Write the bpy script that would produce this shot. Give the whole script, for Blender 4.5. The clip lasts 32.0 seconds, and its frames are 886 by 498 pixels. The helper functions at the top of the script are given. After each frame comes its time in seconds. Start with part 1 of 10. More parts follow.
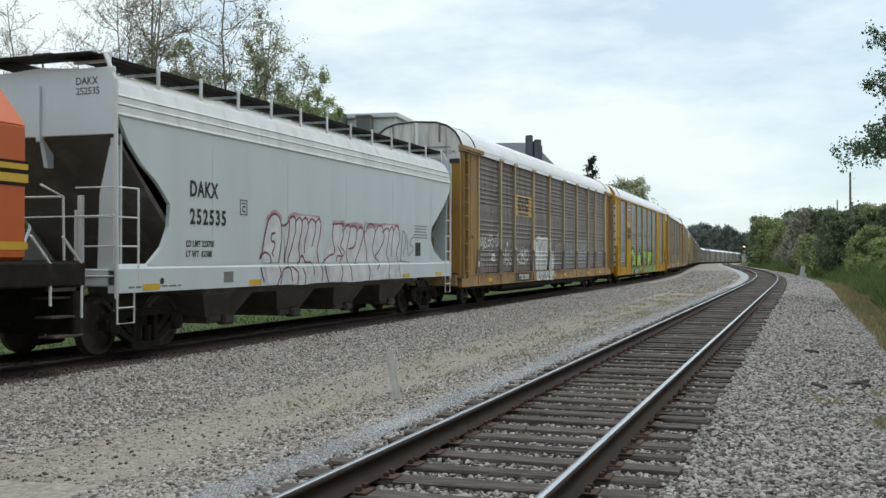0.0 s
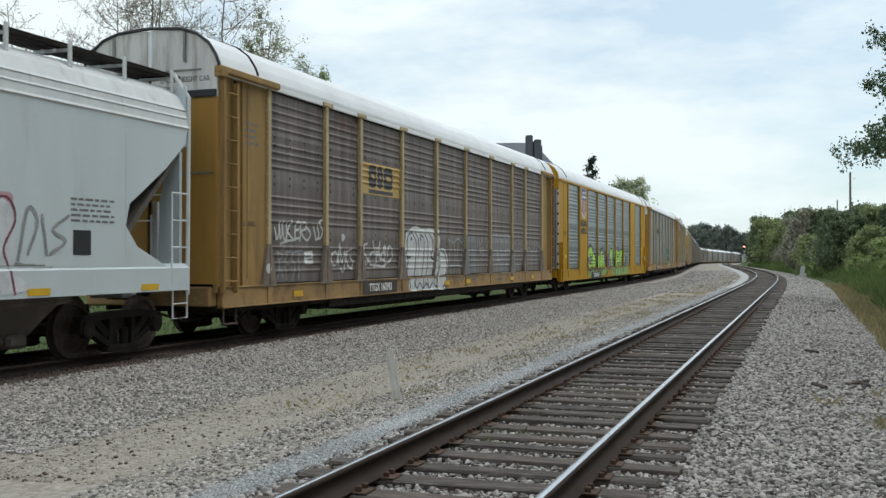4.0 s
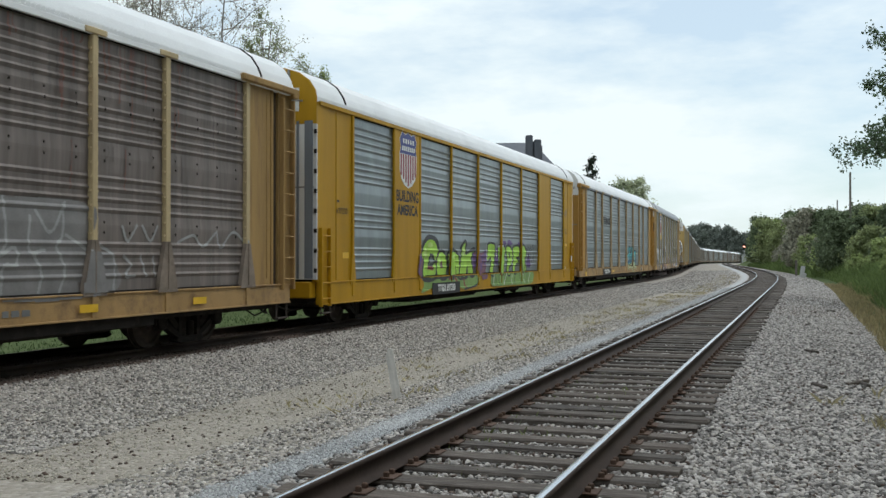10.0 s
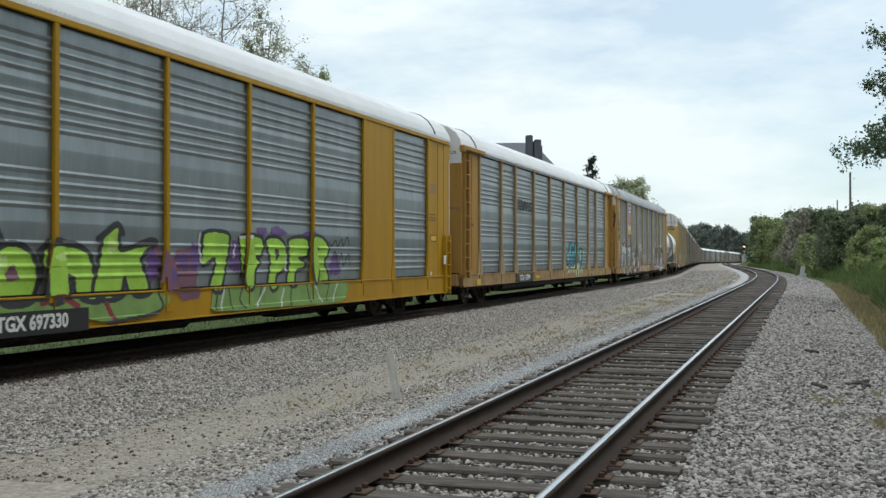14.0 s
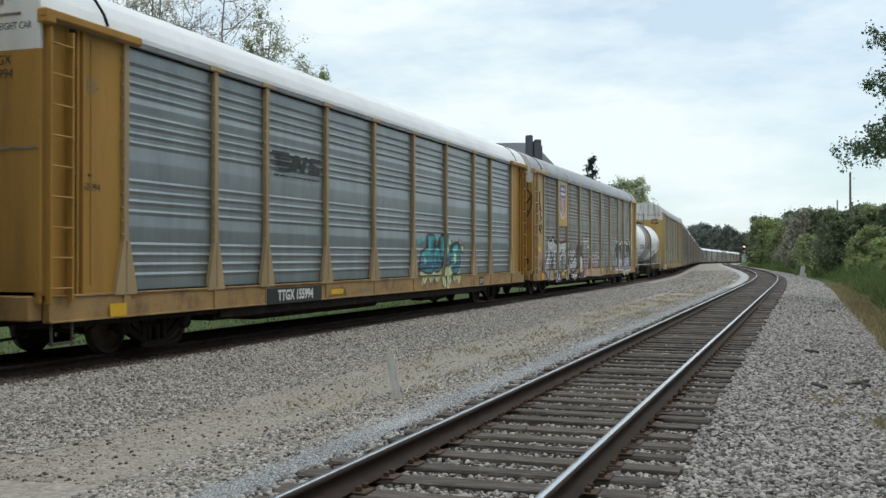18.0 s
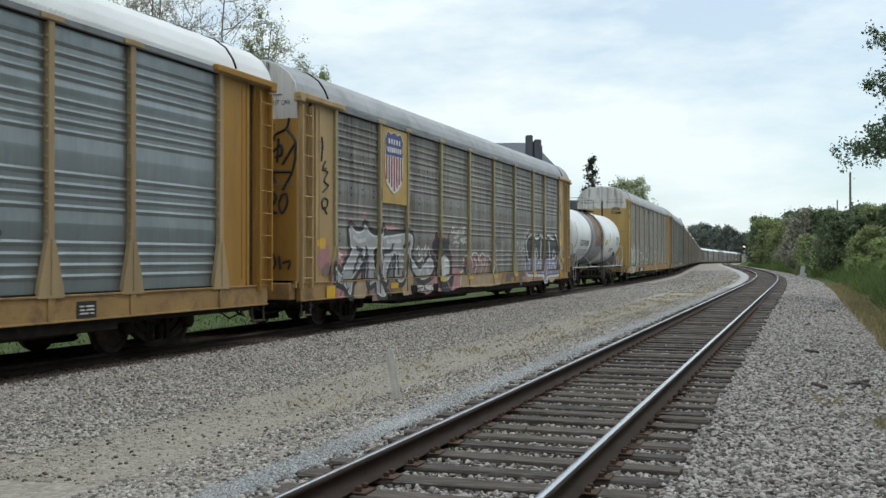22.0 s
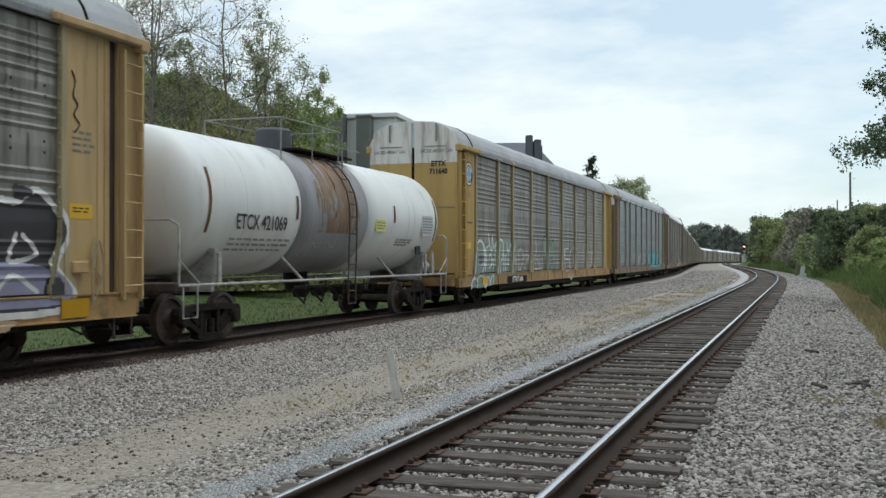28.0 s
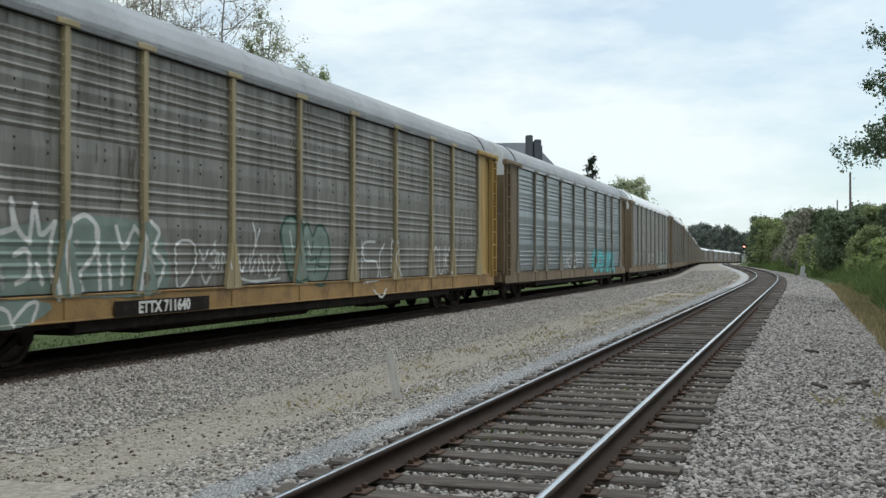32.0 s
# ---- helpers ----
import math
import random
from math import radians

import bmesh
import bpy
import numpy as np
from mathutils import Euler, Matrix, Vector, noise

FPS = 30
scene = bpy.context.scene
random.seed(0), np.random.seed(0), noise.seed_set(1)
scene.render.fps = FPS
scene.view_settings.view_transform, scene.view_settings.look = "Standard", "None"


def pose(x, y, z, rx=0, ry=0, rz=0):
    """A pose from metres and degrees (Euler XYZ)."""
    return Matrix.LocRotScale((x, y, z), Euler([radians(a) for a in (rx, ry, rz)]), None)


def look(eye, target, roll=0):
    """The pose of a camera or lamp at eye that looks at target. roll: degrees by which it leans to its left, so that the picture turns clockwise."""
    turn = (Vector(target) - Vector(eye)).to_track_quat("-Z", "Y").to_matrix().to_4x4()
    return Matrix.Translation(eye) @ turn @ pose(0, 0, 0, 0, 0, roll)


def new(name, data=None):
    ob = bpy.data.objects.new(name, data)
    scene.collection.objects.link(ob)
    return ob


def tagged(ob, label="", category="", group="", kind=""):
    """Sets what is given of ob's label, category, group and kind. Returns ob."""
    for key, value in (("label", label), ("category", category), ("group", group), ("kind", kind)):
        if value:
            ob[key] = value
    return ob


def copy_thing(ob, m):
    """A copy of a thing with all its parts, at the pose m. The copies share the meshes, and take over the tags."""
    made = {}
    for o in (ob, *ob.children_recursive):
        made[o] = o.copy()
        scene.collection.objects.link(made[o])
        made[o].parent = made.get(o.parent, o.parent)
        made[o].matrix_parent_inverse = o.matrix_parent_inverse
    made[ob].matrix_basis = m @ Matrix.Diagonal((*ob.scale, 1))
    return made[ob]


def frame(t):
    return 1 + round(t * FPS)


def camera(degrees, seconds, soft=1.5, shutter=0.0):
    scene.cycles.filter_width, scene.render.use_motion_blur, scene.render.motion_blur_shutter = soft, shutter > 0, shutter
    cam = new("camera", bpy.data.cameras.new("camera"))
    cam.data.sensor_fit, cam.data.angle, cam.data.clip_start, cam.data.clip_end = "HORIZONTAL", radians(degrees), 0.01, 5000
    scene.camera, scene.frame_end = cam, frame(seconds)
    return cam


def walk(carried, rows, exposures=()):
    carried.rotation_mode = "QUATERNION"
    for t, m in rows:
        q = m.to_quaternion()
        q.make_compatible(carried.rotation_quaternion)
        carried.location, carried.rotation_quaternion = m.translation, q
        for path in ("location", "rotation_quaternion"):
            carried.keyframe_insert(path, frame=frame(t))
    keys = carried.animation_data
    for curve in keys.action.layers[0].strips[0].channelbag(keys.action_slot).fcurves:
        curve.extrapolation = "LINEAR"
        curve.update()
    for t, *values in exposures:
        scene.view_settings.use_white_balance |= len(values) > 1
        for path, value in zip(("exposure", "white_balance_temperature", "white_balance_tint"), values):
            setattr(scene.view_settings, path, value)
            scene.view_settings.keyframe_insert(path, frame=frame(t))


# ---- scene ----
cam = camera(46.47, 32.0, soft=1.45, shutter=0.2)
EYE = Vector((0.0, 0.0, 1.45))
YAW, PITCH = 0.3370, 0.0078
AIM = EYE + Vector((-math.sin(YAW) * math.cos(PITCH), math.cos(YAW) * math.cos(PITCH), math.sin(PITCH)))
walk(cam, [(0.0, look(EYE, AIM)), (32.0, look(EYE, AIM))], exposures=((0.0, 0.15), (32.0, 0.15)))

# ---- light ----
SUN_EL, SUN_AZ = radians(68), radians(65)     # azimuth from +Y towards +X
world = bpy.data.worlds.new("sky")
scene.world = world
world.use_nodes = True
wn = world.node_tree
wn.nodes.clear()
w_out = wn.nodes.new("ShaderNodeOutputWorld")
w_bg = wn.nodes.new("ShaderNodeBackground")
w_sky = wn.nodes.new("ShaderNodeTexSky")
w_sky.sky_type = "NISHITA"
w_sky.sun_disc = False
w_sky.sun_elevation, w_sky.sun_rotation = SUN_EL, SUN_AZ
w_sky.air_density, w_sky.dust_density, w_sky.ozone_density = 1.0, 1.0, 1.5
w_co = wn.nodes.new("ShaderNodeTexCoord")
w_map = wn.nodes.new("ShaderNodeMapping")
w_map.inputs["Scale"].default_value = (1.7, 1.7, 5.5)
w_map.inputs["Location"].default_value = (0.35, 0.1, 0.2)
w_noise = wn.nodes.new("ShaderNodeTexNoise")
w_noise.inputs["Scale"].default_value = 1.7
w_noise.inputs["Detail"].default_value = 7.0
w_noise.inputs["Roughness"].default_value = 0.58
w_ramp = wn.nodes.new("ShaderNodeValToRGB")
w_ramp.color_ramp.elements[0].position, w_ramp.color_ramp.elements[0].color = 0.40, (0.50, 0.50, 0.50, 1)
w_ramp.color_ramp.elements[1].position, w_ramp.color_ramp.elements[1].color = 0.58, (1, 1, 1, 1)
w_mix = wn.nodes.new("ShaderNodeMix")
w_mix.data_type = "RGBA"
w_scale = wn.nodes.new("ShaderNodeVectorMath")
w_scale.operation = "MULTIPLY"
w_scale.inputs[1].default_value = (0.104, 0.124, 0.128)
w_mix.inputs["B"].default_value = (0.815, 0.905, 0.925, 1)
wn.links.new(w_co.outputs["Generated"], w_map.inputs["Vector"])
wn.links.new(w_map.outputs["Vector"], w_noise.inputs["Vector"])
wn.links.new(w_noise.outputs["Fac"], w_ramp.inputs["Fac"])
wn.links.new(w_ramp.outputs["Color"], w_mix.inputs["Factor"])
wn.links.new(w_sky.outputs["Color"], w_scale.inputs[0])
wn.links.new(w_scale.outputs["Vector"], w_mix.inputs["A"])
w_sep = wn.nodes.new("ShaderNodeSeparateXYZ")
w_rise = wn.nodes.new("ShaderNodeMapRange")
w_rise.interpolation_type = "SMOOTHSTEP"
for _k, _v in (("From Min", 0.12), ("From Max", 1.0), ("To Min", 1.0), ("To Max", 1.5)):
    w_rise.inputs[_k].default_value = _v
wn.links.new(w_co.outputs["Generated"], w_sep.inputs[0])
wn.links.new(w_sep.outputs["Z"], w_rise.inputs["Value"])
wn.links.new(w_mix.outputs["Result"], w_bg.inputs["Color"])
wn.links.new(w_rise.outputs["Result"], w_bg.inputs["Strength"])
wn.links.new(w_bg.outputs["Background"], w_out.inputs["Surface"])

sun_data = bpy.data.lights.new("sun", "SUN")
sun_data.energy, sun_data.angle, sun_data.color = 0.75, radians(22), (1.0, 0.93, 0.82)
sun = new("sun", sun_data)
SUN_DIR = Vector((math.sin(SUN_AZ) * math.cos(SUN_EL), math.cos(SUN_AZ) * math.cos(SUN_EL), math.sin(SUN_EL)))
sun.matrix_world = look(SUN_DIR * 60, (0, 0, 0))


# ---- materials ----
def material(name, colour, rough=0.7, metal=0.0, vary=0.25, scale=3.0, stretch=(1, 1, 1), fine=40.0, bump=0.15,
             stain=None, stain_at=0.62, stain_amount=0.7, spread=0.0, gloss=0.5, grain=None):
    """A surface: base colour varied at two scales, fine relief, and stains of a second colour."""
    m = bpy.data.materials.new(name)
    m.use_nodes = True
    t = m.node_tree
    b = t.nodes["Principled BSDF"]
    b.inputs["Roughness"].default_value, b.inputs["Metallic"].default_value = rough, metal
    b.inputs["Specular IOR Level"].default_value = gloss
    co = t.nodes.new("ShaderNodeTexCoord")
    info = t.nodes.new("ShaderNodeObjectInfo")
    shift = t.nodes.new("ShaderNodeVectorMath")
    shift.operation = "ADD"
    wide = t.nodes.new("ShaderNodeVectorMath")
    wide.operation = "SCALE"
    wide.inputs["Scale"].default_value = 37.0
    comb = t.nodes.new("ShaderNodeCombineXYZ")
    for k in range(3):
        t.links.new(info.outputs["Random"], comb.inputs[k])
    t.links.new(comb.outputs[0], wide.inputs[0])
    t.links.new(co.outputs["Object"], shift.inputs[0])
    t.links.new(wide.outputs[0], shift.inputs[1])
    mp = t.nodes.new("ShaderNodeMapping")
    mp.inputs["Scale"].default_value = stretch
    t.links.new(shift.outputs[0], mp.inputs["Vector"])
    n1 = t.nodes.new("ShaderNodeTexNoise")
    n1.inputs["Scale"].default_value, n1.inputs["Detail"].default_value = scale, 6.0
    t.links.new(mp.outputs[0], n1.inputs["Vector"])
    n2 = t.nodes.new("ShaderNodeTexNoise")
    n2.inputs["Scale"].default_value, n2.inputs["Detail"].default_value = fine, 3.0
    if grain:
        mg = t.nodes.new("ShaderNodeMapping")
        mg.inputs["Scale"].default_value = grain
        t.links.new(shift.outputs[0], mg.inputs["Vector"])
        t.links.new(mg.outputs[0], n2.inputs["Vector"])
    else:
        t.links.new(shift.outputs[0], n2.inputs["Vector"])
    add = t.nodes.new("ShaderNodeMath")
    add.operation = "MULTIPLY_ADD"
    t.links.new(n2.outputs["Fac"], add.inputs[0])
    add.inputs[1].default_value = 0.45
    t.links.new(n1.outputs["Fac"], add.inputs[2])
    rng = t.nodes.new("ShaderNodeMapRange")
    rng.inputs["From Min"].default_value, rng.inputs["From Max"].default_value = 0.45, 1.0
    rng.inputs["To Min"].default_value, rng.inputs["To Max"].default_value = 1 - vary, 1 + vary
    t.links.new(add.outputs[0], rng.inputs["Value"])
    val = rng.outputs["Result"]
    if spread:
        r2 = t.nodes.new("ShaderNodeMapRange")
        r2.inputs["To Min"].default_value, r2.inputs["To Max"].default_value = 1 - spread, 1 + spread
        t.links.new(info.outputs["Random"], r2.inputs["Value"])
        mu = t.nodes.new("ShaderNodeMath")
        mu.operation = "MULTIPLY"
        t.links.new(val, mu.inputs[0])
        t.links.new(r2.outputs["Result"], mu.inputs[1])
        val = mu.outputs[0]
    col = t.nodes.new("ShaderNodeVectorMath")
    col.operation = "SCALE"
    col.inputs[0].default_value = colour[:3]
    t.links.new(val, col.inputs["Scale"])
    last = col.outputs[0]
    if stain:
        n3 = t.nodes.new("ShaderNodeTexNoise")
        n3.inputs["Scale"].default_value, n3.inputs["Detail"].default_value = scale * 1.7, 8.0
        n3.inputs["Roughness"].default_value = 0.65
        t.links.new(mp.outputs[0], n3.inputs["Vector"])
        r3 = t.nodes.new("ShaderNodeMapRange")
        r3.inputs["From Min"].default_value, r3.inputs["From Max"].default_value = stain_at - 0.08, stain_at + 0.1
        r3.inputs["To Max"].default_value = stain_amount
        t.links.new(n3.outputs["Fac"], r3.inputs["Value"])
        mx = t.nodes.new("ShaderNodeMix")
        mx.data_type = "RGBA"
        mx.inputs["B"].default_value = (*stain[:3], 1)
        t.links.new(r3.outputs["Result"], mx.inputs["Factor"])
        t.links.new(last, mx.inputs["A"])
        last = mx.outputs["Result"]
    t.links.new(last, b.inputs["Base Color"])
    if bump:
        bp = t.nodes.new("ShaderNodeBump")
        bp.inputs["Strength"].default_value, bp.inputs["Distance"].default_value = bump, 0.02
        t.links.new(add.outputs[0], bp.inputs["Height"])
        t.links.new(bp.outputs["Normal"], b.inputs["Normal"])
    return m


STREAK = (1.4, 1.4, 0.18)
RUST = (0.13, 0.055, 0.025)
GRIME = (0.055, 0.045, 0.038)
M = {}
M["yellow"] = material("yellow paint", (0.43, 0.235, 0.010), 0.5, gloss=0.2, vary=0.16, scale=1.5, stretch=STREAK, stain=(0.34, 0.19, 0.04), stain_at=0.66, stain_amount=0.5)
M["tan"] = material("faded yellow paint", (0.385, 0.21, 0.048), 0.6, gloss=0.25, vary=0.18, scale=1.5, stretch=STREAK, stain=(0.24, 0.14, 0.06), stain_at=0.62, stain_amount=0.6)
M["tan_straw"] = material("sun-bleached straw paint", (0.43, 0.29, 0.105), 0.65, gloss=0.25, vary=0.18, scale=1.5, stretch=STREAK, stain=(0.22, 0.14, 0.07), stain_at=0.62, stain_amount=0.5)
M["tan_mid"] = material("dull tan paint", (0.345, 0.215, 0.08), 0.65, gloss=0.25, vary=0.2, scale=1.5, stretch=STREAK, stain=(0.17, 0.10, 0.055), stain_at=0.58, stain_amount=0.65)
M["tan_pale"] = material("bleached tan paint", (0.46, 0.32, 0.15), 0.6, vary=0.18, scale=1.5, stretch=STREAK, stain=(0.22, 0.12, 0.06), stain_at=0.60, stain_amount=0.6)
M["door_white"] = material("white end paint streaked with rust", (0.60, 0.58, 0.55), 0.6, vary=0.15, scale=1.6, stretch=(2.2, 2.2, 0.25), stain=(0.26, 0.21, 0.17), stain_at=0.55, stain_amount=0.75)
M["door_slate"] = material("slate grey door paint", (0.17, 0.19, 0.215), 0.6, vary=0.2, scale=2, stretch=STREAK)
# dark brown stands in for the shade inside the end door gap
M["recess"] = material("dark brown recess shade", (0.06, 0.042, 0.03), 0.8, vary=0.3, scale=2)
M["post_tan"] = material("pale tan post paint", (0.38, 0.275, 0.15), 0.65, vary=0.2, scale=1.5, stretch=STREAK, stain=(0.25, 0.17, 0.10), stain_at=0.6, stain_amount=0.6)
M["post_light"] = material("pale cream yellow post paint", (0.50, 0.385, 0.215), 0.65, vary=0.2, scale=1.5, stretch=STREAK, stain=(0.26, 0.18, 0.11), stain_at=0.62, stain_amount=0.6)
M["post_foot"] = material("grey brown post foot", (0.215, 0.17, 0.135), 0.75, vary=0.3, scale=2.5, stain=(0.12, 0.09, 0.07), stain_at=0.58)
M["post_pale"] = material("dull tan post paint", (0.37, 0.305, 0.18), 0.65, vary=0.2, scale=1.5, stretch=STREAK, stain=(0.2, 0.16, 0.11), stain_at=0.6, stain_amount=0.6)
M["post_grey"] = material("grey brown post paint", (0.22, 0.20, 0.165), 0.65, vary=0.2, scale=1.5, stretch=STREAK)
M["end_brown"] = material("dirty brown yellow end paint", (0.20, 0.145, 0.09), 0.7, vary=0.25, scale=1.2, stretch=STREAK, stain=(0.10, 0.065, 0.04), stain_at=0.58, stain_amount=0.7)
M["sill_tan"] = material("dirty yellow sill paint", (0.36, 0.22, 0.085), 0.65, vary=0.25, scale=1.2, stain=(0.12, 0.07, 0.04), stain_at=0.56, stain_amount=0.7)
M["galv_dark"] = material("brown weathered sheet metal", (0.185, 0.155, 0.142), 0.6, 0.1, vary=0.42, scale=1.6, stretch=(2.4, 2.4, 0.25), fine=14, grain=(1, 1.4, 0.07), bump=0.05, stain=(0.12, 0.095, 0.085), stain_at=0.58, stain_amount=0.6)
M["galv_grey"] = material("grey weathered sheet metal", (0.235, 0.228, 0.213), 0.5, 0.25, vary=0.42, scale=1.3, stretch=(2.2, 2.2, 0.3), fine=14, grain=(1, 1.4, 0.07), bump=0.05, stain=(0.095, 0.088, 0.075), stain_at=0.57, stain_amount=0.65)
M["galv_bright"] = material("galvanised sheet metal", (0.265, 0.30, 0.315), 0.36, 0.5, vary=0.16, scale=1.8, stretch=(1.4, 1.4, 0.5), fine=16, grain=(1, 1.2, 0.12), bump=0.03, stain=(0.20, 0.23, 0.245), stain_at=0.60, stain_amount=0.5)
M["roof_white"] = material("white painted roof sheet", (0.86, 0.87, 0.88), 0.5, 0.0, vary=0.06, scale=1.0, stain=(0.62, 0.62, 0.62), stain_at=0.68, stain_amount=0.25)
M["roof_grey"] = material("grey galvanised roof sheet", (0.42, 0.435, 0.455), 0.5, 0.2, vary=0.14, scale=1.0, stain=(0.22, 0.21, 0.2), stain_at=0.62, stain_amount=0.5)
M["eave_grey"] = material("dull grey eave paint", (0.19, 0.20, 0.215), 0.6, vary=0.2, scale=2.0, stain=(0.12, 0.11, 0.10), stain_at=0.6)
M["white"] = material("dirty white paint", (0.66, 0.67, 0.67), 0.5, vary=0.12, scale=1.5, stretch=STREAK, stain=(0.36, 0.33, 0.29), stain_at=0.62, stain_amount=0.5)
M["hopper"] = material("pale grey hopper paint", (0.585, 0.64, 0.665), 0.45, vary=0.08, scale=0.7, stretch=STREAK, stain=(0.42, 0.44, 0.45), stain_at=0.66, stain_amount=0.4)
M["tank"] = material("white tank paint", (0.70, 0.72, 0.72), 0.4, vary=0.08, scale=0.9, stretch=STREAK, stain=(0.38, 0.36, 0.33), stain_at=0.64, stain_amount=0.5)
M["tank_band"] = material("grey tank paint with rust runs", (0.25, 0.255, 0.275), 0.5, vary=0.2, scale=1.4, stretch=(1, 1.8, 0.12), stain=(0.17, 0.13, 0.11), stain_at=0.62, stain_amount=0.7)
M["rust"] = material("rusty steel", RUST, 0.85, 0.1, vary=0.4, scale=4, stain=(0.22, 0.10, 0.04), stain_at=0.6)
M["black"] = material("grimy black steel", (0.022, 0.019, 0.017), 0.9, 0.0, vary=0.4, scale=3, gloss=0.12, stain=(0.06, 0.047, 0.04), stain_at=0.62)
M["brown_steel"] = material("brown dusty steel", (0.062, 0.048, 0.042), 0.85, 0.0, vary=0.35, scale=3, stain=(0.12, 0.09, 0.07), stain_at=0.58)
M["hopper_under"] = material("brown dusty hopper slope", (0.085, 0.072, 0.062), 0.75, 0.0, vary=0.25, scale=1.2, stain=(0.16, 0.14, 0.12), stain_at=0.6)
M["rail_side"] = material("rusty rail web", (0.055, 0.037, 0.030), 0.75, 0.3, vary=0.3, scale=3, fine=30)
M["rail_top"] = material("polished rail head", (0.62, 0.63, 0.65), 0.24, 0.95, vary=0.10, scale=2, stretch=(6, 0.15, 6), bump=0.02)
M["tie"] = material("weathered oak sleeper", (0.058, 0.045, 0.037), 0.9, vary=0.4, scale=5, stretch=(0.5, 4, 4), fine=30, bump=0.6, stain=(0.17, 0.15, 0.13), stain_at=0.55, spread=0.45)
M["tie_oily"] = material("oily dark sleeper", (0.105, 0.078, 0.065), 0.85, vary=0.4, scale=5, stretch=(0.5, 4, 4), fine=30, bump=0.5)
M["rail_rusty"] = material("brown rail under the train", (0.075, 0.048, 0.036), 0.6, 0.3, vary=0.3, scale=3)
M["plate"] = material("rusty tie plate", (0.10, 0.06, 0.042), 0.8, 0.3, vary=0.3, scale=8)
M["ground_bank"] = material("olive bank growth", (0.19, 0.205, 0.085), 0.95, vary=0.35, scale=0.8, fine=9, bump=0.8)
M["glass"] = material("dark window glass", (0.03, 0.035, 0.04), 0.12, vary=0.1, bump=0)
M["ink"] = material("black stencil paint", (0.018, 0.018, 0.02), 0.6, vary=0.2, bump=0)
M["ink_bold"] = material("black lettering paint", (0.012, 0.012, 0.014), 0.5, vary=0.1, bump=0)
M["rail_light"] = material("dirty pale rail paint", (0.36, 0.36, 0.35), 0.6, vary=0.3, scale=3, stain=(0.12, 0.10, 0.09), stain_at=0.58)
M["rail_paint"] = material("grey handrail paint", (0.22, 0.22, 0.21), 0.6, vary=0.15, bump=0.05)
M["rust_pale"] = material("orange brown rust run", (0.235, 0.16, 0.11), 0.85, vary=0.35, scale=5, stretch=(1, 3, 0.3))
M["ink_white"] = material("white stencil paint", (0.70, 0.70, 0.68), 0.6, vary=0.15, bump=0.05)
M["ink_grey"] = material("faded grey lettering", (0.17, 0.17, 0.17), 0.6, vary=0.2, bump=0)
M["orange"] = material("locomotive orange paint", (0.55, 0.115, 0.02), 0.4, vary=0.08, scale=1.0)
M["loco_yellow"] = material("locomotive yellow stripe", (0.62, 0.40, 0.03), 0.4, vary=0.08, scale=1.0)
M["signal_red"] = material("lit signal lens", (0.8, 0.1, 0.03), 0.3, bump=0)
_b = M["signal_red"].node_tree.nodes["Principled BSDF"]
_b.inputs["Emission Color"].default_value, _b.inputs["Emission Strength"].default_value = (1.0, 0.36, 0.26, 1), 4.0
M["placard"] = material("pale yellow placard", (0.62, 0.60, 0.18), 0.6, vary=0.12, bump=0)
M["placard_grey"] = material("pale grey stencil field", (0.46, 0.48, 0.50), 0.6, vary=0.12, bump=0)
M["reflector"] = material("yellow reflective strip", (0.70, 0.42, 0.02), 0.4, vary=0.1, bump=0)
M["concrete"] = material("pale concrete", (0.42, 0.42, 0.41), 0.85, vary=0.15, scale=1.5)
M["brick_red"] = material("red brick", (0.25, 0.095, 0.065), 0.85, vary=0.25, scale=3, spread=0.2)
M["roof_slate"] = material("dark blue-grey roof", (0.115, 0.125, 0.145), 0.7, vary=0.12, scale=0.8, stretch=(1, 1, 4))
M["chimney"] = material("dark grey chimney render", (0.085, 0.09, 0.105), 0.8, vary=0.15, scale=1)
M["pier"] = material("greenish grey pier render", (0.13, 0.14, 0.125), 0.85, vary=0.15, scale=1)
M["wall_grey"] = material("light grey wall cladding", (0.60, 0.61, 0.61), 0.8, vary=0.1, scale=0.6)
M["wall_dark"] = material("dark grey cladding", (0.14, 0.145, 0.155), 0.8, vary=0.15, scale=0.8)
M["wood_pale"] = material("bleached wooden stake", (0.56, 0.53, 0.49), 0.9, vary=0.2, scale=8, stretch=(4, 4, 0.5))
M["wood_pole"] = material("weathered wooden pole", (0.13, 0.115, 0.10), 0.9, vary=0.25, scale=4, stretch=(4, 4, 0.3))
M["bark"] = material("grey brown bark", (0.14, 0.12, 0.10), 0.95, vary=0.35, scale=6, stretch=(2, 2, 0.4), bump=0.8)


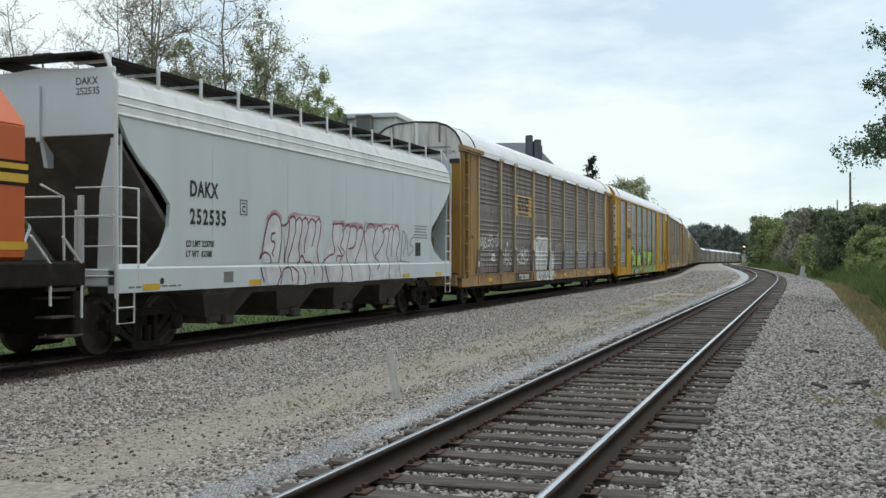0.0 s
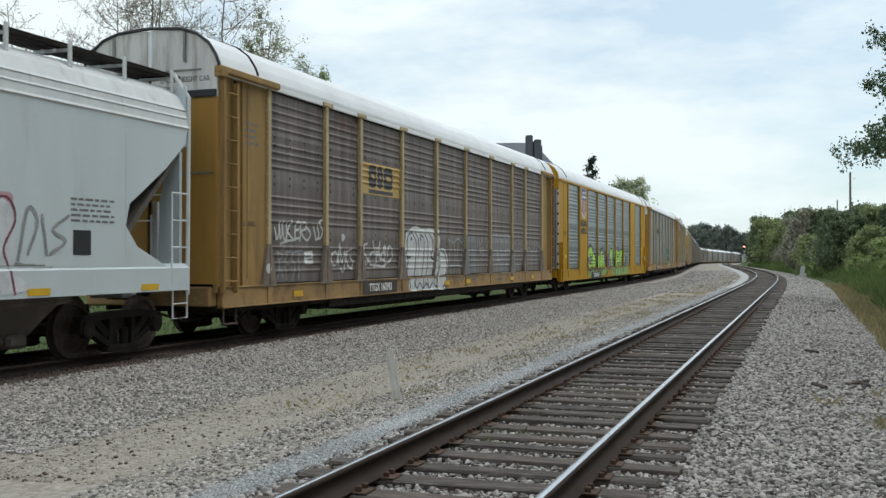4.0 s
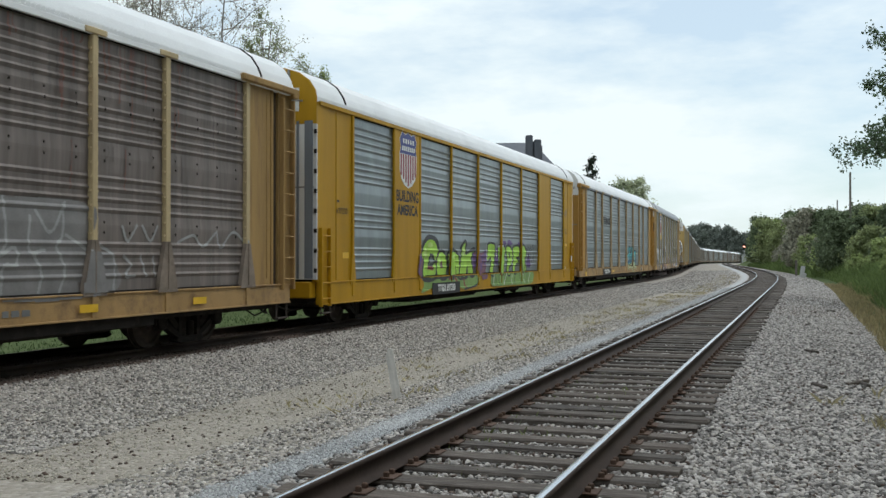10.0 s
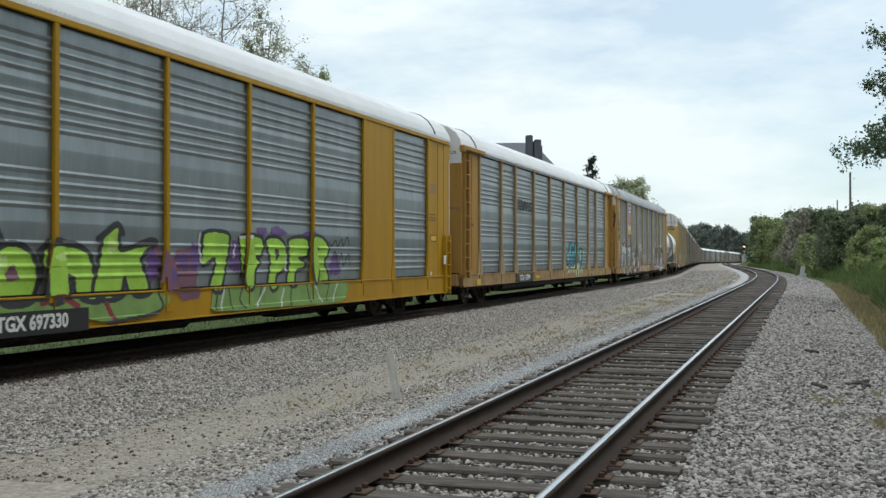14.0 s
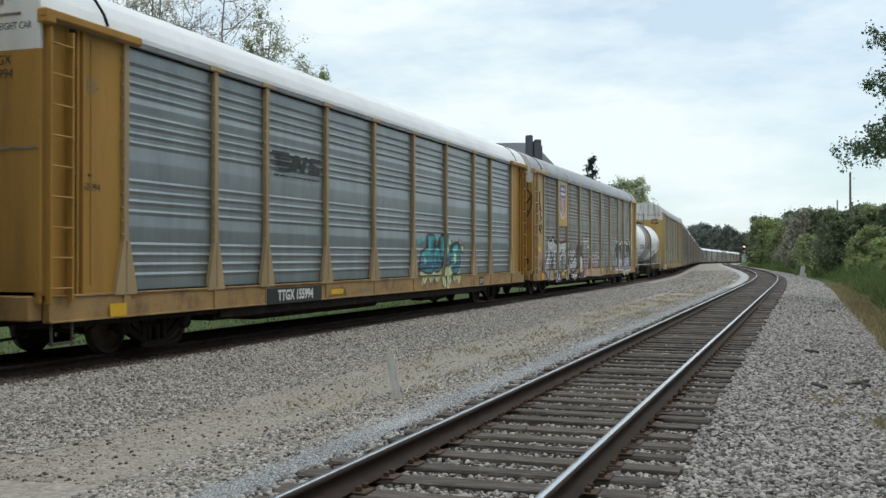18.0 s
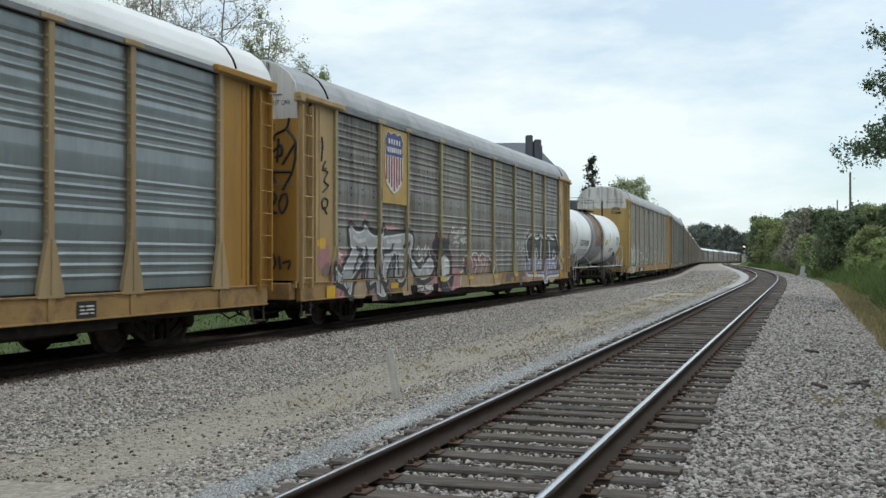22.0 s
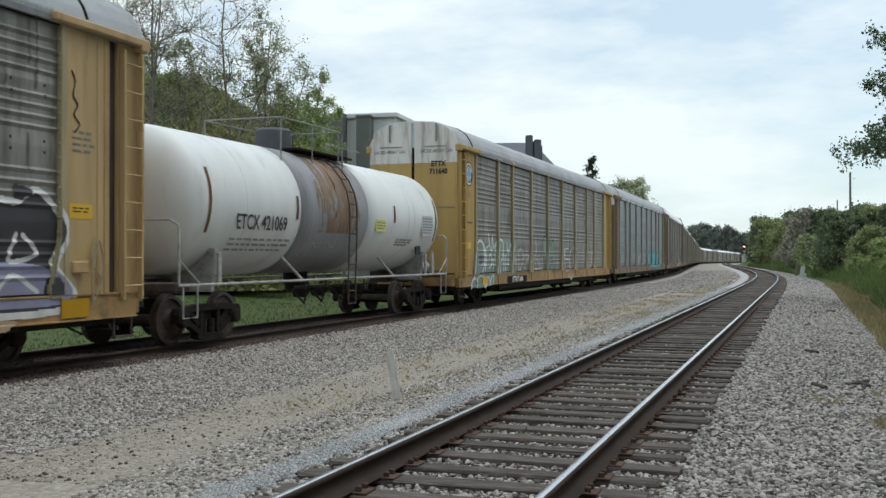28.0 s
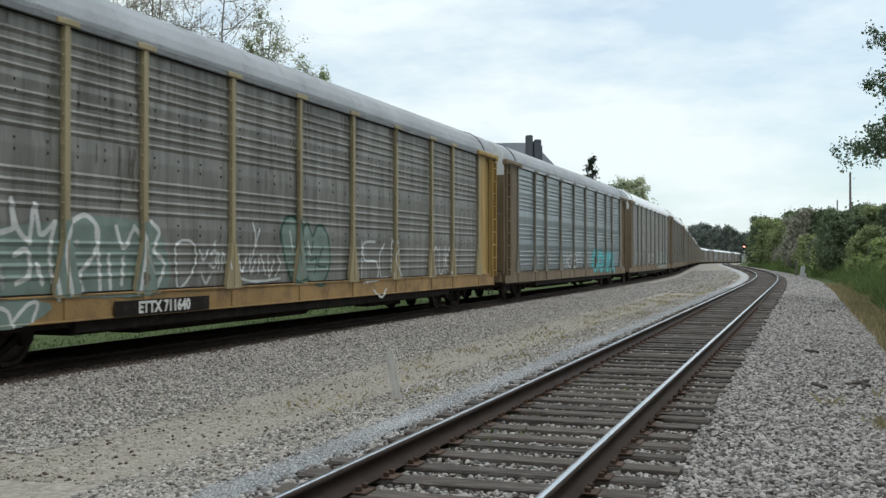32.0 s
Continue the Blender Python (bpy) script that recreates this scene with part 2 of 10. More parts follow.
def leaf_material(name, colour, vary=0.35):
    """Leaf colour that differs from leaf to leaf, a little light passing through."""
    m = bpy.data.materials.new(name)
    m.use_nodes = True
    t = m.node_tree
    b = t.nodes["Principled BSDF"]
    geo = t.nodes.new("ShaderNodeNewGeometry")
    rng = t.nodes.new("ShaderNodeMapRange")
    rng.inputs["To Min"].default_value, rng.inputs["To Max"].default_value = 1 - vary, 1 + vary
    t.links.new(geo.outputs["Random Per Island"], rng.inputs["Value"])
    col = t.nodes.new("ShaderNodeVectorMath")
    col.operation = "SCALE"
    col.inputs[0].default_value = colour
    t.links.new(rng.outputs["Result"], col.inputs["Scale"])
    t.links.new(col.outputs[0], b.inputs["Base Color"])
    b.inputs["Roughness"].default_value = 0.65
    b.inputs["Specular IOR Level"].default_value = 0.25
    tr = t.nodes.new("ShaderNodeBsdfTranslucent")
    t.links.new(col.outputs[0], tr.inputs["Color"])
    mx = t.nodes.new("ShaderNodeMixShader")
    mx.inputs[0].default_value = 0.3
    t.links.new(b.outputs[0], mx.inputs[1])
    t.links.new(tr.outputs[0], mx.inputs[2])
    t.links.new(mx.outputs[0], t.nodes["Material Output"].inputs["Surface"])
    return m


M["leaf_mid"] = leaf_material("spring leaves", (0.255, 0.295, 0.135))
M["leaf_dark"] = leaf_material("dark leaves", (0.13, 0.165, 0.09))
M["leaf_oak"] = leaf_material("deep green oak leaves", (0.105, 0.15, 0.085))
M["leaf_bright"] = leaf_material("yellow green leaves", (0.29, 0.35, 0.14))
M["leaf_dull"] = leaf_material("grey brown twigs and buds", (0.30, 0.29, 0.22))
M["leaf_hedge"] = leaf_material("olive hedge leaves", (0.29, 0.30, 0.13), 0.25)
# distance haze is mixed into these two leaf colours
M["leaf_far"] = leaf_material("far leaves greyed for haze", (0.15, 0.17, 0.145))
M["leaf_hazy"] = leaf_material("grey green leaves paled for haze", (0.42, 0.45, 0.30))
M["bank"] = leaf_material("olive undergrowth", (0.22, 0.245, 0.10), 0.3)
M["leaf_pine"] = leaf_material("dark pine needles", (0.020, 0.032, 0.018))
M["grass_green"] = leaf_material("green grass blades", (0.13, 0.18, 0.06))
# lawn green darkened in its colour for the train's shadow
M["grass_lawn_shade"] = leaf_material("lawn grass in painted shade", (0.055, 0.09, 0.032))
M["grass_dry"] = leaf_material("dry straw grass", (0.30, 0.245, 0.13))
M["grass_straw"] = leaf_material("bleached straw", (0.38, 0.33, 0.19))
M["grass_weed"] = leaf_material("dull green weeds", (0.13, 0.15, 0.06))
M["stones"] = leaf_material("crushed stones", (0.37, 0.345, 0.325), 0.85)
# same gravel, coloured lighter to offset the shade on the train side
M["stones_lit"] = leaf_material("crushed stones lightened on the train side", (0.43, 0.40, 0.37), 0.75)
M["stones_pale"] = leaf_material("pale fine gravel", (0.48, 0.485, 0.49), 0.4)
M["stones_tan"] = leaf_material("dusty tan stones", (0.42, 0.385, 0.32), 0.4)
M["stones_dark"] = leaf_material("oily brown stones", (0.125, 0.092, 0.077), 0.5)


def ground_material():
    """Crushed stone, tan dirt, grass and oily ballast, laid out by the cover weights of the ground."""
    m = bpy.data.materials.new("ground cover")
    m.use_nodes = True
    t = m.node_tree
    b = t.nodes["Principled BSDF"]
    b.inputs["Roughness"].default_value = 0.95
    b.inputs["Specular IOR Level"].default_value = 0.2
    co = t.nodes.new("ShaderNodeTexCoord")
    at = t.nodes.new("ShaderNodeVertexColor")
    at.layer_name = "cover"
    sp = t.nodes.new("ShaderNodeSeparateColor")
    t.links.new(at.outputs["Color"], sp.inputs[0])

    def noise_at(scale, detail=5.0, rough=0.6):
        n = t.nodes.new("ShaderNodeTexNoise")
        n.inputs["Scale"].default_value, n.inputs["Detail"].default_value, n.inputs["Roughness"].default_value = scale, detail, rough
        t.links.new(co.outputs["Object"], n.inputs["Vector"])
        return n.outputs["Fac"]

    def mixed(fac, a, c):
        x = t.nodes.new("ShaderNodeMix")
        x.data_type = "RGBA"
        t.links.new(fac, x.inputs["Factor"])
        for s, v in (("A", a), ("B", c)):
            if isinstance(v, tuple):
                x.inputs[s].default_value = (*v, 1)
            else:
                t.links.new(v, x.inputs[s])
        return x.outputs["Result"]

    def sharp(weight, n, width=0.25):
        """weight pushed about by noise, then steepened"""
        a = t.nodes.new("ShaderNodeMath")
        a.operation = "MULTIPLY_ADD"
        t.links.new(n, a.inputs[0])
        a.inputs[1].default_value = 0.9
        t.links.new(weight, a.inputs[2])
        r = t.nodes.new("ShaderNodeMapRange")
        r.inputs["From Min"].default_value, r.inputs["From Max"].default_value = 0.95 - width, 0.95 + width
        t.links.new(a.outputs[0], r.inputs["Value"])
        return r.outputs["Result"]

    vo = t.nodes.new("ShaderNodeTexVoronoi")
    vo.inputs["Scale"].default_value = 17.0
    t.links.new(co.outputs["Object"], vo.inputs["Vector"])
    hsv = t.nodes.new("ShaderNodeSeparateColor")
    t.links.new(vo.outputs["Color"], hsv.inputs[0])
    ramp = t.nodes.new("ShaderNodeValToRGB")
    ramp.color_ramp.elements[0].color, ramp.color_ramp.elements[1].color = (0.17, 0.155, 0.14, 1), (0.52, 0.48, 0.435, 1)
    e = ramp.color_ramp.elements.new(0.5)
    e.color = (0.34, 0.308, 0.275, 1)
    t.links.new(hsv.outputs[0], ramp.inputs["Fac"])
    g0 = mixed(noise_at(9.0, 4.0), (0.21, 0.19, 0.17), (0.45, 0.405, 0.365))
    gravel = mixed(noise_at(0.5), ramp.outputs["Color"], g0)
    big, mid, fin = noise_at(0.7), noise_at(4.0), noise_at(45.0, 3.0)
    dirt = mixed(big, (0.24, 0.212, 0.165), (0.345, 0.31, 0.24))
    dirt2 = mixed(noise_at(14.0, 6.0, 0.75), dirt, gravel)
    grass = mixed(mid, (0.045, 0.068, 0.02), (0.082, 0.108, 0.037))
    oily = mixed(fin, (0.075, 0.056, 0.047), (0.125, 0.095, 0.08))
    c1 = mixed(sharp(sp.outputs[0], mid, 0.35), gravel, dirt2)
    c2 = mixed(sharp(sp.outputs[1], big), c1, grass)
    c3 = mixed(sharp(sp.outputs[2], mid, 0.15), c2, oily)
    c4 = mixed(sharp(at.outputs["Alpha"], mid, 0.2), c3, mixed(fin, (0.34, 0.345, 0.35), (0.50, 0.505, 0.51)))
    t.links.new(c4, b.inputs["Base Color"])
    bp = t.nodes.new("ShaderNodeBump")
    bp.inputs["Strength"].default_value, bp.inputs["Distance"].default_value = 0.9, 0.03
    inv = t.nodes.new("ShaderNodeMath")
    inv.operation = "SUBTRACT"
    inv.inputs[0].default_value = 1.0
    t.links.new(vo.outputs["Distance"], inv.inputs[1])
    t.links.new(inv.outputs[0], bp.inputs["Height"])
    t.links.new(bp.outputs["Normal"], b.inputs["Normal"])
    return m


M["ground"] = ground_material()


# ---- mesh tools ----
class Solid:
    """Gathers vertices and faces of one mesh."""

    def __init__(self):
        self.v, self.f = [], []

    def face(self, pts, centre=None):
        n = len(self.v)
        p = [Vector(q) for q in pts]
        idx = list(range(n, n + len(p)))
        if centre is not None:
            nor = (p[1] - p[0]).cross(p[2] - p[0])
            mid = sum(p, Vector()) / len(p)
            if nor.dot(mid - Vector(centre)) < 0:
                idx.reverse()
        self.v += [tuple(q) for q in p]
        self.f.append(idx)

    def box(self, c, s, bev=0.0, m=None):
        """Box of centre c and full size s, its edges cut by bev; m turns it about its centre."""
        c = Vector(c)
        h = [max(a / 2, 1e-4) for a in s]
        bev = min(bev, min(h) * 0.9)

        def put(p):
            p = Vector(p)
            return (m @ p if m is not None else p) + c
        if not bev:
            k = [put((i * h[0], j * h[1], l * h[2])) for i in (-1, 1) for j in (-1, 1) for l in (-1, 1)]
            n = len(self.v)
            self.v += [tuple(q) for q in k]
            self.f += [[n + a for a in q] for q in ((0, 1, 3, 2), (4, 6, 7, 5), (0, 4, 5, 1), (2, 3, 7, 6), (0, 2, 6, 4), (1, 5, 7, 3))]
            return
        n = len(self.v)
        at = {}
        for i in (-1, 1):
            for j in (-1, 1):
                for l in (-1, 1):
                    for a in range(3):
                        p = [i * (h[0] - bev), j * (h[1] - bev), l * (h[2] - bev)]
                        p[a] = (i, j, l)[a] * h[a]
                        at[i, j, l, a] = len(self.v)
                        self.v.append(tuple(put(p)))

        def add(ids):
            p = [Vector(self.v[q]) for q in ids]
            if (p[1] - p[0]).cross(p[2] - p[0]).dot(sum(p, Vector()) / len(p) - c) < 0:
                ids = ids[::-1]
            self.f.append(list(ids))
        for a in range(3):
            b, d = (a + 1) % 3, (a + 2) % 3
            for sgn in (-1, 1):
                q = []
                for u, w in ((-1, -1), (1, -1), (1, 1), (-1, 1)):
                    k = [0, 0, 0]
                    k[a], k[b], k[d] = sgn, u, w
                    q.append(at[(*k, a)])
                add(q)
            for u in (-1, 1):
                for w in (-1, 1):
                    k0, k1 = [0, 0, 0], [0, 0, 0]
                    k0[a], k0[b], k0[d] = -1, u, w
                    k1[a], k1[b], k1[d] = 1, u, w
                    add([at[(*k0, b)], at[(*k1, b)], at[(*k1, d)], at[(*k0, d)]])
        for i in (-1, 1):
            for j in (-1, 1):
                for l in (-1, 1):
                    add([at[i, j, l, 0], at[i, j, l, 1], at[i, j, l, 2]])

    def tube(self, pts, r, n=6, caps=True):
        """Round bar along pts; r is one radius or one for each point."""
        pts = [Vector(p) for p in pts]
        rs = list(r) if isinstance(r, (list, tuple)) else [r] * len(pts)
        start = len(self.v)
        ref = None
        for i, p in enumerate(pts):
            d = pts[min(i + 1, len(pts) - 1)] - pts[max(i - 1, 0)]
            d.normalize()
            if ref is None:
                ref = d.cross(Vector((0, 0, 1)))
                if ref.length < 0.05:
                    ref = d.cross(Vector((1, 0, 0)))
            a = (ref - d * ref.dot(d)).normalized()
            ref = a
            b = d.cross(a)
            for k in range(n):
                w = 2 * math.pi * k / n
                self.v.append(tuple(p + (a * math.cos(w) + b * math.sin(w)) * rs[i]))
        for i in range(len(pts) - 1):
            for k in range(n):
                q0, q1 = start + i * n + k, start + i * n + (k + 1) % n
                self.f.append([q0, q1, q1 + n, q0 + n])
        if caps:
            self.f.append([start + k for k in range(n)][::-1])
            e = start + (len(pts) - 1) * n
            self.f.append([e + k for k in range(n)])

    def disc(self, c, axis, profile, n=20):
        """Turned body round axis ('x','y','z') at c: profile of (along, radius), closed at its ends."""
        c = Vector(c)
        start = len(self.v)
        for al, r in profile:
            for k in range(n):
                w = 2 * math.pi * k / n
                u, v = math.cos(w) * r, math.sin(w) * r
                self.v.append(tuple(c + Vector({"x": (al, u, v), "y": (v, al, u), "z": (u, v, al)}[axis])))
        for i in range(len(profile) - 1):
            for k in range(n):
                q0, q1 = start + i * n + k, start + i * n + (k + 1) % n
                self.f.append([q0, q1, q1 + n, q0 + n])
        self.f.append([start + k for k in range(n)][::-1])
        e = start + (len(profile) - 1) * n
        self.f.append([e + k for k in range(n)])

    def prism(self, outline, axis, a, b):
        """Outline of 2D points pulled from a to b along axis ('x': points are (y, z), 'y': (x, z), 'z': (x, y))."""
        put = {"x": lambda p, t: (t, p[0], p[1]), "y": lambda p, t: (p[0], t, p[1]), "z": lambda p, t: (p[0], p[1], t)}[axis]
        n, k = len(self.v), len(outline)
        self.v += [put(p, a) for p in outline] + [put(p, b) for p in outline]
        area = sum(outline[i][0] * outline[(i + 1) % k][1] - outline[(i + 1) % k][0] * outline[i][1] for i in range(k))
        flip = (area > 0) ^ (axis == "y") ^ (b < a)
        lo, hi = list(range(n, n + k)), list(range(n + k, n + 2 * k))
        self.f.append(lo[::-1] if flip else lo)
        self.f.append(hi if flip else hi[::-1])
        for i in range(k):
            j = (i + 1) % k
            q = [lo[i], lo[j], hi[j], hi[i]]
            self.f.append(q if flip else q[::-1])

    def mesh(self, name, mat, smooth=False):
        me = bpy.data.meshes.new(name)
        me.from_pydata(self.v, [], self.f)
        me.materials.append(mat)
        if smooth:
            me.polygons.foreach_set("use_smooth", [True] * len(me.polygons))
        me.update()
        return me


def part(name, shape, mat, parent, label="", at=None, smooth=False):
    """One mesh object under a thing or a part. shape: a Solid, or a mesh that is shared."""
    me = shape.mesh(name, mat, smooth) if isinstance(shape, Solid) else shape
    ob = new(name, me)
    ob.parent = parent
    if at is not None:
        ob.matrix_basis = at
    if label:
        ob["label"] = label
    return ob


def root(name, label, category, group="", at=None):
    ob = new(name)
    ob.empty_display_size = 0.3
    tagged(ob, label, category, group)
    if at is not None:
        ob.matrix_basis = at
    return ob


def quads_mesh(name, verts, faces, mat, smooth=False):
    """Mesh from numpy vertices (n, 3) and faces (m, k)."""
    me = bpy.data.meshes.new(name)
    verts, faces = np.asarray(verts, dtype=np.float32), np.asarray(faces, dtype=np.int32)
    m, k = faces.shape
    me.vertices.add(len(verts))
    me.vertices.foreach_set("co", verts.ravel())
    me.loops.add(m * k)
    me.loops.foreach_set("vertex_index", faces.ravel())
    me.polygons.add(m)
    me.polygons.foreach_set("loop_start", np.arange(0, m * k, k, dtype=np.int32))
    if smooth:
        me.polygons.foreach_set("use_smooth", np.ones(m, dtype=bool))
    me.materials.append(mat)
    me.update(calc_edges=True)
    me.validate()
    return me


def lettering(name, words, size, mat, parent, place, facing="x", squeeze=1.0, label="", bold=0.0, gap=1.0):
    """Words on a surface that faces +x ('x') or -y ('y'); place is the middle of the line."""
    cu = bpy.data.curves.new(name, "FONT")
    cu.body, cu.size, cu.align_x, cu.align_y = words, size, "CENTER", "CENTER"
    cu.extrude, cu.resolution_u, cu.offset, cu.space_character = 0.001, 3, bold, gap
    tmp = new(name, cu)
    me = bpy.data.meshes.new_from_object(tmp)
    bpy.data.objects.remove(tmp)
    me.materials.clear()
    me.materials.append(mat)
    turn = Matrix(((0, 0, 1, 0), (1, 0, 0, 0), (0, 1, 0, 0), (0, 0, 0, 1))) if facing == "x" else Matrix(((1, 0, 0, 0), (0, 0, -1, 0), (0, 1, 0, 0), (0, 0, 0, 1)))
    me.transform(turn @ Matrix.Diagonal((squeeze, 1, 1, 1)))
    return part(name, me, mat, parent, label, Matrix.Translation(place))


# ---- the plan: two tracks on one curve ----
NEAR, FAR = -2.27, -11.62          # track centres at the camera
DROP = 0.14                        # the train track lies lower than the near one


def ramp_of(y, a, b):
    """Integral of a smooth rise from 0 to 1 between a and b."""
    q = min(max((y - a) / (b - a), 0.0), 1.0)
    return (b - a) * (q ** 3 - q ** 4 / 2) + max(y - b, 0.0)


def bend(y):
    return -0.085 * (ramp_of(y, 48, 125) - ramp_of(y, 335, 455))


def grade(y):
    return -0.0034 * ramp_of(y, 90, 200)


STEP = 2.0
_ys = np.arange(-160, 1500, STEP)
_xs = np.array([bend(y) for y in _ys])
_zs = np.array([grade(y) for y in _ys])
_ss = np.concatenate([[0], np.cumsum(np.sqrt(np.diff(_xs) ** 2 + STEP ** 2))]) - 160.0


def on_track(s, centre):
    """Place of the rail level at s metres along the line, for a track with that centre."""
    y = float(np.interp(s, _ss, _ys))
    return Vector((centre + bend(y), y, grade(y) - (DROP if centre == FAR else 0.0)))


def height_at(u):
    """Ground height by distance across the line."""
    us = (-3000, -200, -90, -60, -38, -28, -20, -15.5, -14.2, -13.3, -13.0, -10.2, -9.7, -9.0, -7.2, -5.6, -4.5, -3.8, -3.6, -0.9, -0.5, 0.5, 1.5, 2.2, 2.9, 4.2, 6.0, 9, 40, 200, 3000)
    zs = (6, 4, 3, 2.2, 0.9, 0.0, -0.45, -0.66, -0.58, -0.36, -0.29, -0.27, -0.35, -0.41, -0.44, -0.42, -0.34, -0.25, -0.24, -0.24, -0.27, -0.33, -0.45, -0.55, -0.25, 0.65, 1.2, 1.7, 2.5, 3, 5)
    return float(np.interp(u, us, zs))


# ---- ground ----
def build_ground():
    us = [-3000, -1200, -500, -200, -120, -90, -70, -52, -40, -32, -26, -21, -17.5, -15.5, -14.6, -14.0, -13.5, -13.2, -12.9, -12.2, -11.6, -11, -10.4, -10.2, -10.05, -9.9, -9.6, -9.3, -9.0,
          -8.4, -7.8, -7.2, -6.6, -6.0, -5.5, -5.0, -4.6, -4.25, -3.95, -3.7, -3.5, -2.9, -2.3, -1.7, -1.1, -0.85, -0.5, 0, 0.5, 1.0, 1.4, 1.8, 2.3, 2.8, 3.4, 4.2, 5.2, 6.4, 8, 11, 16, 26, 45, 90, 200, 600, 3000]
    ys = [-2500, -600, -150, -50, -15, 0] + [2 + 1.0 * i for i in range(58)] + [62 + 5 * i for i in range(60)] + [370 + 15 * i for i in range(20)] + [700, 800, 950, 1200, 1600, 2300, 3200]
    n = len(us)
    vs, cover = [], []
    for y in ys:
        g = grade(min(y, 1000))
        for u in us:
            near = abs(u) < 30 and -20 < y < 120
            wob = 0.035 * noise.noise((u * 0.9, y * 0.6, 3)) if near else 0.0
            if -13.4 < u < 2.2:
                wob *= 0.22
            vs.append((u + bend(y), y, height_at(u) + g + wob))
            dirt = float(np.interp(u, (-9.6, -8.0, -7.0, -5.4, -4.6, -4.2), (0.1, 0.35, 0.62, 0.72, 0.45, 0)))
            grass = float(np.interp(u, (-14.4, -13.7, 1.2, 1.9), (1, 0, 0, 1))) if u < 0 else float(np.interp(u, (1.1, 2.2), (0, 1)))
            if y > 300:
                dirt *= 0.6
            oily = float(np.interp(u, (-14.6, -13.6, -10.35, -10.0), (0, 1, 1, 0)))
            oily = max(oily, float(np.interp(u, (-3.7, -3.3, -1.3, -0.95), (0, 0.40, 0.40, 0))))
            pale = float(np.interp(u, (-4.4, -4.15, -3.75, -3.6), (0, 0.8, 0.8, 0)))
            cover.append((dirt, grass, oily, pale))
    fs = [(j * n + i, j * n + i + 1, (j + 1) * n + i + 1, (j + 1) * n + i) for j in range(len(ys) - 1) for i in range(n - 1)]
    me = quads_mesh("ground", vs, fs, M["ground"], True)
    lay = me.color_attributes.new("cover", "FLOAT_COLOR", "POINT")
    lay.data.foreach_set("color", np.array(cover, dtype=np.float32).ravel())
    tagged(new("ground", me), "trackside ground of grey crushed stone, tan dirt and grass", "ground", kind="structure")


# ---- tracks ----
def rail_mesh(name, centre, side, a, b, step):
    """One rail: foot, web and rounded head swept along the line."""
    prof = [(-0.07, -0.18), (-0.07, -0.168), (-0.012, -0.145), (-0.009, -0.05), (-0.036, -0.038), (-0.036, -0.010), (-0.026, 0.0), (0.026, 0.0), (0.036, -0.010), (0.036, -0.038), (0.009, -0.05), (0.012, -0.145), (0.07, -0.168), (0.07, -0.18)]
    k = len(prof)
    vs, fs, mats = [], [], []
    s = a
    rows = 0
    while s <= b:
        p, q = on_track(s, centre), on_track(s + 0.5, centre)
        d = (q - p).normalized()
        r = Vector((d.y, -d.x, 0)).normalized()
        for x, z in prof:
            w = p + r * (side * 0.7525 + x)
            vs.append((w.x, w.y, w.z + z))
        rows += 1
        s += step if s < 130 else step * 3
    for i in range(rows - 1):
        for j in range(k):
            fs.append((i * k + j, i * k + (j + 1) % k, (i + 1) * k + (j + 1) % k, (i + 1) * k + j))
            mats.append(1 if j == 6 else 0)
    me = quads_mesh(name, vs, fs, M["rail_side"])
    me.materials.append(M["rail_top"] if centre == NEAR else M["rail_rusty"])
    me.polygons.foreach_set("material_index", mats)
    return me


def tie_mesh(name, rng, mat, length=2.62):
    s = Solid()
    s.box((0, 0, -0.27), (length, 0.225, 0.175), 0.014)
    vs = [(x + rng.uniform(-0.008, 0.008), y + rng.uniform(-0.010, 0.010), z + rng.uniform(-0.006, 0.006)) for x, y, z in s.v]
    s.v = vs
    return s.mesh(name, mat)


def track_pose(s, centre):
    p, q = on_track(s, centre), on_track(s + 0.5, centre)
    d = q - p
    return Matrix.Translation(p) @ Matrix.Rotation(math.atan2(-d.x, d.y), 4, "Z")


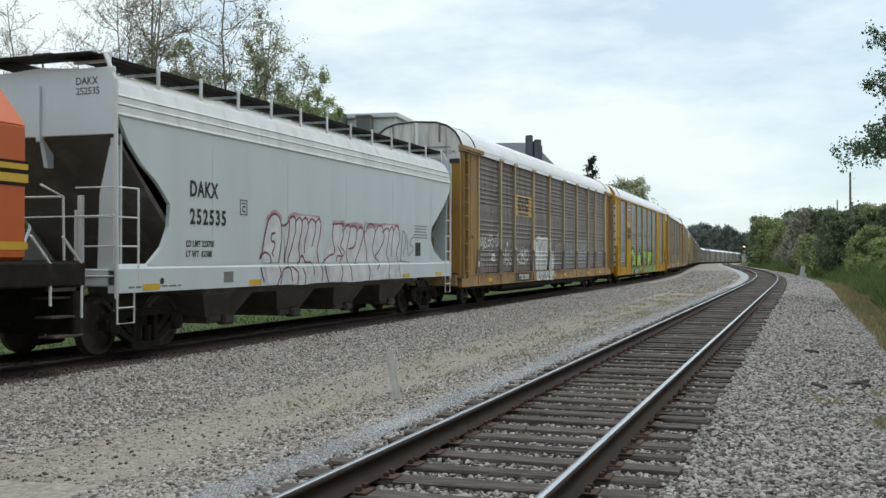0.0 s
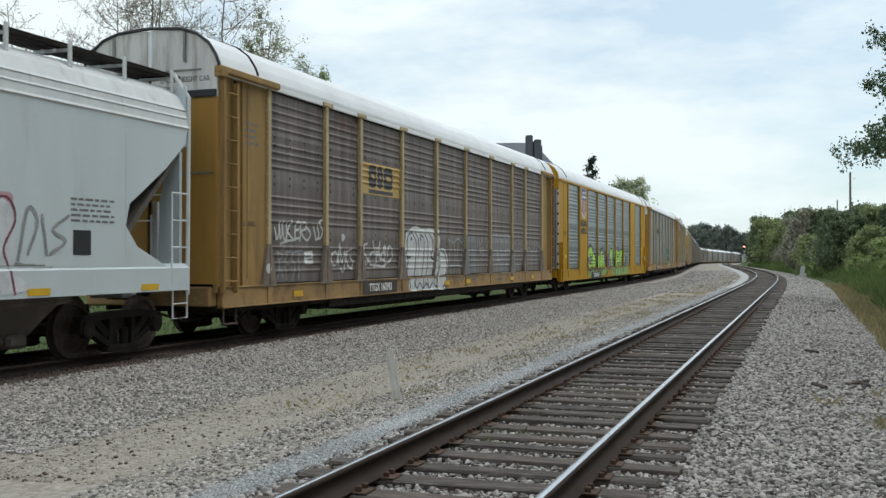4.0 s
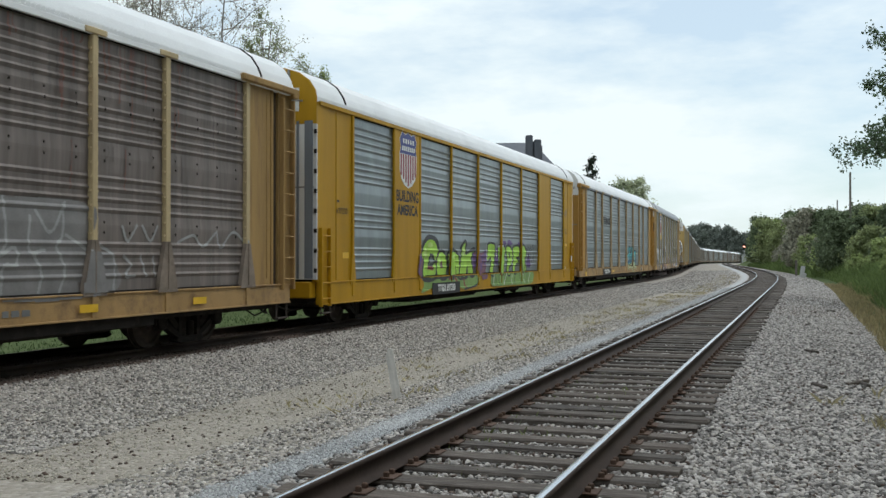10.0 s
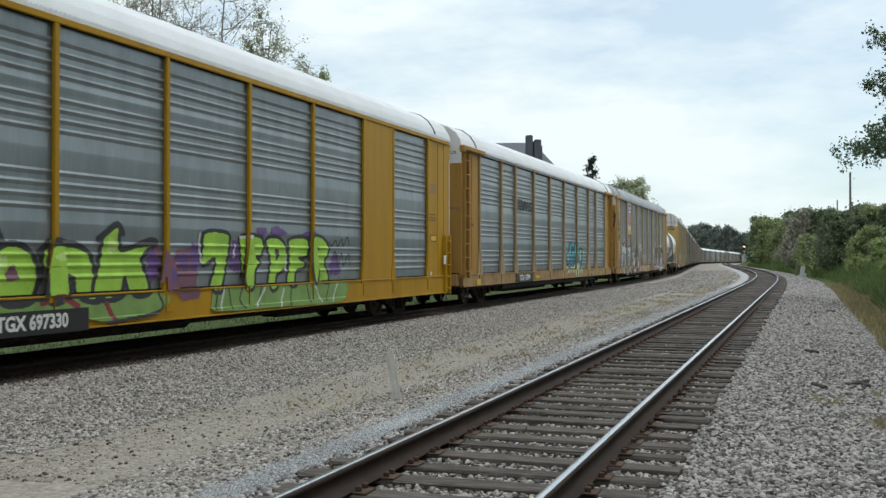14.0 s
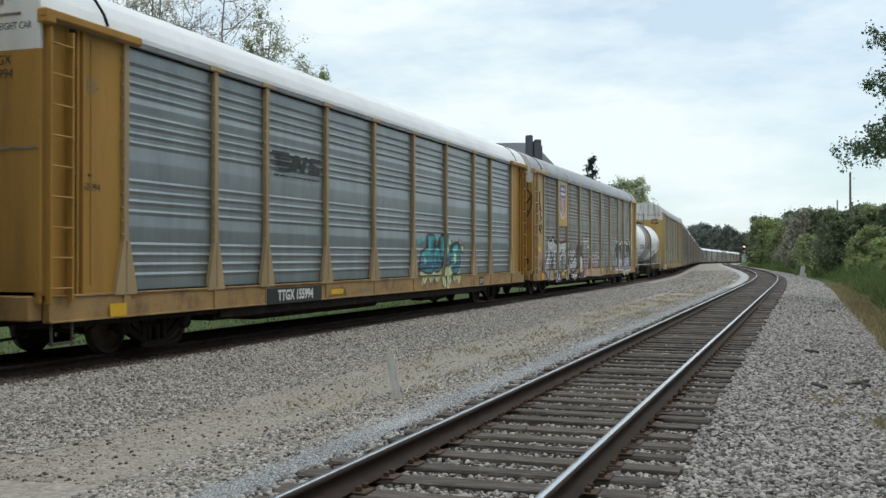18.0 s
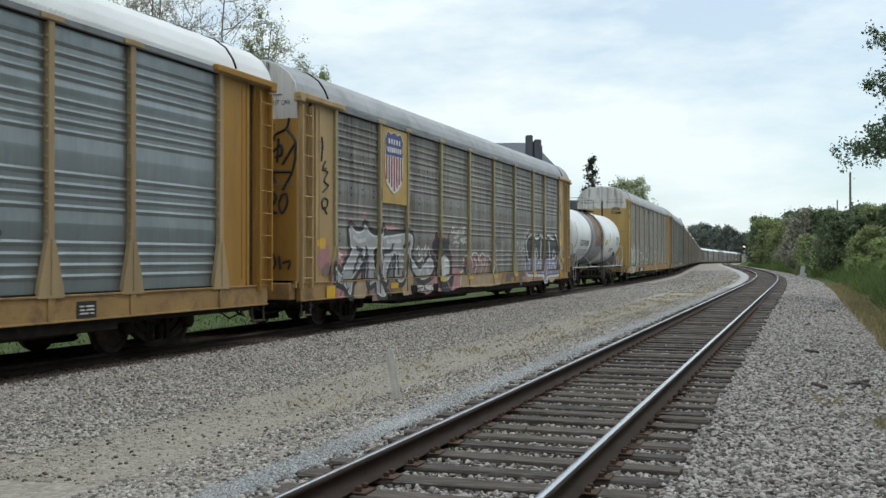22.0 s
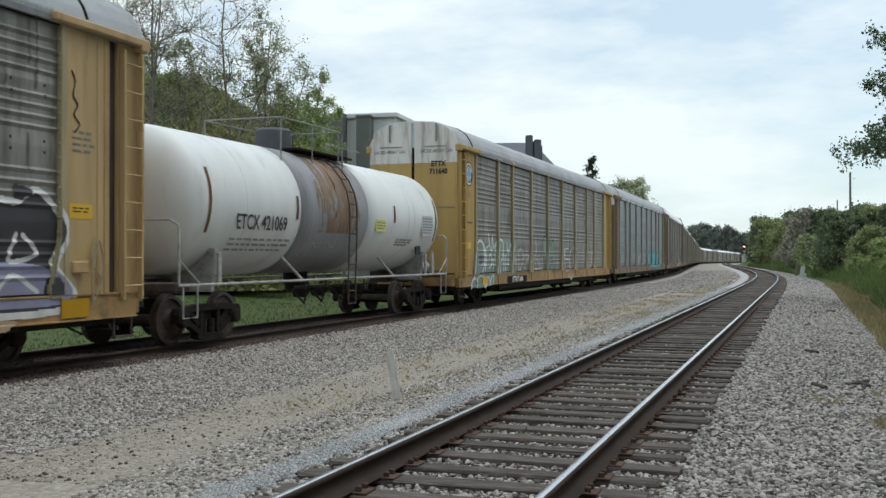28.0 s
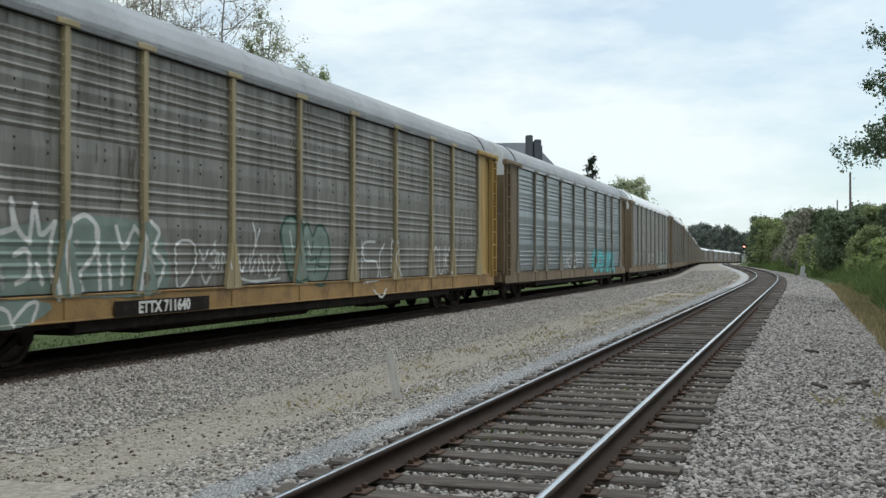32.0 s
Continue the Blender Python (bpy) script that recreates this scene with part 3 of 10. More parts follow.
def build_track(name, centre, parts_from, parts_to, label):
    rng = random.Random(5)
    track = tagged(new(name), label, "railway track", kind="structure")
    for side in (-1, 1):
        part("rail", rail_mesh("rail", centre, side, -40 if centre == NEAR else -60, 900, 1.0), M["rail_side"], track)
    tie_mat = M["tie"] if centre == NEAR else M["tie_oily"]
    ties = [tie_mesh("tie", rng, tie_mat) for _ in range(7)]
    plate = Solid()
    plate.box((0, 0, -0.181), (0.34, 0.19, 0.014), 0.004)
    for dx, dy in ((-0.10, 0.055), (0.10, -0.055), (0.10, 0.055), (-0.10, -0.055)):
        plate.box((dx, dy, -0.158), (0.045, 0.03, 0.045), 0.008)
    plate_me = plate.mesh("tie_plate", M["plate"])
    rest_v, rest_f = [], []
    s = -6.0 if centre == NEAR else -30.0
    far_s = 330.0
    count = 0
    while s < far_s:
        m = track_pose(s + rng.uniform(-0.05, 0.05), centre) @ pose(rng.uniform(-0.07, 0.07), 0, rng.uniform(-0.012, 0.006), 0, 0, rng.uniform(-1.6, 1.6))
        if parts_from <= s < parts_to and count < 250:
            part("tie", ties[rng.randrange(7)], M["tie"], track, at=m)
            if s < 34 and centre == NEAR:
                for side in (-1, 1):
                    part("tie_plate", plate_me, M["plate"], track, at=track_pose(s, centre) @ pose(side * 0.7525, 0, 0))
            count += 1
        else:
            n = len(rest_v)
            for x in (-1.31, 1.31):
                for y in (-0.112, 0.112):
                    for z in (-0.36, -0.185):
                        rest_v.append(tuple(m @ Vector((x, y, z))))
            rest_f += [[n + a for a in q] for q in ((0, 1, 3, 2), (4, 6, 7, 5), (0, 4, 5, 1), (2, 3, 7, 6), (1, 5, 7, 3))]
        s += 0.505
    if rest_f:
        me = quads_mesh("distant_ties", rest_v, rest_f, tie_mat)
        tagged(part("distant_ties", me, M["tie"], track), kind="stuff")
    return track


# ---- loose stones ----
def stones(name, count, u0, u1, y0, y1, size, mat, label, seed, lift=0.0, fall=1.0, keep_off_ties=False):
    """Many separate crushed stones, thicker on the ground towards y0."""
    g = np.random.default_rng(seed)
    u = g.uniform(u0, u1, count)
    y = y0 + (y1 - y0) * g.uniform(0, 1, count) ** fall
    if keep_off_ties:
        ph = ((y + 6.0) / 0.505 + 0.5) % 1.0 - 0.5
        ok = (np.abs(ph) > 0.17 + 0.09 * np.sin(u * 3.1 + np.floor(y) * 2.3)) | (g.uniform(0, 1, count) < 0.36)
        ok &= (np.abs(np.abs(u - NEAR) - 0.7525) > 0.09)
        u, y = u[ok], y[ok]
        count = len(u)
    bx = np.interp(y, _ys, _xs)
    gz = np.interp(y, _ys, _zs)
    table_u = np.linspace(u0, u1, 60)
    table_z = np.array([height_at(q) for q in table_u])
    z = np.interp(u, table_u, table_z) + gz + lift
    r = size * g.uniform(0.45, 1.25, count)
    base = np.array([(-1, -1, -0.7), (1, -1, -0.7), (1, 1, -0.7), (-1, 1, -0.7), (-0.6, -0.7, 0.7), (0.7, -0.6, 0.6), (0.6, 0.7, 0.7), (-0.7, 0.6, 0.55)]) * 0.5
    v = base[None] * (1 + g.uniform(-0.38, 0.38, (count, 8, 3)))
    v *= np.stack([r * g.uniform(0.7, 1.3, count), r * g.uniform(0.7, 1.3, count), r * g.uniform(0.55, 1.0, count)], 1)[:, None, :]
    a, b = g.uniform(0, 6.28, count), g.uniform(-0.7, 0.7, count)
    ca, sa, cb, sb = np.cos(a), np.sin(a), np.cos(b), np.sin(b)
    x1 = v[..., 0] * cb[:, None] + v[..., 2] * sb[:, None]
    z1 = -v[..., 0] * sb[:, None] + v[..., 2] * cb[:, None]
    x2 = x1 * ca[:, None] - v[..., 1] * sa[:, None]
    y2 = x1 * sa[:, None] + v[..., 1] * ca[:, None]
    pts = np.stack([x2 + (u + bx)[:, None], y2 + y[:, None], z1 + (z + r * 0.15)[:, None]], -1).reshape(-1, 3)
    quad = np.array([(0, 3, 2, 1), (4, 5, 6, 7), (0, 1, 5, 4), (1, 2, 6, 5), (2, 3, 7, 6), (3, 0, 4, 7)])
    fs = (np.arange(count)[:, None, None] * 8 + quad[None]).reshape(-1, 4)
    tagged(new(name, quads_mesh(name, pts, fs, mat)), label, "gravel", kind="stuff")


def grass_patch(name, count, spots, height, mat, label, seed, lean=0.35, thin=0.0):
    """Blades of grass; spots are (u0, u1, y0, y1) stretches across and along the line."""
    g = np.random.default_rng(seed)
    vs, fs = [], []
    n = 0
    area = np.array([(b - a) * (d - c) for a, b, c, d in spots])
    for k, (a, b, c, d) in enumerate(spots):
        m = int(count * area[k] / area.sum())
        u, y = g.uniform(a, b, m), g.uniform(c, d, m)
        clump = np.array([noise.noise((q * 1.3, w * 0.9, seed)) for q, w in zip(u, y)])
        if thin:
            u, y, clump = u[clump > thin], y[clump > thin], clump[clump > thin]
            m = len(u)
        h = height * g.uniform(0.4, 1.2, m) * (1 + 0.6 * clump)
        z = np.array([height_at(q) for q in u]) + np.interp(y, _ys, _zs) - 0.02
        x = u + np.interp(y, _ys, _xs)
        w = g.uniform(0, 6.28, m)
        wd = (0.006 + 0.012 * g.uniform(0, 1, m)) * (1 + height)
        lx, ly = g.normal(0, lean, m) * h, g.normal(0, lean, m) * h
        dx, dy = np.cos(w) * wd, np.sin(w) * wd
        p = np.stack([np.stack([x - dx, y - dy, z], 1), np.stack([x + dx, y + dy, z], 1), np.stack([x + dx * 0.7 + lx * 0.4, y + dy * 0.7 + ly * 0.4, z + h * 0.6], 1), np.stack([x + lx, y + ly, z + h], 1)], 1)
        vs.append(p.reshape(-1, 3))
        fs.append(np.arange(m)[:, None] * 4 + np.arange(4)[None] + n)
        n += m * 4
    tagged(new(name, quads_mesh(name, np.concatenate(vs), np.concatenate(fs), mat)), label, "grass", kind="stuff")


# ---- trees ----
def leaves_mesh(name, centres, sizes, mat, g, flat=0.6):
    """One small folded leaf clump at each centre."""
    m = len(centres)
    a = g.normal(size=(m, 3))
    a /= np.linalg.norm(a, axis=1)[:, None]
    b = g.normal(size=(m, 3))
    b -= a * (a * b).sum(1)[:, None]
    b /= np.linalg.norm(b, axis=1)[:, None]
    c = np.cross(a, b)
    s = sizes[:, None]
    p0, p1 = centres - a * s, centres + a * s
    p2 = centres + b * s * flat + c * s * 0.25
    p3 = centres - b * s * flat + c * s * 0.25
    v = np.stack([p0, p2, p1, p3], 1).reshape(-1, 3)
    return quads_mesh(name, v, np.arange(m * 4).reshape(m, 4), mat)


def tree(name, label, height, spread, leaf_count, leaf, leaf_mat, seed, trunk_r=0.2, first=0.3, stems=1, twigs=True, droop=0.0, limbs=14, loose=0.45):
    """Tapered trunk with limbs and twigs, and a crown of small leaf clumps along the outer twigs."""
    rng = random.Random(seed)
    g = np.random.default_rng(seed)
    t = root(name, label, "tree")
    wood = Solid()
    tips = []

    def limb(p, d, length, r, level):
        pts, rs = [p], [r]
        n = 5 if level < 2 else 3
        for i in range(n):
            d = (d + Vector((rng.gauss(0, 0.16), rng.gauss(0, 0.16), rng.gauss(0.05 - droop * level * 0.12, 0.12)))).normalized()
            p = p + d * (length / n)
            pts.append(p)
            rs.append(r * (1 - 0.8 * (i + 1) / n) + 0.006)
            if level >= 1:
                tips.append((p, length / n))
            if level < (3 if twigs else 2) and i >= 1:
                for _ in range(2 if level < 2 else 1):
                    side = Vector((rng.gauss(0, 1), rng.gauss(0, 1), rng.gauss(0.25, 0.6))).normalized()
                    limb(p, (d * 0.6 + side * 0.8).normalized(), length * rng.uniform(0.35, 0.6), rs[-1] * 0.6, level + 1)
        wood.tube(pts, rs, 5 if level < 2 else 3, caps=False)
    for k in range(stems):
        lean = Vector((rng.gauss(0, 0.10), rng.gauss(0, 0.10), 1)).normalized()
        p = Vector((rng.gauss(0, 0.35) * (stems > 1), rng.gauss(0, 0.35) * (stems > 1), -0.3))
        pts, rs = [p], [trunk_r]
        for i in range(8):
            lean = (lean + Vector((rng.gauss(0, 0.05), rng.gauss(0, 0.05), 0.05))).normalized()
            p = p + lean * (height * rng.uniform(0.9, 1.0) / 8)
            pts.append(p)
            rs.append(trunk_r * (1 - 0.9 * (i + 1) / 8) + 0.01)
        wood.tube(pts, rs, 8, caps=False)
        for i in range(limbs):
            q = first + (1 - first) * (i + rng.random()) / limbs
            j = min(int(q * 8), 7)
            base = pts[j].lerp(pts[j + 1], q * 8 - j)
            w = i * 2.4 + rng.random()
            d = Vector((math.cos(w), math.sin(w), rng.uniform(0.15, 0.8) - droop)).normalized()
            limb(base, d, spread * (1.15 - 0.75 * q) * rng.uniform(0.7, 1.15), rs[j] * 0.5, 1)
    part("trunk", wood, M["bark"], t)
    if leaf_count:
        tp = np.array([tuple(q[0]) for q in tips])
        ln = np.array([q[1] for q in tips])
        k = g.integers(0, len(tp), leaf_count)
        cen = tp[k] + g.normal(size=(leaf_count, 3)) * (ln[k] * loose + leaf)[:, None]
        part("crown", leaves_mesh("crown", cen, leaf * g.uniform(0.5, 1.3, leaf_count), leaf_mat, g), leaf_mat, t)
    return t


def bush(name, label, w, d, h, count, leaf, mat, seed):
    """Shrub: a few stems and an uneven heap of leaf clumps in lobes."""
    g = np.random.default_rng(seed)
    t = root(name, label, "bush")
    wood = Solid()
    lobes = max(7, int(w * d * 0.6))
    cen, rad = [], []
    for i in range(lobes):
        a, q = g.uniform(0, 6.28), g.uniform(0, 1) ** 0.5
        top = h * (1 - 0.55 * q * q) * g.uniform(0.55, 1.05)
        for z in np.arange(0.3, top, max(0.8, h * 0.16)):
            cen.append((math.cos(a) * q * w / 2, math.sin(a) * q * d / 2, z))
            rad.append(g.uniform(0.5, 1.0) * (0.35 + 0.09 * h))
        wood.tube([(0.2 * math.cos(a), 0.2 * math.sin(a), -0.3), (math.cos(a) * q * w / 3, math.sin(a) * q * d / 3, top * 0.5), (math.cos(a) * q * w / 2, math.sin(a) * q * d / 2, top)], [0.05, 0.03, 0.008], 4, caps=False)
    cen, rad = np.array(cen), np.array(rad)
    k = g.integers(0, len(cen), count)
    v = g.normal(size=(count, 3))
    v /= np.linalg.norm(v, axis=1)[:, None]
    pts = cen[k] + v * (rad[k] * g.uniform(0.35, 1.15, count))[:, None]
    pts[:, 2] = np.maximum(pts[:, 2], 0.05)
    part("stems", wood, M["bark"], t)
    part("leaves", leaves_mesh("leaves", pts, leaf * g.uniform(0.5, 1.4, count), mat, g), mat, t)
    return t


def stand(u, y, turn=0.0, size=1.0, sink=0.1):
    """A place on the ground, u metres across the line and y along it."""
    return pose(u + bend(y), y, height_at(u) + grade(min(y, 1000)) - sink, 0, 0, turn) @ Matrix.Scale(size, 4)


# ---- rolling stock: common parts ----
WHEEL_R = 0.457
SHARED = {}


def shared(key, make):
    if key not in SHARED:
        SHARED[key] = make()
    return SHARED[key]


def wheelset_mesh():
    s = Solid()
    for side in (-1, 1):
        prof = [(-0.062, 0.30), (-0.062, WHEEL_R + 0.026), (-0.032, WHEEL_R + 0.022), (-0.026, WHEEL_R), (0.066, WHEEL_R - 0.005), (0.066, 0.385), (0.030, 0.36), (0.020, 0.20), (0.075, 0.14), (0.075, 0.06)]
        s.disc((0, 0, 0), "x", [(side * (0.7525 + a), r) for a, r in (prof if side > 0 else prof)], 26)
    s.disc((0, 0, 0), "x", [(-0.98, 0.07), (-0.62, 0.09), (0.62, 0.09), (0.98, 0.07)], 12)
    return s.mesh("wheelset", M["brown_steel"])


def side_frame_mesh():
    """Cast side frame with its two triangular openings, spring nest and bearing caps."""
    s = Solid()
    for sy in (-1, 1):
        s.prism([(sy * 0.89 - 0.17, 0.40), (sy * 0.89 - 0.17, 0.60), (sy * 0.89 + 0.17, 0.60), (sy * 0.89 + 0.17, 0.40)], "x", 0.92, 1.10)
        s.disc((0, sy * 0.89, WHEEL_R), "x", [(1.00, 0.14), (1.13, 0.14), (1.15, 0.10)], 14)
        s.prism([(sy * 0.75, 0.36), (sy * 0.78, 0.50), (sy * 0.36, 0.26), (sy * 0.30, 0.12)], "x", 0.94, 1.08)
        s.prism([(sy * 0.62, 0.66), (sy * 0.74, 0.58), (sy * 0.40, 0.30), (sy * 0.30, 0.36)], "x", 0.94, 1.07)
        s.prism([(sy * 0.24, 0.14), (sy * 0.34, 0.14), (sy * 0.34, 0.70), (sy * 0.24, 0.70)], "x", 0.93, 1.08)
        for k in (-0.05, 0.05):
            s.disc((1.0, sy * 0.13 + k * 0.3, 0.17), "z", [(0, 0.065), (0.26, 0.065)], 10)
    s.prism([(-1.08, 0.56), (-1.02, 0.66), (-0.40, 0.72), (0.40, 0.72), (1.02, 0.66), (1.08, 0.56), (0.36, 0.60), (-0.36, 0.60)], "x", 0.92, 1.10)
    s.prism([(-0.42, 0.10), (-0.36, 0.17), (0.36, 0.17), (0.42, 0.10), (0.30, 0.06), (-0.30, 0.06)], "x", 0.92, 1.10)
    return s.mesh("side_frame", M["black"])


SPINNING = []


def truck(parent, y, spin=True, scale_name="truck"):
    """Two-axle truck: side frames, bolster, brake beams and two wheelsets."""
    t = new(scale_name)
    t.parent = parent
    t.matrix_basis = pose(0, y, -DROP)
    fr = shared("side_frame", side_frame_mesh)
    part("side_frame", fr, M["black"], t)
    part("side_frame", fr, M["black"], t, at=pose(0, 0, 0, 0, 0, 180))

    def bolster():
        s = Solid()
        s.box((0, 0, 0.52), (2.0, 0.38, 0.26), 0.03)
        s.box((0, 0, 0.72), (0.5, 0.5, 0.16), 0.03)
        for sy in (-0.52, 0.52):
            s.box((0, sy, 0.36), (1.5, 0.09, 0.12), 0.02)
        return s.mesh("bolster", M["black"])
    part("bolster", shared("bolster", bolster), M["black"], t)
    ws = shared("wheelset", wheelset_mesh)
    for sy in (-0.89, 0.89):
        w = part("wheelset", ws, M["brown_steel"], t, at=pose(0, sy, WHEEL_R))
        if spin:
            SPINNING.append((w, sy))
    return t


def coupler(parent, y, way):
    def make():
        s = Solid()
        s.box((0, 0.28, 0.86), (0.16, 0.60, 0.17), 0.03)
        s.box((0.05, 0.66, 0.86), (0.30, 0.24, 0.28), 0.06)
        s.box((-0.10, 0.70, 0.86), (0.10, 0.26, 0.24), 0.03)
        s.box((0, 0.02, 0.86), (0.42, 0.10, 0.34), 0.02)
        s.tube([(0.28, -0.05, 0.78), (0.28, 0.22, 0.66), (0.26, 0.45, 0.36), (0.22, 0.70, 0.38)], 0.024, 6)
        s.tube([(-0.05, 0.60, 1.02), (0.5, 0.12, 1.05), (1.25, 0.10, 1.02), (1.36, 0.10, 0.80)], 0.014, 5)
        return s.mesh("coupler", M["black"])
    return part("coupler", shared("coupler", make), M["black"], parent, at=pose(0, y, 0, 0, 0, 0 if way > 0 else 180))


def ladder(parent, name, mat, p0, p1, width, rungs, out, side="x", r=0.016):
    """Two stiles and round rungs. p0, p1: foot and head of the first stile; width along y (side 'x') or x (side 'y')."""
    s = Solid()
    p0, p1 = Vector(p0), Vector(p1)
    w = Vector((0, width, 0)) if side == "x" else Vector((width, 0, 0))
    o = Vector((out, 0, 0)) if side == "x" else Vector((0, -out, 0))
    for k in (0, 1):
        a, b = p0 + w * k, p1 + w * k
        c = (a + b) / 2 + o * 0.5
        sz = (abs(out) + 0.02, 0.05, (b - a).length) if side == "x" else (0.05, abs(out) + 0.02, (b - a).length)
        s.box(c, sz, 0.008)
    for i in range(rungs):
        q = p0.lerp(p1, (i + 0.5) / rungs) + o
        s.tube([q, q + w], r, 6)
    return part(name, s, mat, parent)


# ---- enclosed auto carriers ----
BAYS = (2.65, 1.90, 2.745, 2.745, 2.745, 2.745, 2.745, 1.90, 2.65)
EDGES = [-11.4125]
for _w in BAYS:
    EDGES.append(EDGES[-1] + _w)
PANEL_LO, PANEL_HI = 0.88, 4.82
END_Y = 13.33


RIB_ROWS = (1.128, 2.150, 3.256, 4.053)       # lowest rib of each of the four pressed sheets


def ribs():
    """Heights and depths of the ribbed side sheets: four groups of four sharp ribs, a shallow swell between groups."""
    rows = [(PANEL_LO, 1.412), (RIB_ROWS[0] - 0.02, 1.412)]
    for k, z0 in enumerate(RIB_ROWS):
        step = 0.150 if k == 2 else 0.164
        for i in range(4):
            a = z0 + i * step
            rows += [(a - 0.022, 1.409), (a + 0.026, 1.434), (a + 0.033, 1.437), (a + 0.072, 1.408)]
        top = z0 + 3 * step + 0.088
        if k < 3:
            gap = RIB_ROWS[k + 1] - top
            rows += [(top + 0.03, 1.411), (top + gap * 0.46, 1.422), (top + gap * 0.54, 1.423), (RIB_ROWS[k + 1] - 0.05, 1.411)]
    rows.append((PANEL_HI, 1.412))
    return rows


RIBS = ribs()
RIB_Z, RIB_X = [r[0] for r in RIBS], [r[1] for r in RIBS]


def panel_mesh(width, mat, bolts=True):
    s = Solid()
    n = len(RIBS)
    for y in (0.0, width):
        s.v += [(x, y, z) for z, x in RIBS]
    s.f += [[i, n + i, n + i + 1, i + 1] for i in range(n - 1)]
    k = len(s.v)
    s.v += [(1.39, 0, PANEL_LO), (1.39, width, PANEL_LO), (1.39, 0, PANEL_HI), (1.39, width, PANEL_HI)]
    s.f += [[k, k + 2, k + 3, k + 1], [k, k + 1, n, 0], [k + 2, n - 1, 2 * n - 1, k + 3]]
    me = s.mesh("side_panel", mat)
    if bolts:
        b = Solid()
        for z0 in RIB_ROWS[1:]:
            for zz in (-0.16, -0.32):
                n = max(2, int(width / 0.62))
                for i in range(n):
                    y = (i + 0.5) * width / n
                    b.box((float(np.interp(z0 + zz, RIB_Z, RIB_X)) + 0.002, y, z0 + zz), (0.012, 0.022, 0.040))
        v = [tuple(p.co) for p in me.vertices] + b.v
        off = len(me.vertices)
        f = [list(p.vertices) for p in me.polygons] + [[off + i for i in q] for q in b.f]
        nf = len(me.polygons)
        me2 = bpy.data.meshes.new("side_panel")
        me2.from_pydata(v, [], f)
        me2.materials.append(mat)
        me2.materials.append(M["black"])
        me2.polygons.foreach_set("material_index", [0] * nf + [1] * (len(f) - nf))
        me2.update()
        return me2
    return me


def post_mesh(mat, foot, z0=0.86, z1=4.93):
    """Side post with a widened, sloping foot and a cap plate."""
    s = Solid()
    s.box((1.455, 0, (z0 + z1) / 2), (0.10, 0.13, z1 - z0), 0.012)
    s.prism([(-0.28, z0), (0.28, z0), (0.24, z0 + 0.20), (0.075, z0 + 0.85), (-0.075, z0 + 0.85), (-0.24, z0 + 0.20)], "x", 1.43, 1.509)
    s.box((1.465, 0, z1 - 0.06), (0.13, 0.50, 0.09), 0.01)
    s.box((1.515, 0, z0 + 0.45), (0.02, 0.03, 0.80), 0.004)
    for k in range(14):
        for y in (-0.078, 0.078):
            s.box((1.46, y, z0 + 0.95 + k * 0.215), (0.05, 0.03, 0.035), 0.004)
    me = s.mesh("post", mat)
    me.materials.append(foot)
    me.polygons.foreach_set("material_index", [1 if all(me.vertices[i].co.z < z0 + 0.86 and me.vertices[i].co.x > 1.42 for i in p.vertices) else 0 for p in me.polygons])
    return me


ROOF = [(1.49, 4.90), (1.49, 4.99), (1.42, 5.16), (1.27, 5.38), (1.02, 5.56), (0.68, 5.67), (0.0, 5.715)]
ROOF = ROOF + [(-x, z) for x, z in ROOF[-2::-1]]


def roof_mesh(mat, y0, y1, pitch=0.05, amp=0.021):
    s = Solid()
    rows = int((y1 - y0) / pitch)
    k = len(ROOF)
    for i in range(rows + 1):
        y = y0 + (y1 - y0) * i / rows
        d = amp * (1 if i % 2 else -1)
        for x, z in ROOF:
            q = 1 + d / 1.6
            s.v.append((x * q, y, 3.6 + (z - 3.6) * q))
    for i in range(rows):
        for j in range(k - 1):
            a = i * k + j
            s.f.append([a, a + k, a + k + 1, a + 1])
    s.f.append(list(range(k)))
    s.f.append(list(range(rows * k, rows * k + k))[::-1])
    return s.mesh("roof", mat)


def end_outline(lo, hi, inset=0.0, half=None):
    """Outline (x, z) of an end wall between two heights; half: -1 or 1 for one leaf."""
    side = [(1.46 - inset, lo)]
    for x, z in ROOF[:7]:
        if z > lo + 0.01 and z < hi:
            side.append((min(x, 1.46) - inset, z - inset))
    if hi < 5.0:
        side.append((1.46 - inset, hi))
    if half:
        pts = [(0.05, lo)] + side + ([(0.05, 5.70 - inset)] if hi > 5.0 else [(0.05, hi)])
        if hi > 5.0 and pts[-2][0] < 0.1:
            pts.pop(-2)
        return [(half * x, z) for x, z in pts]
    return side + [(-x, z) for x, z in reversed(side)]


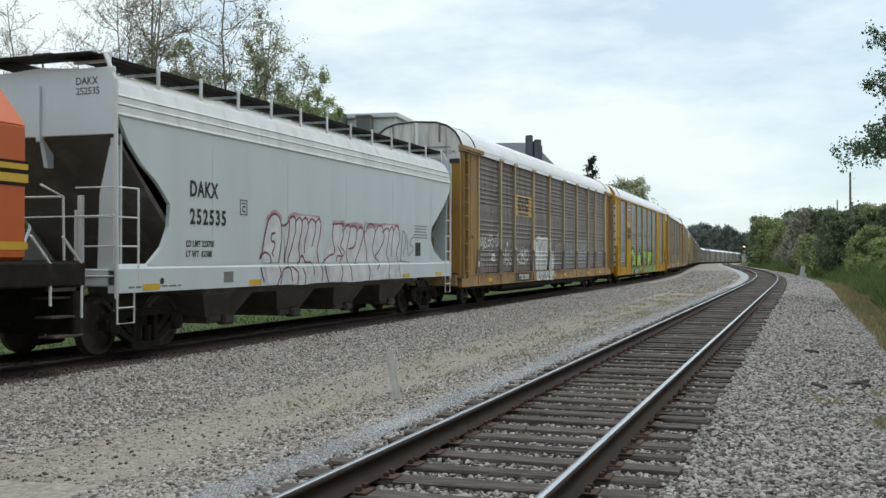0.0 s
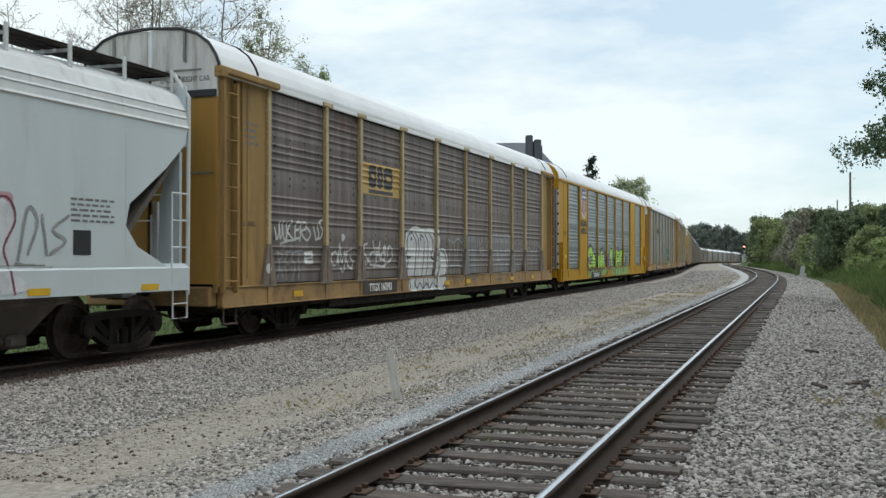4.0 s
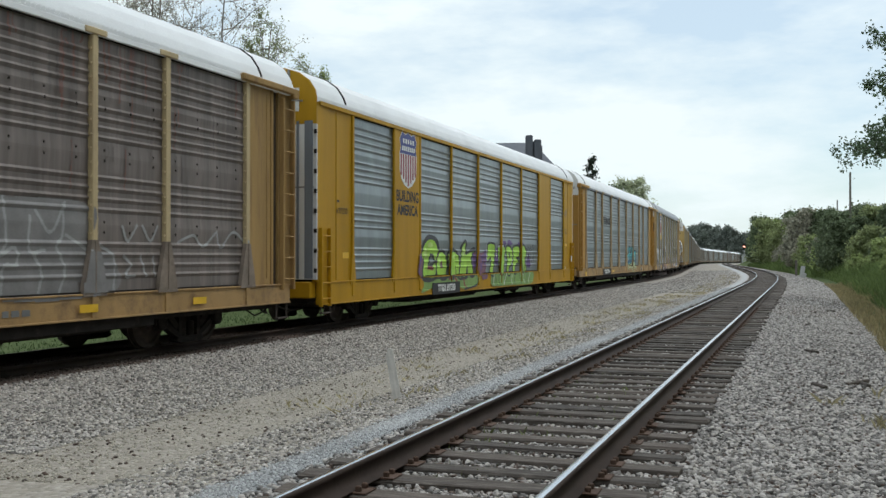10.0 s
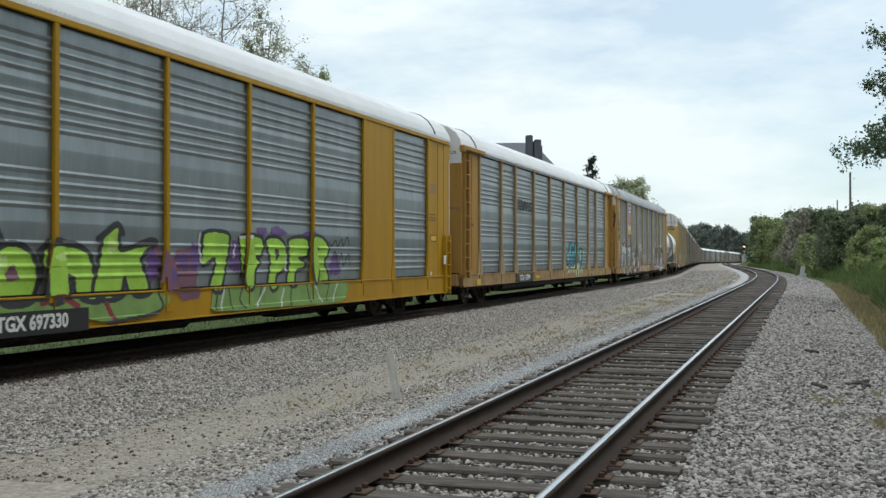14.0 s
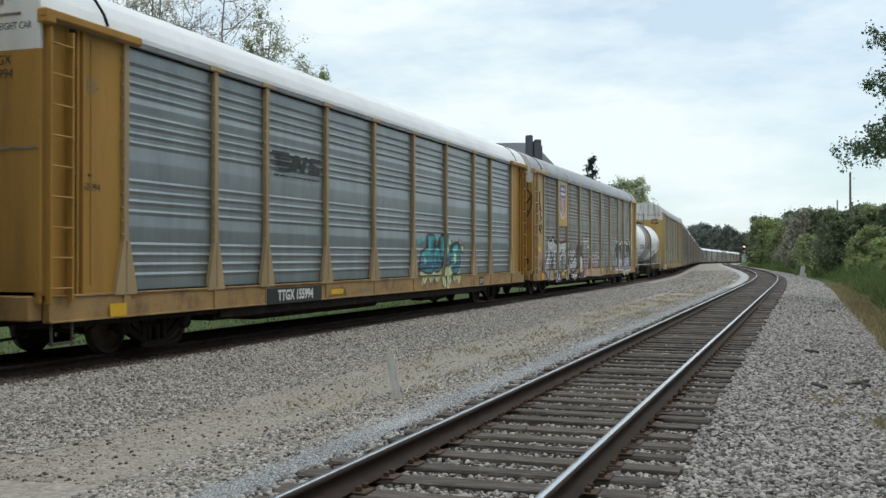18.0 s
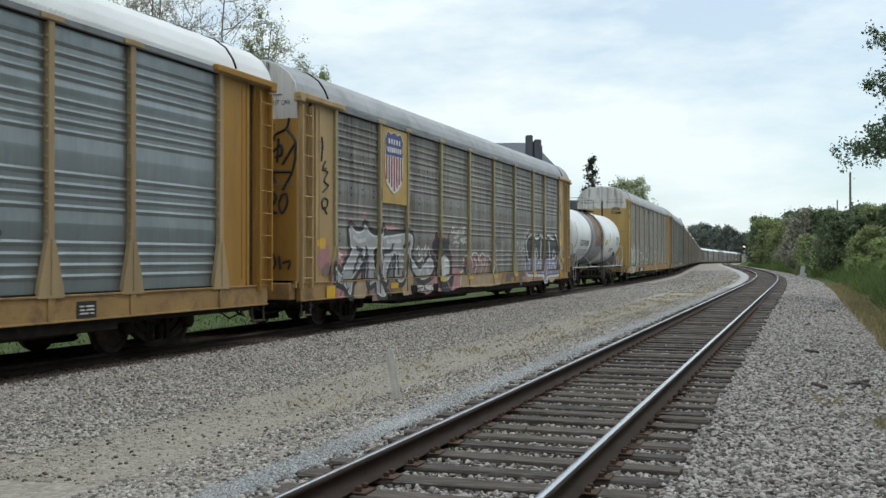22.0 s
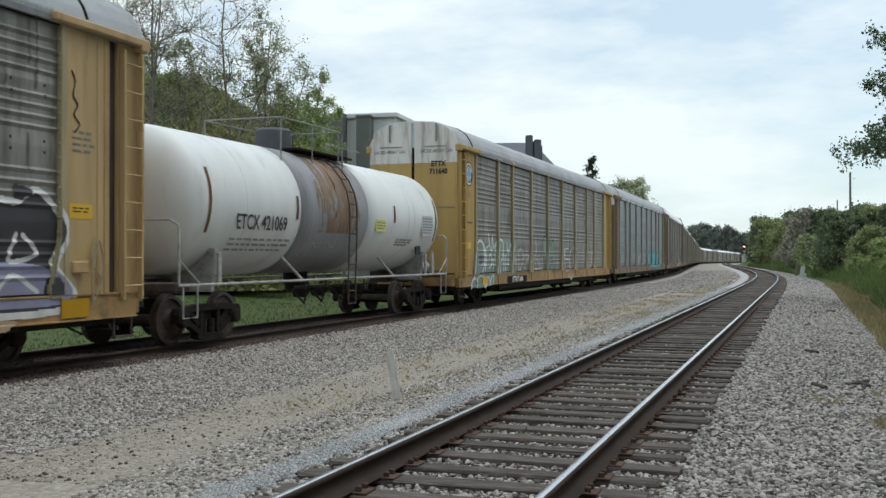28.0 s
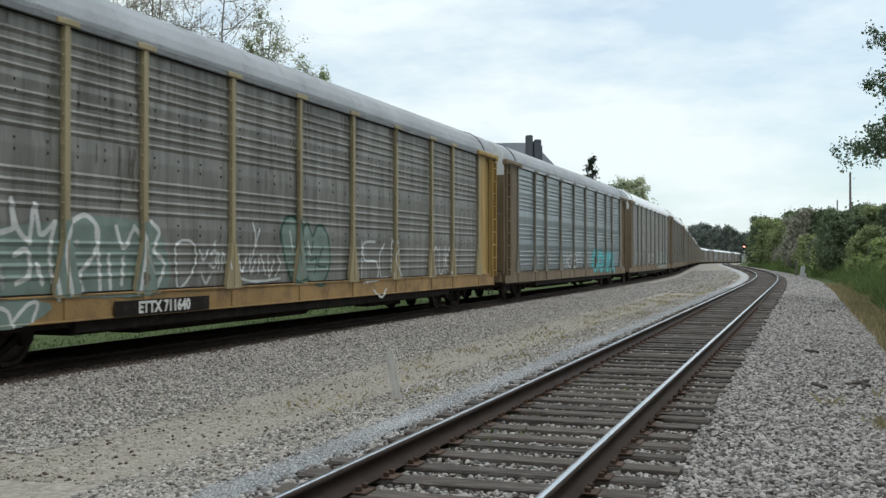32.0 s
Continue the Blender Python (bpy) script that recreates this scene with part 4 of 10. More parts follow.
def auto_carrier(style):
    """One enclosed auto carrier, along y, rail level at z = 0, its seen side towards +x."""
    side_mat, frame_mat, roof_mat = M[style["panel"]], M[style["frame"]], M[style["roof"]]
    sill_mat = M[style.get("sill", "sill_tan")]
    post_mat = M[style.get("post", style["frame"])]
    smooth = style.get("smooth", False)
    detail = style.get("detail", True)
    car = root("auto_carrier", style["label"], "rail car", "cars of the freight train")
    key = (style["panel"], style["frame"], style["roof"], smooth)

    # deck, sills and inner lining
    s = Solid()
    s.box((0, 0, 0.80), (2.7, 26.2, 0.14), 0.02)
    s.box((0, 0, 0.62), (0.75, 25.8, 0.42), 0.02)
    s.box((0, 0, 0.50), (1.9, 16.0, 0.54), 0.05)
    s.box((0.55, -3.0, 0.30), (0.7, 6.5, 0.30), 0.08)
    s.box((0.75, 4.5, 0.33), (0.5, 2.2, 0.34), 0.08)
    s.tube([(1.1, -7.5, 0.30), (1.1, 7.5, 0.30)], 0.035, 6)
    s.tube([(1.28, -8.4, 0.42), (1.28, 8.4, 0.42)], 0.05, 6)
    for y in range(-11, 12, 2):
        s.box((0, y, 0.66), (2.6, 0.14, 0.2))
    part("underframe", shared("underframe", lambda: s.mesh("underframe", M["black"])), M["black"], car)
    for sx in (-1, 1):
        s = Solid()
        low = 0.38 if smooth else 0.50
        s.prism([(1.36, low), (1.475, low), (1.475, 0.87), (1.36, 0.87)], "y", -13.15, 13.15)
        s.box((1.44, 0, 0.885), (0.12, 26.3, 0.03), 0.005)
        s.box((1.44, 0, low + 0.015), (0.13, 26.3, 0.03), 0.005)
        for y in EDGES:
            s.box((1.485, y + 0.02, 0.70), (0.03, 0.16, 0.34), 0.008)
        if not smooth:
            s2 = Solid()
            s2.box((1.37, 0, 0.41), (0.10, 17.0, 0.20), 0.02)
            s2.box((1.35, 0, 0.46), (0.06, 25.6, 0.10), 0.01)
            part("sill_flange", shared("sill_flange", lambda: s2.mesh("sill_flange", M["black"])), M["black"], car, at=pose(0, 0, 0, 0, 0, 0 if sx > 0 else 180))
        part("side_sill", shared(("sill", style.get("sill", "sill_tan")), lambda: s.mesh("side_sill", sill_mat)), sill_mat, car, at=pose(0, 0, 0, 0, 0, 0 if sx > 0 else 180))
        s = Solid()
        s.box((1.44, 0, 4.87), (0.12, 26.4, 0.10), 0.01)
        rail_mat = post_mat if smooth else M[style.get("eave", style["roof"])]
        part("top_rail", shared(("top", rail_mat.name), lambda: s.mesh("top_rail", rail_mat)), rail_mat, car, at=pose(0, 0, 0, 0, 0, 0 if sx > 0 else 180))
        # black strips stand in for shade in the gaps at panel top and foot
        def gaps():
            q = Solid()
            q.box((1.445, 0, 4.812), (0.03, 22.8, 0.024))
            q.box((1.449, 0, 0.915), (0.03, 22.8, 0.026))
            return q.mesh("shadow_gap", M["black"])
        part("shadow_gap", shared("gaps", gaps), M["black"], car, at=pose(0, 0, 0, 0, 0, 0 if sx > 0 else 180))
    # side panels and posts
    solid_bays = style.get("solid", ())
    for turn in (0, 180):
        for i, w in enumerate(BAYS):
            if turn == 180 and not detail:
                continue
            if i in solid_bays:
                def plain():
                    q = Solid()
                    q.box((1.45, w / 2, (PANEL_LO + PANEL_HI) / 2), (0.05, w, PANEL_HI - PANEL_LO), 0.006)
                    return q.mesh("plain_panel", frame_mat)
                me = shared((key, "plain", w), plain)
                nm = "plain_panel"
            else:
                me = shared((style["panel"], w, detail, style["panel"] == "galv_bright"), lambda: panel_mesh(w, side_mat, detail and style["panel"] != "galv_bright"))
                nm = "side_panel"
            part(nm, me, side_mat, car, at=pose(0, 0, 0, 0, 0, turn) @ pose(0, EDGES[i], 0))
        for y in EDGES:
            if turn == 180 and not detail:
                continue
            def frame_post():
                if not smooth:
                    return post_mesh(post_mat, M[style.get("foot", style.get("post", style["frame"]))])
                q = Solid()
                q.box((1.46, 0, 2.87), (0.07, 0.10, 4.1), 0.012)
                q.prism([(-0.16, 0.80), (0.16, 0.80), (0.06, 1.55), (-0.06, 1.55)], "x", 1.43, 1.49)
                return q.mesh("post", frame_mat)
            part("post", shared((style.get("post", style["frame"]), smooth, "post"), frame_post), post_mat, car, at=pose(0, 0, 0, 0, 0, turn) @ pose(0, y, 0))
    if not detail:
        s = Solid()
        s.box((-1.43, 0, 2.85), (0.04, 22.8, 3.95))
        part("side_wall", shared((style["panel"], "wall"), lambda: s.mesh("side_wall", side_mat)), side_mat, car)
    # end bays
    for ey in (-1, 1):
        for sx in (-1, 1):
            s = Solid()
            bits = []
            if not smooth:
                s.box((1.42, 11.92, 2.88), (0.05, 1.02, 4.0), 0.01)
                bits = [("edge_bar", (1.44, 12.40, 2.88), (0.06, 0.05, 4.0)), ("seam_bar", (1.45, 12.22, 2.88), (0.02, 0.03, 3.7)), ("stile", (1.41, 12.49, 2.84), (0.06, 0.07, 4.0)), ("corner_bar", (1.40, 13.29, 2.84), (0.10, 0.06, 4.1))]
                if not detail:
                    bits = bits[2:]
            else:
                s.box((1.42, 12.35, 2.88), (0.05, 1.88, 4.0), 0.01)
                bits = [("seam_bar", (1.45, 12.30, 2.88), (0.02, 0.03, 3.9)), ("corner_post", (1.40, 13.05, 2.95), (0.12, 0.50, 4.1))]
            turn = {(1, 1): 0, (-1, -1): 180}.get((ey, sx))
            if turn is None:
                m = Matrix.Diagonal((sx, ey, 1, 1))
            else:
                m = pose(0, 0, 0, 0, 0, turn)
            part("end_sheet", shared((key, "end_sheet"), lambda: s.mesh("end_sheet", frame_mat)), frame_mat, car, at=m)
            for nm, c3, d3 in bits:
                def bar():
                    q = Solid()
                    q.box(c3, d3, 0.012)
                    return q.mesh(nm, frame_mat)
                part(nm, shared((key, nm), bar), frame_mat, car, at=m)
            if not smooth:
                # dark sheet put in as the shade behind the door gap
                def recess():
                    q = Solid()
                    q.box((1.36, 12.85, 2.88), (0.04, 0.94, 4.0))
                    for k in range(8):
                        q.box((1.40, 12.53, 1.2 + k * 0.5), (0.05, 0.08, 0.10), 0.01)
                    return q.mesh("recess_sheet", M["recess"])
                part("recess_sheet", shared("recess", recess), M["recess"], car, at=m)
                def leaf():
                    q = Solid()
                    q.box((1.395, 13.02, 2.88), (0.06, 0.60, 3.98), 0.01)
                    q.box((1.43, 12.74, 2.88), (0.03, 0.05, 3.98), 0.006)
                    return q.mesh("door_leaf", frame_mat)
                part("door_leaf", shared((style["frame"], "leaf"), leaf), frame_mat, car, at=m)

                def track_beam():
                    q = Solid()
                    q.box((1.53, 12.25, 4.90), (0.12, 2.25, 0.13), 0.02)
                    q.box((1.50, 13.25, 4.86), (0.18, 0.22, 0.20), 0.02)
                    return q.mesh("door_track", frame_mat)
                part("door_track", shared((style["frame"], "track"), track_beam), frame_mat, car, at=m)
        # doors
        for half in (-1, 1):
            y = ey * END_Y
            s = Solid()
            s.prism(end_outline(0.95, style.get("split", 4.40), 0, half), "y", y - 0.05 * ey, y + 0.0 * ey)
            door = part("end_door", s, M[style["door"]], car)
            s = Solid()
            s.prism(end_outline(style.get("split", 4.40), 5.75, 0, half), "y", y - 0.05 * ey, y + 0.002 * ey)
            part("door_top", s, M[style["door_top"]], car)
            if detail:
                for nm, c3, d3 in (("door_seam", (half * 0.75, y + 0.01 * ey, 3.0), (1.3, 0.012, 0.03)), ("grab_bar", (half * 0.75, y + 0.01 * ey, 4.92), (0.75, 0.03, 0.025)), ("top_hinge", (half * 0.78, y + 0.02 * ey, 5.35), (0.05, 0.04, 0.55))):
                    s = Solid()
                    s.box(c3, d3)
                    part(nm, s, M["galv_grey"], door)
        s = Solid()
        s.prism(end_outline(0.95, 5.75, 0.06), "y", ey * (END_Y - 0.07), ey * (END_Y - 0.10))
        part("end_lining", s, M["black"], car)
        s = Solid()
        s.box((0, ey * (END_Y - 0.05), 0.72), (2.7, 0.28, 0.36), 0.02)
        part("end_sill", s, sill_mat, car)
        coupler(car, ey * (END_Y - 0.15), ey)
        if detail:
            def hoses():
                q = Solid()
                q.tube([(0.9, 12.6, 0.55), (0.95, 13.0, 0.30), (0.8, 13.4, 0.26), (0.5, 13.7, 0.42)], 0.025, 5)
                q.tube([(1.2, 11.6, 0.50), (1.25, 12.1, 0.28), (1.2, 12.6, 0.36), (1.15, 13.0, 0.55)], 0.018, 5)
                q.box((1.05, 13.05, 0.50), (0.30, 0.35, 0.16), 0.03)
                return q.mesh("brake_hose", M["black"])
            part("brake_hose", shared("hoses", hoses), M["black"], car, at=Matrix.Diagonal((1, ey, 1, 1)))
    part("roof", shared((style["roof"], "roof"), lambda: roof_mesh(roof_mat, -END_Y + 0.02, END_Y - 0.02)), roof_mat, car)
    for y in (-11.9, 11.9):
        s = Solid()
        prof = [(x * 1.012, y, 3.6 + (z - 3.6) * 1.014) for x, z in ROOF[1:-1]]
        s.tube(prof, 0.022, 5)
        part("roof_strap", shared(("roof_strap", y), lambda: s.mesh("roof_strap", M["black"])), M["black"], car)
    # ladders and steps on the two corners that are seen
    lad_mat = frame_mat
    for ey in (-1, 1):
        y = ey * 12.98 - 0.22
        if smooth:
            ladder(car, "ladder", lad_mat, (1.47, y, 0.35), (1.47, y, 2.1), 0.44, 5, 0.07)
        else:
            ladder(car, "ladder", lad_mat, (1.47, y, 0.78), (1.47, y, 4.72), 0.46, 9, 0.08)
        s = Solid()
        for k in (-0.22, 0.22):
            s.box((1.44, ey * 12.85 + k, 0.42), (0.03, 0.03, 0.5))
        s.box((1.44, ey * 12.85, 0.20), (0.10, 0.46, 0.03))
        part("step", s, M["brown_steel"], car)
    truck(car, -10.05, style.get("spin", False))
    truck(car, 10.05, style.get("spin", False))
    return car


# ---- paint laid on car sides ----
def wave(points, n=40):
    """A smooth line through points (y, z)."""
    p = np.array(points, dtype=float)
    if len(p) < 3:
        return p
    q = np.vstack([2 * p[0] - p[1], p, 2 * p[-1] - p[-2]])
    out = []
    for i in range(1, len(q) - 2):
        t = np.linspace(0, 1, max(4, n // len(p)), endpoint=False)[:, None]
        a, b, c, d = q[i - 1], q[i], q[i + 1], q[i + 2]
        out.append(0.5 * (2 * b + (c - a) * t + (2 * a - 5 * b + 4 * c - d) * t ** 2 + (3 * b - 3 * c + d - a) * t ** 3))
    return np.vstack(out + [p[-1:]])


GLYPHS = {
    "n": [[(0.05, 0), (0.05, 0.75), (0.3, 1.0), (0.7, 1.0), (0.95, 0.75), (0.95, 0)]],
    "m": [[(0, 0), (0.02, 0.8), (0.2, 1.0), (0.42, 0.85), (0.5, 0.1)], [(0.5, 0.6), (0.6, 0.95), (0.85, 1.0), (1.0, 0.75), (1.0, 0)]],
    "o": [[(0.5, 0.02), (0.1, 0.2), (0.05, 0.65), (0.4, 0.98), (0.85, 0.8), (0.95, 0.35), (0.5, 0.02)]],
    "c": [[(0.95, 0.75), (0.6, 1.0), (0.15, 0.8), (0.05, 0.35), (0.35, 0.02), (0.95, 0.2)]],
    "k": [[(0.1, 0), (0.1, 1)], [(0.95, 1.0), (0.2, 0.5), (0.95, 0)]],
    "r": [[(0.1, 0), (0.1, 0.95)], [(0.1, 0.7), (0.5, 1.0), (0.9, 0.85)]],
    "a": [[(0, 0), (0.45, 1.0), (0.6, 1.0), (1, 0)], [(0.2, 0.35), (0.85, 0.35)]],
    "e": [[(0.95, 0.95), (0.1, 0.95), (0.08, 0.05), (0.95, 0.05)], [(0.1, 0.5), (0.75, 0.5)]],
    "s": [[(0.9, 0.85), (0.5, 1.0), (0.1, 0.8), (0.4, 0.55), (0.85, 0.35), (0.6, 0.02), (0.08, 0.12)]],
    "i": [[(0.5, 0), (0.5, 1)]],
    "u": [[(0.05, 1), (0.08, 0.25), (0.5, 0.0), (0.9, 0.25), (0.95, 1)]],
    "z": [[(0.05, 0.95), (0.95, 0.95), (0.1, 0.05), (0.95, 0.05)]],
    "w": [[(0, 1), (0.25, 0), (0.5, 0.8), (0.75, 0), (1, 1)]],
    "t": [[(0.5, 0), (0.5, 1)], [(0, 0.95), (1, 0.95)]],
    "l": [[(0.2, 1), (0.15, 0.05), (0.9, 0.05)]],
    "f": [[(0.1, 0), (0.1, 0.97), (0.95, 0.97)], [(0.1, 0.5), (0.7, 0.5)]],
    "d": [[(0.1, 0), (0.1, 1), (0.6, 0.9), (0.95, 0.5), (0.6, 0.08), (0.1, 0.02)]],
}


class Canvas:
    """A stretch of car side, y0..y1 by z0..z1, on which paint is laid cell by cell and turned into a thin skin that follows the ribs."""
    DY, DZ = 0.014, 0.016

    def __init__(self, y0, z0, y1, z1, seed=0):
        self.y = np.arange(y0, y1, self.DY)
        self.z = np.arange(z0, z1, self.DZ)
        self.c = np.zeros((len(self.z), len(self.y)), dtype=int)
        self.rng = random.Random(seed)
        self.names = [None]

    def ink(self, mat):
        if mat not in self.names:
            self.names.append(mat)
        return self.names.index(mat)

    def stroke(self, pts, width, mat, only_empty=False):
        self.stroke_path(wave(pts), width, mat, only_empty)

    def stroke_path(self, p, width, mat, only_empty=False):
        k = self.ink(mat)
        for a, b in zip(p[:-1], p[1:]):
            lo, hi = np.minimum(a, b) - width, np.maximum(a, b) + width
            i0, i1 = np.searchsorted(self.y, (lo[0], hi[0]))
            j0, j1 = np.searchsorted(self.z, (lo[1], hi[1]))
            if i1 <= i0 or j1 <= j0:
                continue
            Y, Z = np.meshgrid(self.y[i0:i1], self.z[j0:j1])
            d = b - a
            t = np.clip(((Y - a[0]) * d[0] + (Z - a[1]) * d[1]) / max(d @ d, 1e-9), 0, 1)
            near = (Y - a[0] - t * d[0]) ** 2 + (Z - a[1] - t * d[1]) ** 2 < (width / 2) ** 2
            sub = self.c[j0:j1, i0:i1]
            if only_empty:
                near &= sub == 0
            sub[near] = k

    def window(self, y0, z0, y1, z1):
        """Cells inside a rectangle: their slices and grids."""
        i0, i1 = np.searchsorted(self.y, (y0, y1))
        j0, j1 = np.searchsorted(self.z, (z0, z1))
        Y, Z = np.meshgrid(self.y[i0:i1], self.z[j0:j1])
        return self.c[j0:j1, i0:i1], Y, Z

    def blob(self, y, z, ry, rz, mat, only_empty=False):
        k = self.ink(mat)
        sub, Y, Z = self.window(y - ry * 1.3, z - rz * 1.3, y + ry * 1.3, z + rz * 1.3)
        w = np.arctan2((Z - z) / rz, (Y - y) / ry)
        r = 1 + 0.14 * np.sin(3 * w + self.rng.random() * 6) + 0.08 * np.sin(7 * w + self.rng.random() * 6)
        m = ((Y - y) / ry) ** 2 + ((Z - z) / rz) ** 2 < r ** 2
        if only_empty:
            m &= sub == 0
        sub[m] = k

    def poly(self, pts, mat):
        """Fills a closed shape."""
        p = np.array(pts)
        sub, Y, Z = self.window(p[:, 0].min(), p[:, 1].min(), p[:, 0].max(), p[:, 1].max())
        inside = np.zeros(Y.shape, dtype=bool)
        for (ya, za), (yb, zb) in zip(pts, list(pts[1:]) + list(pts[:1])):
            if za == zb:
                continue
            inside ^= ((za > Z) != (zb > Z)) & (Y < ya + (Z - za) * (yb - ya) / (zb - za))
        sub[inside] = self.ink(mat)

    def shape(self, pts, mat):
        """Fills a closed shape with rounded corners."""
        self.poly([tuple(q) for q in self.closed(pts)], mat)

    def closed(self, pts):
        p = wave(list(pts[-2:]) + list(pts) + list(pts[:2]), 8 * (len(pts) + 4))
        return p[16:-16]

    def ring(self, pts, width, mat):
        """A line round a closed shape."""
        q = self.closed(pts)
        self.stroke_path(np.vstack([q, q[:1]]), width, mat)

    def letter(self, pts, fill, edge, rim):
        """One fat letter: a filled body inside a rim."""
        self.ring(pts, 2 * rim, edge)
        self.shape(pts, fill)

    def word(self, glyphs, y0, z0, y1, z1, width, mat, slant=0.1, jitter=0.05, only_empty=False):
        n = len(glyphs)
        w = (y1 - y0) / n
        for i, gl in enumerate(glyphs):
            dz = self.rng.uniform(-jitter, jitter) * (z1 - z0)
            for line in GLYPHS[gl]:
                pts = [(y0 + w * (i + 0.06 + 0.88 * a) + slant * b * w, z0 + dz + (z1 - z0) * b) for a, b in line]
                self.stroke(pts, width, mat, only_empty)

    def letters(self, glyphs, y0, z0, y1, z1, fat, fill, edge, rim, slant=0.1, jitter=0.05):
        """Fat letters: a dark rim round a coloured body. Each letter covers the one before."""
        n = len(glyphs)
        w = (y1 - y0) / n
        for i, gl in enumerate(glyphs):
            dz = self.rng.uniform(-jitter, jitter) * (z1 - z0)
            lines = [[(y0 + w * (i + 0.1 + 0.8 * a) + slant * b * w, z0 + dz + (z1 - z0) * b) for a, b in line] for line in GLYPHS[gl]]
            for k, mat in ((fat + 2 * rim, edge), (fat, fill)):
                for pts in lines:
                    self.stroke(pts, k, mat)

    def thin(self, share, seed=1):
        """Wears the paint off in patches."""
        for j, z in enumerate(self.z):
            for i in range(0, len(self.y), 3):
                if self.c[j, i:i + 3].any() and noise.noise((self.y[i] * 5, z * 5, seed)) > 1 - 2 * share:
                    self.c[j, i:i + 3] = 0

    def lay(self, parent, depth_of, label, name="graffiti", kind=""):
        """A skin for each piece of paint that stands apart. depth_of(y, z) gives the surface under it, for a whole row of y."""
        base = np.array([depth_of(self.y, z) for z in self.z])
        used = np.flatnonzero((self.c > 0).any(0))
        if not len(used):
            return
        cuts = np.flatnonzero(np.diff(used) > (9 if not kind else 10 ** 6))
        for lo, hi in zip([used[0]] + [used[q + 1] for q in cuts], [used[q] for q in cuts] + [used[-1]]):
            v, f, mats, slots = [], [], [], []
            for j in range(len(self.z) - 1):
                row = self.c[j, lo:hi + 1]
                if not row.any():
                    continue
                x = base[j, lo:hi + 1]
                joint = np.flatnonzero((np.diff(row) != 0) | (np.abs(np.diff(x)) > 0.004)) + 1
                for i, e in zip([0] + joint.tolist(), joint.tolist() + [len(row)]):
                    if not row[i]:
                        continue
                    n = len(v)
                    ya, yb = self.y[lo + i], self.y[lo + e - 1] + self.DY
                    x0, x1 = base[j, lo + i] + 0.010, base[j + 1, lo + i] + 0.010
                    if abs(x1 - x0) > 0.08:
                        x1 = x0
                    v += [(x0, ya, self.z[j]), (x0, yb, self.z[j]), (x1, yb, self.z[j] + self.DZ), (x1, ya, self.z[j] + self.DZ)]
                    f.append((n, n + 1, n + 2, n + 3))
                    if row[i] not in slots:
                        slots.append(row[i])
                    mats.append(slots.index(row[i]))
            me = quads_mesh(name, v, f, M[self.names[slots[0]]])
            for k in slots[1:]:
                me.materials.append(M[self.names[k]])
            me.polygons.foreach_set("material_index", mats)
            ob = part(name, me, None, parent, label)
            if kind:
                tagged(ob, kind=kind)


def carrier_depth(y, z):
    """How far out the side of an auto carrier stands at height z, for a row of places y."""
    edges = np.array(EDGES)
    if z < 0.90:
        near = np.abs(y[:, None] - edges[None] - 0.02).min(1)
        return np.where(near < 0.085, 1.503, 1.476 if z > 0.53 else 1.507)
    foot = 0.285 if z < 1.06 else (0.24 - (z - 1.06) * 0.255 if z < 1.70 else 0.068)
    near = np.abs(y[:, None] - edges[None]).min(1)
    plain = np.where((y < EDGES[0]) | (y > EDGES[-1]), 1.447, float(np.interp(z, RIB_Z, RIB_X)))
    return np.where(near < foot, 1.511, plain)


for _n, _c in (("spray_white", (0.60, 0.60, 0.59)), ("spray_pale", (0.30, 0.30, 0.30)), ("spray_dark", (0.035, 0.035, 0.04)), ("spray_lime", (0.36, 0.62, 0.07)), ("spray_lime_dark", (0.20, 0.33, 0.09)),
               ("spray_purple", (0.13, 0.07, 0.22)), ("spray_teal", (0.03, 0.24, 0.29)), ("spray_cyan", (0.10, 0.45, 0.47)), ("spray_yellow", (0.60, 0.58, 0.25)), ("spray_maroon", (0.16, 0.03, 0.05)),
               ("spray_blush", (0.62, 0.63, 0.66)), ("spray_pink", (0.44, 0.22, 0.22)), ("spray_silver", (0.40, 0.415, 0.44)), ("spray_sage", (0.19, 0.25, 0.225)), ("spray_green", (0.025, 0.085, 0.06)), ("spray_red", (0.36, 0.06, 0.05)), ("spray_tan", (0.40, 0.29, 0.18)), ("spray_violet", (0.25, 0.25, 0.37)),
               ("spray_bright", (0.62, 0.63, 0.63)), ("rust_red", (0.19, 0.095, 0.075)), ("grime_dark", (0.13, 0.12, 0.105)), ("spray_rose", (0.47, 0.30, 0.335)), ("spray_slate", (0.085, 0.09, 0.11)), ("spray_ash", (0.33, 0.33, 0.33)), ("spray_haze", (0.205, 0.195, 0.195)), ("spray_rust_dark", (0.13, 0.11, 0.10)),
               ("spray_plum", (0.20, 0.09, 0.13)), ("spray_lime_pale", (0.52, 0.70, 0.22)), ("spray_red_dark", (0.24, 0.04, 0.05)), ("spray_lemon", (0.56, 0.62, 0.36)), ("spray_navy", (0.02, 0.075, 0.15)), ("spray_mauve", (0.25, 0.17, 0.155))):
    M[_n] = material(_n.replace("_", " ") + " paint", _c, 0.55, vary=0.22, scale=3.0, bump=0.05)
M["sign_yellow"] = material("faded yellow sign paint", (0.50, 0.33, 0.10), 0.6, vary=0.15, scale=2.0, bump=0.05)
M["logo_blue"] = material("dark blue sign paint", (0.022, 0.034, 0.21), 0.45, vary=0.12, scale=2, bump=0)
M["logo_red"] = material("dull red sign paint", (0.27, 0.035, 0.055), 0.45, vary=0.15, scale=2, bump=0)
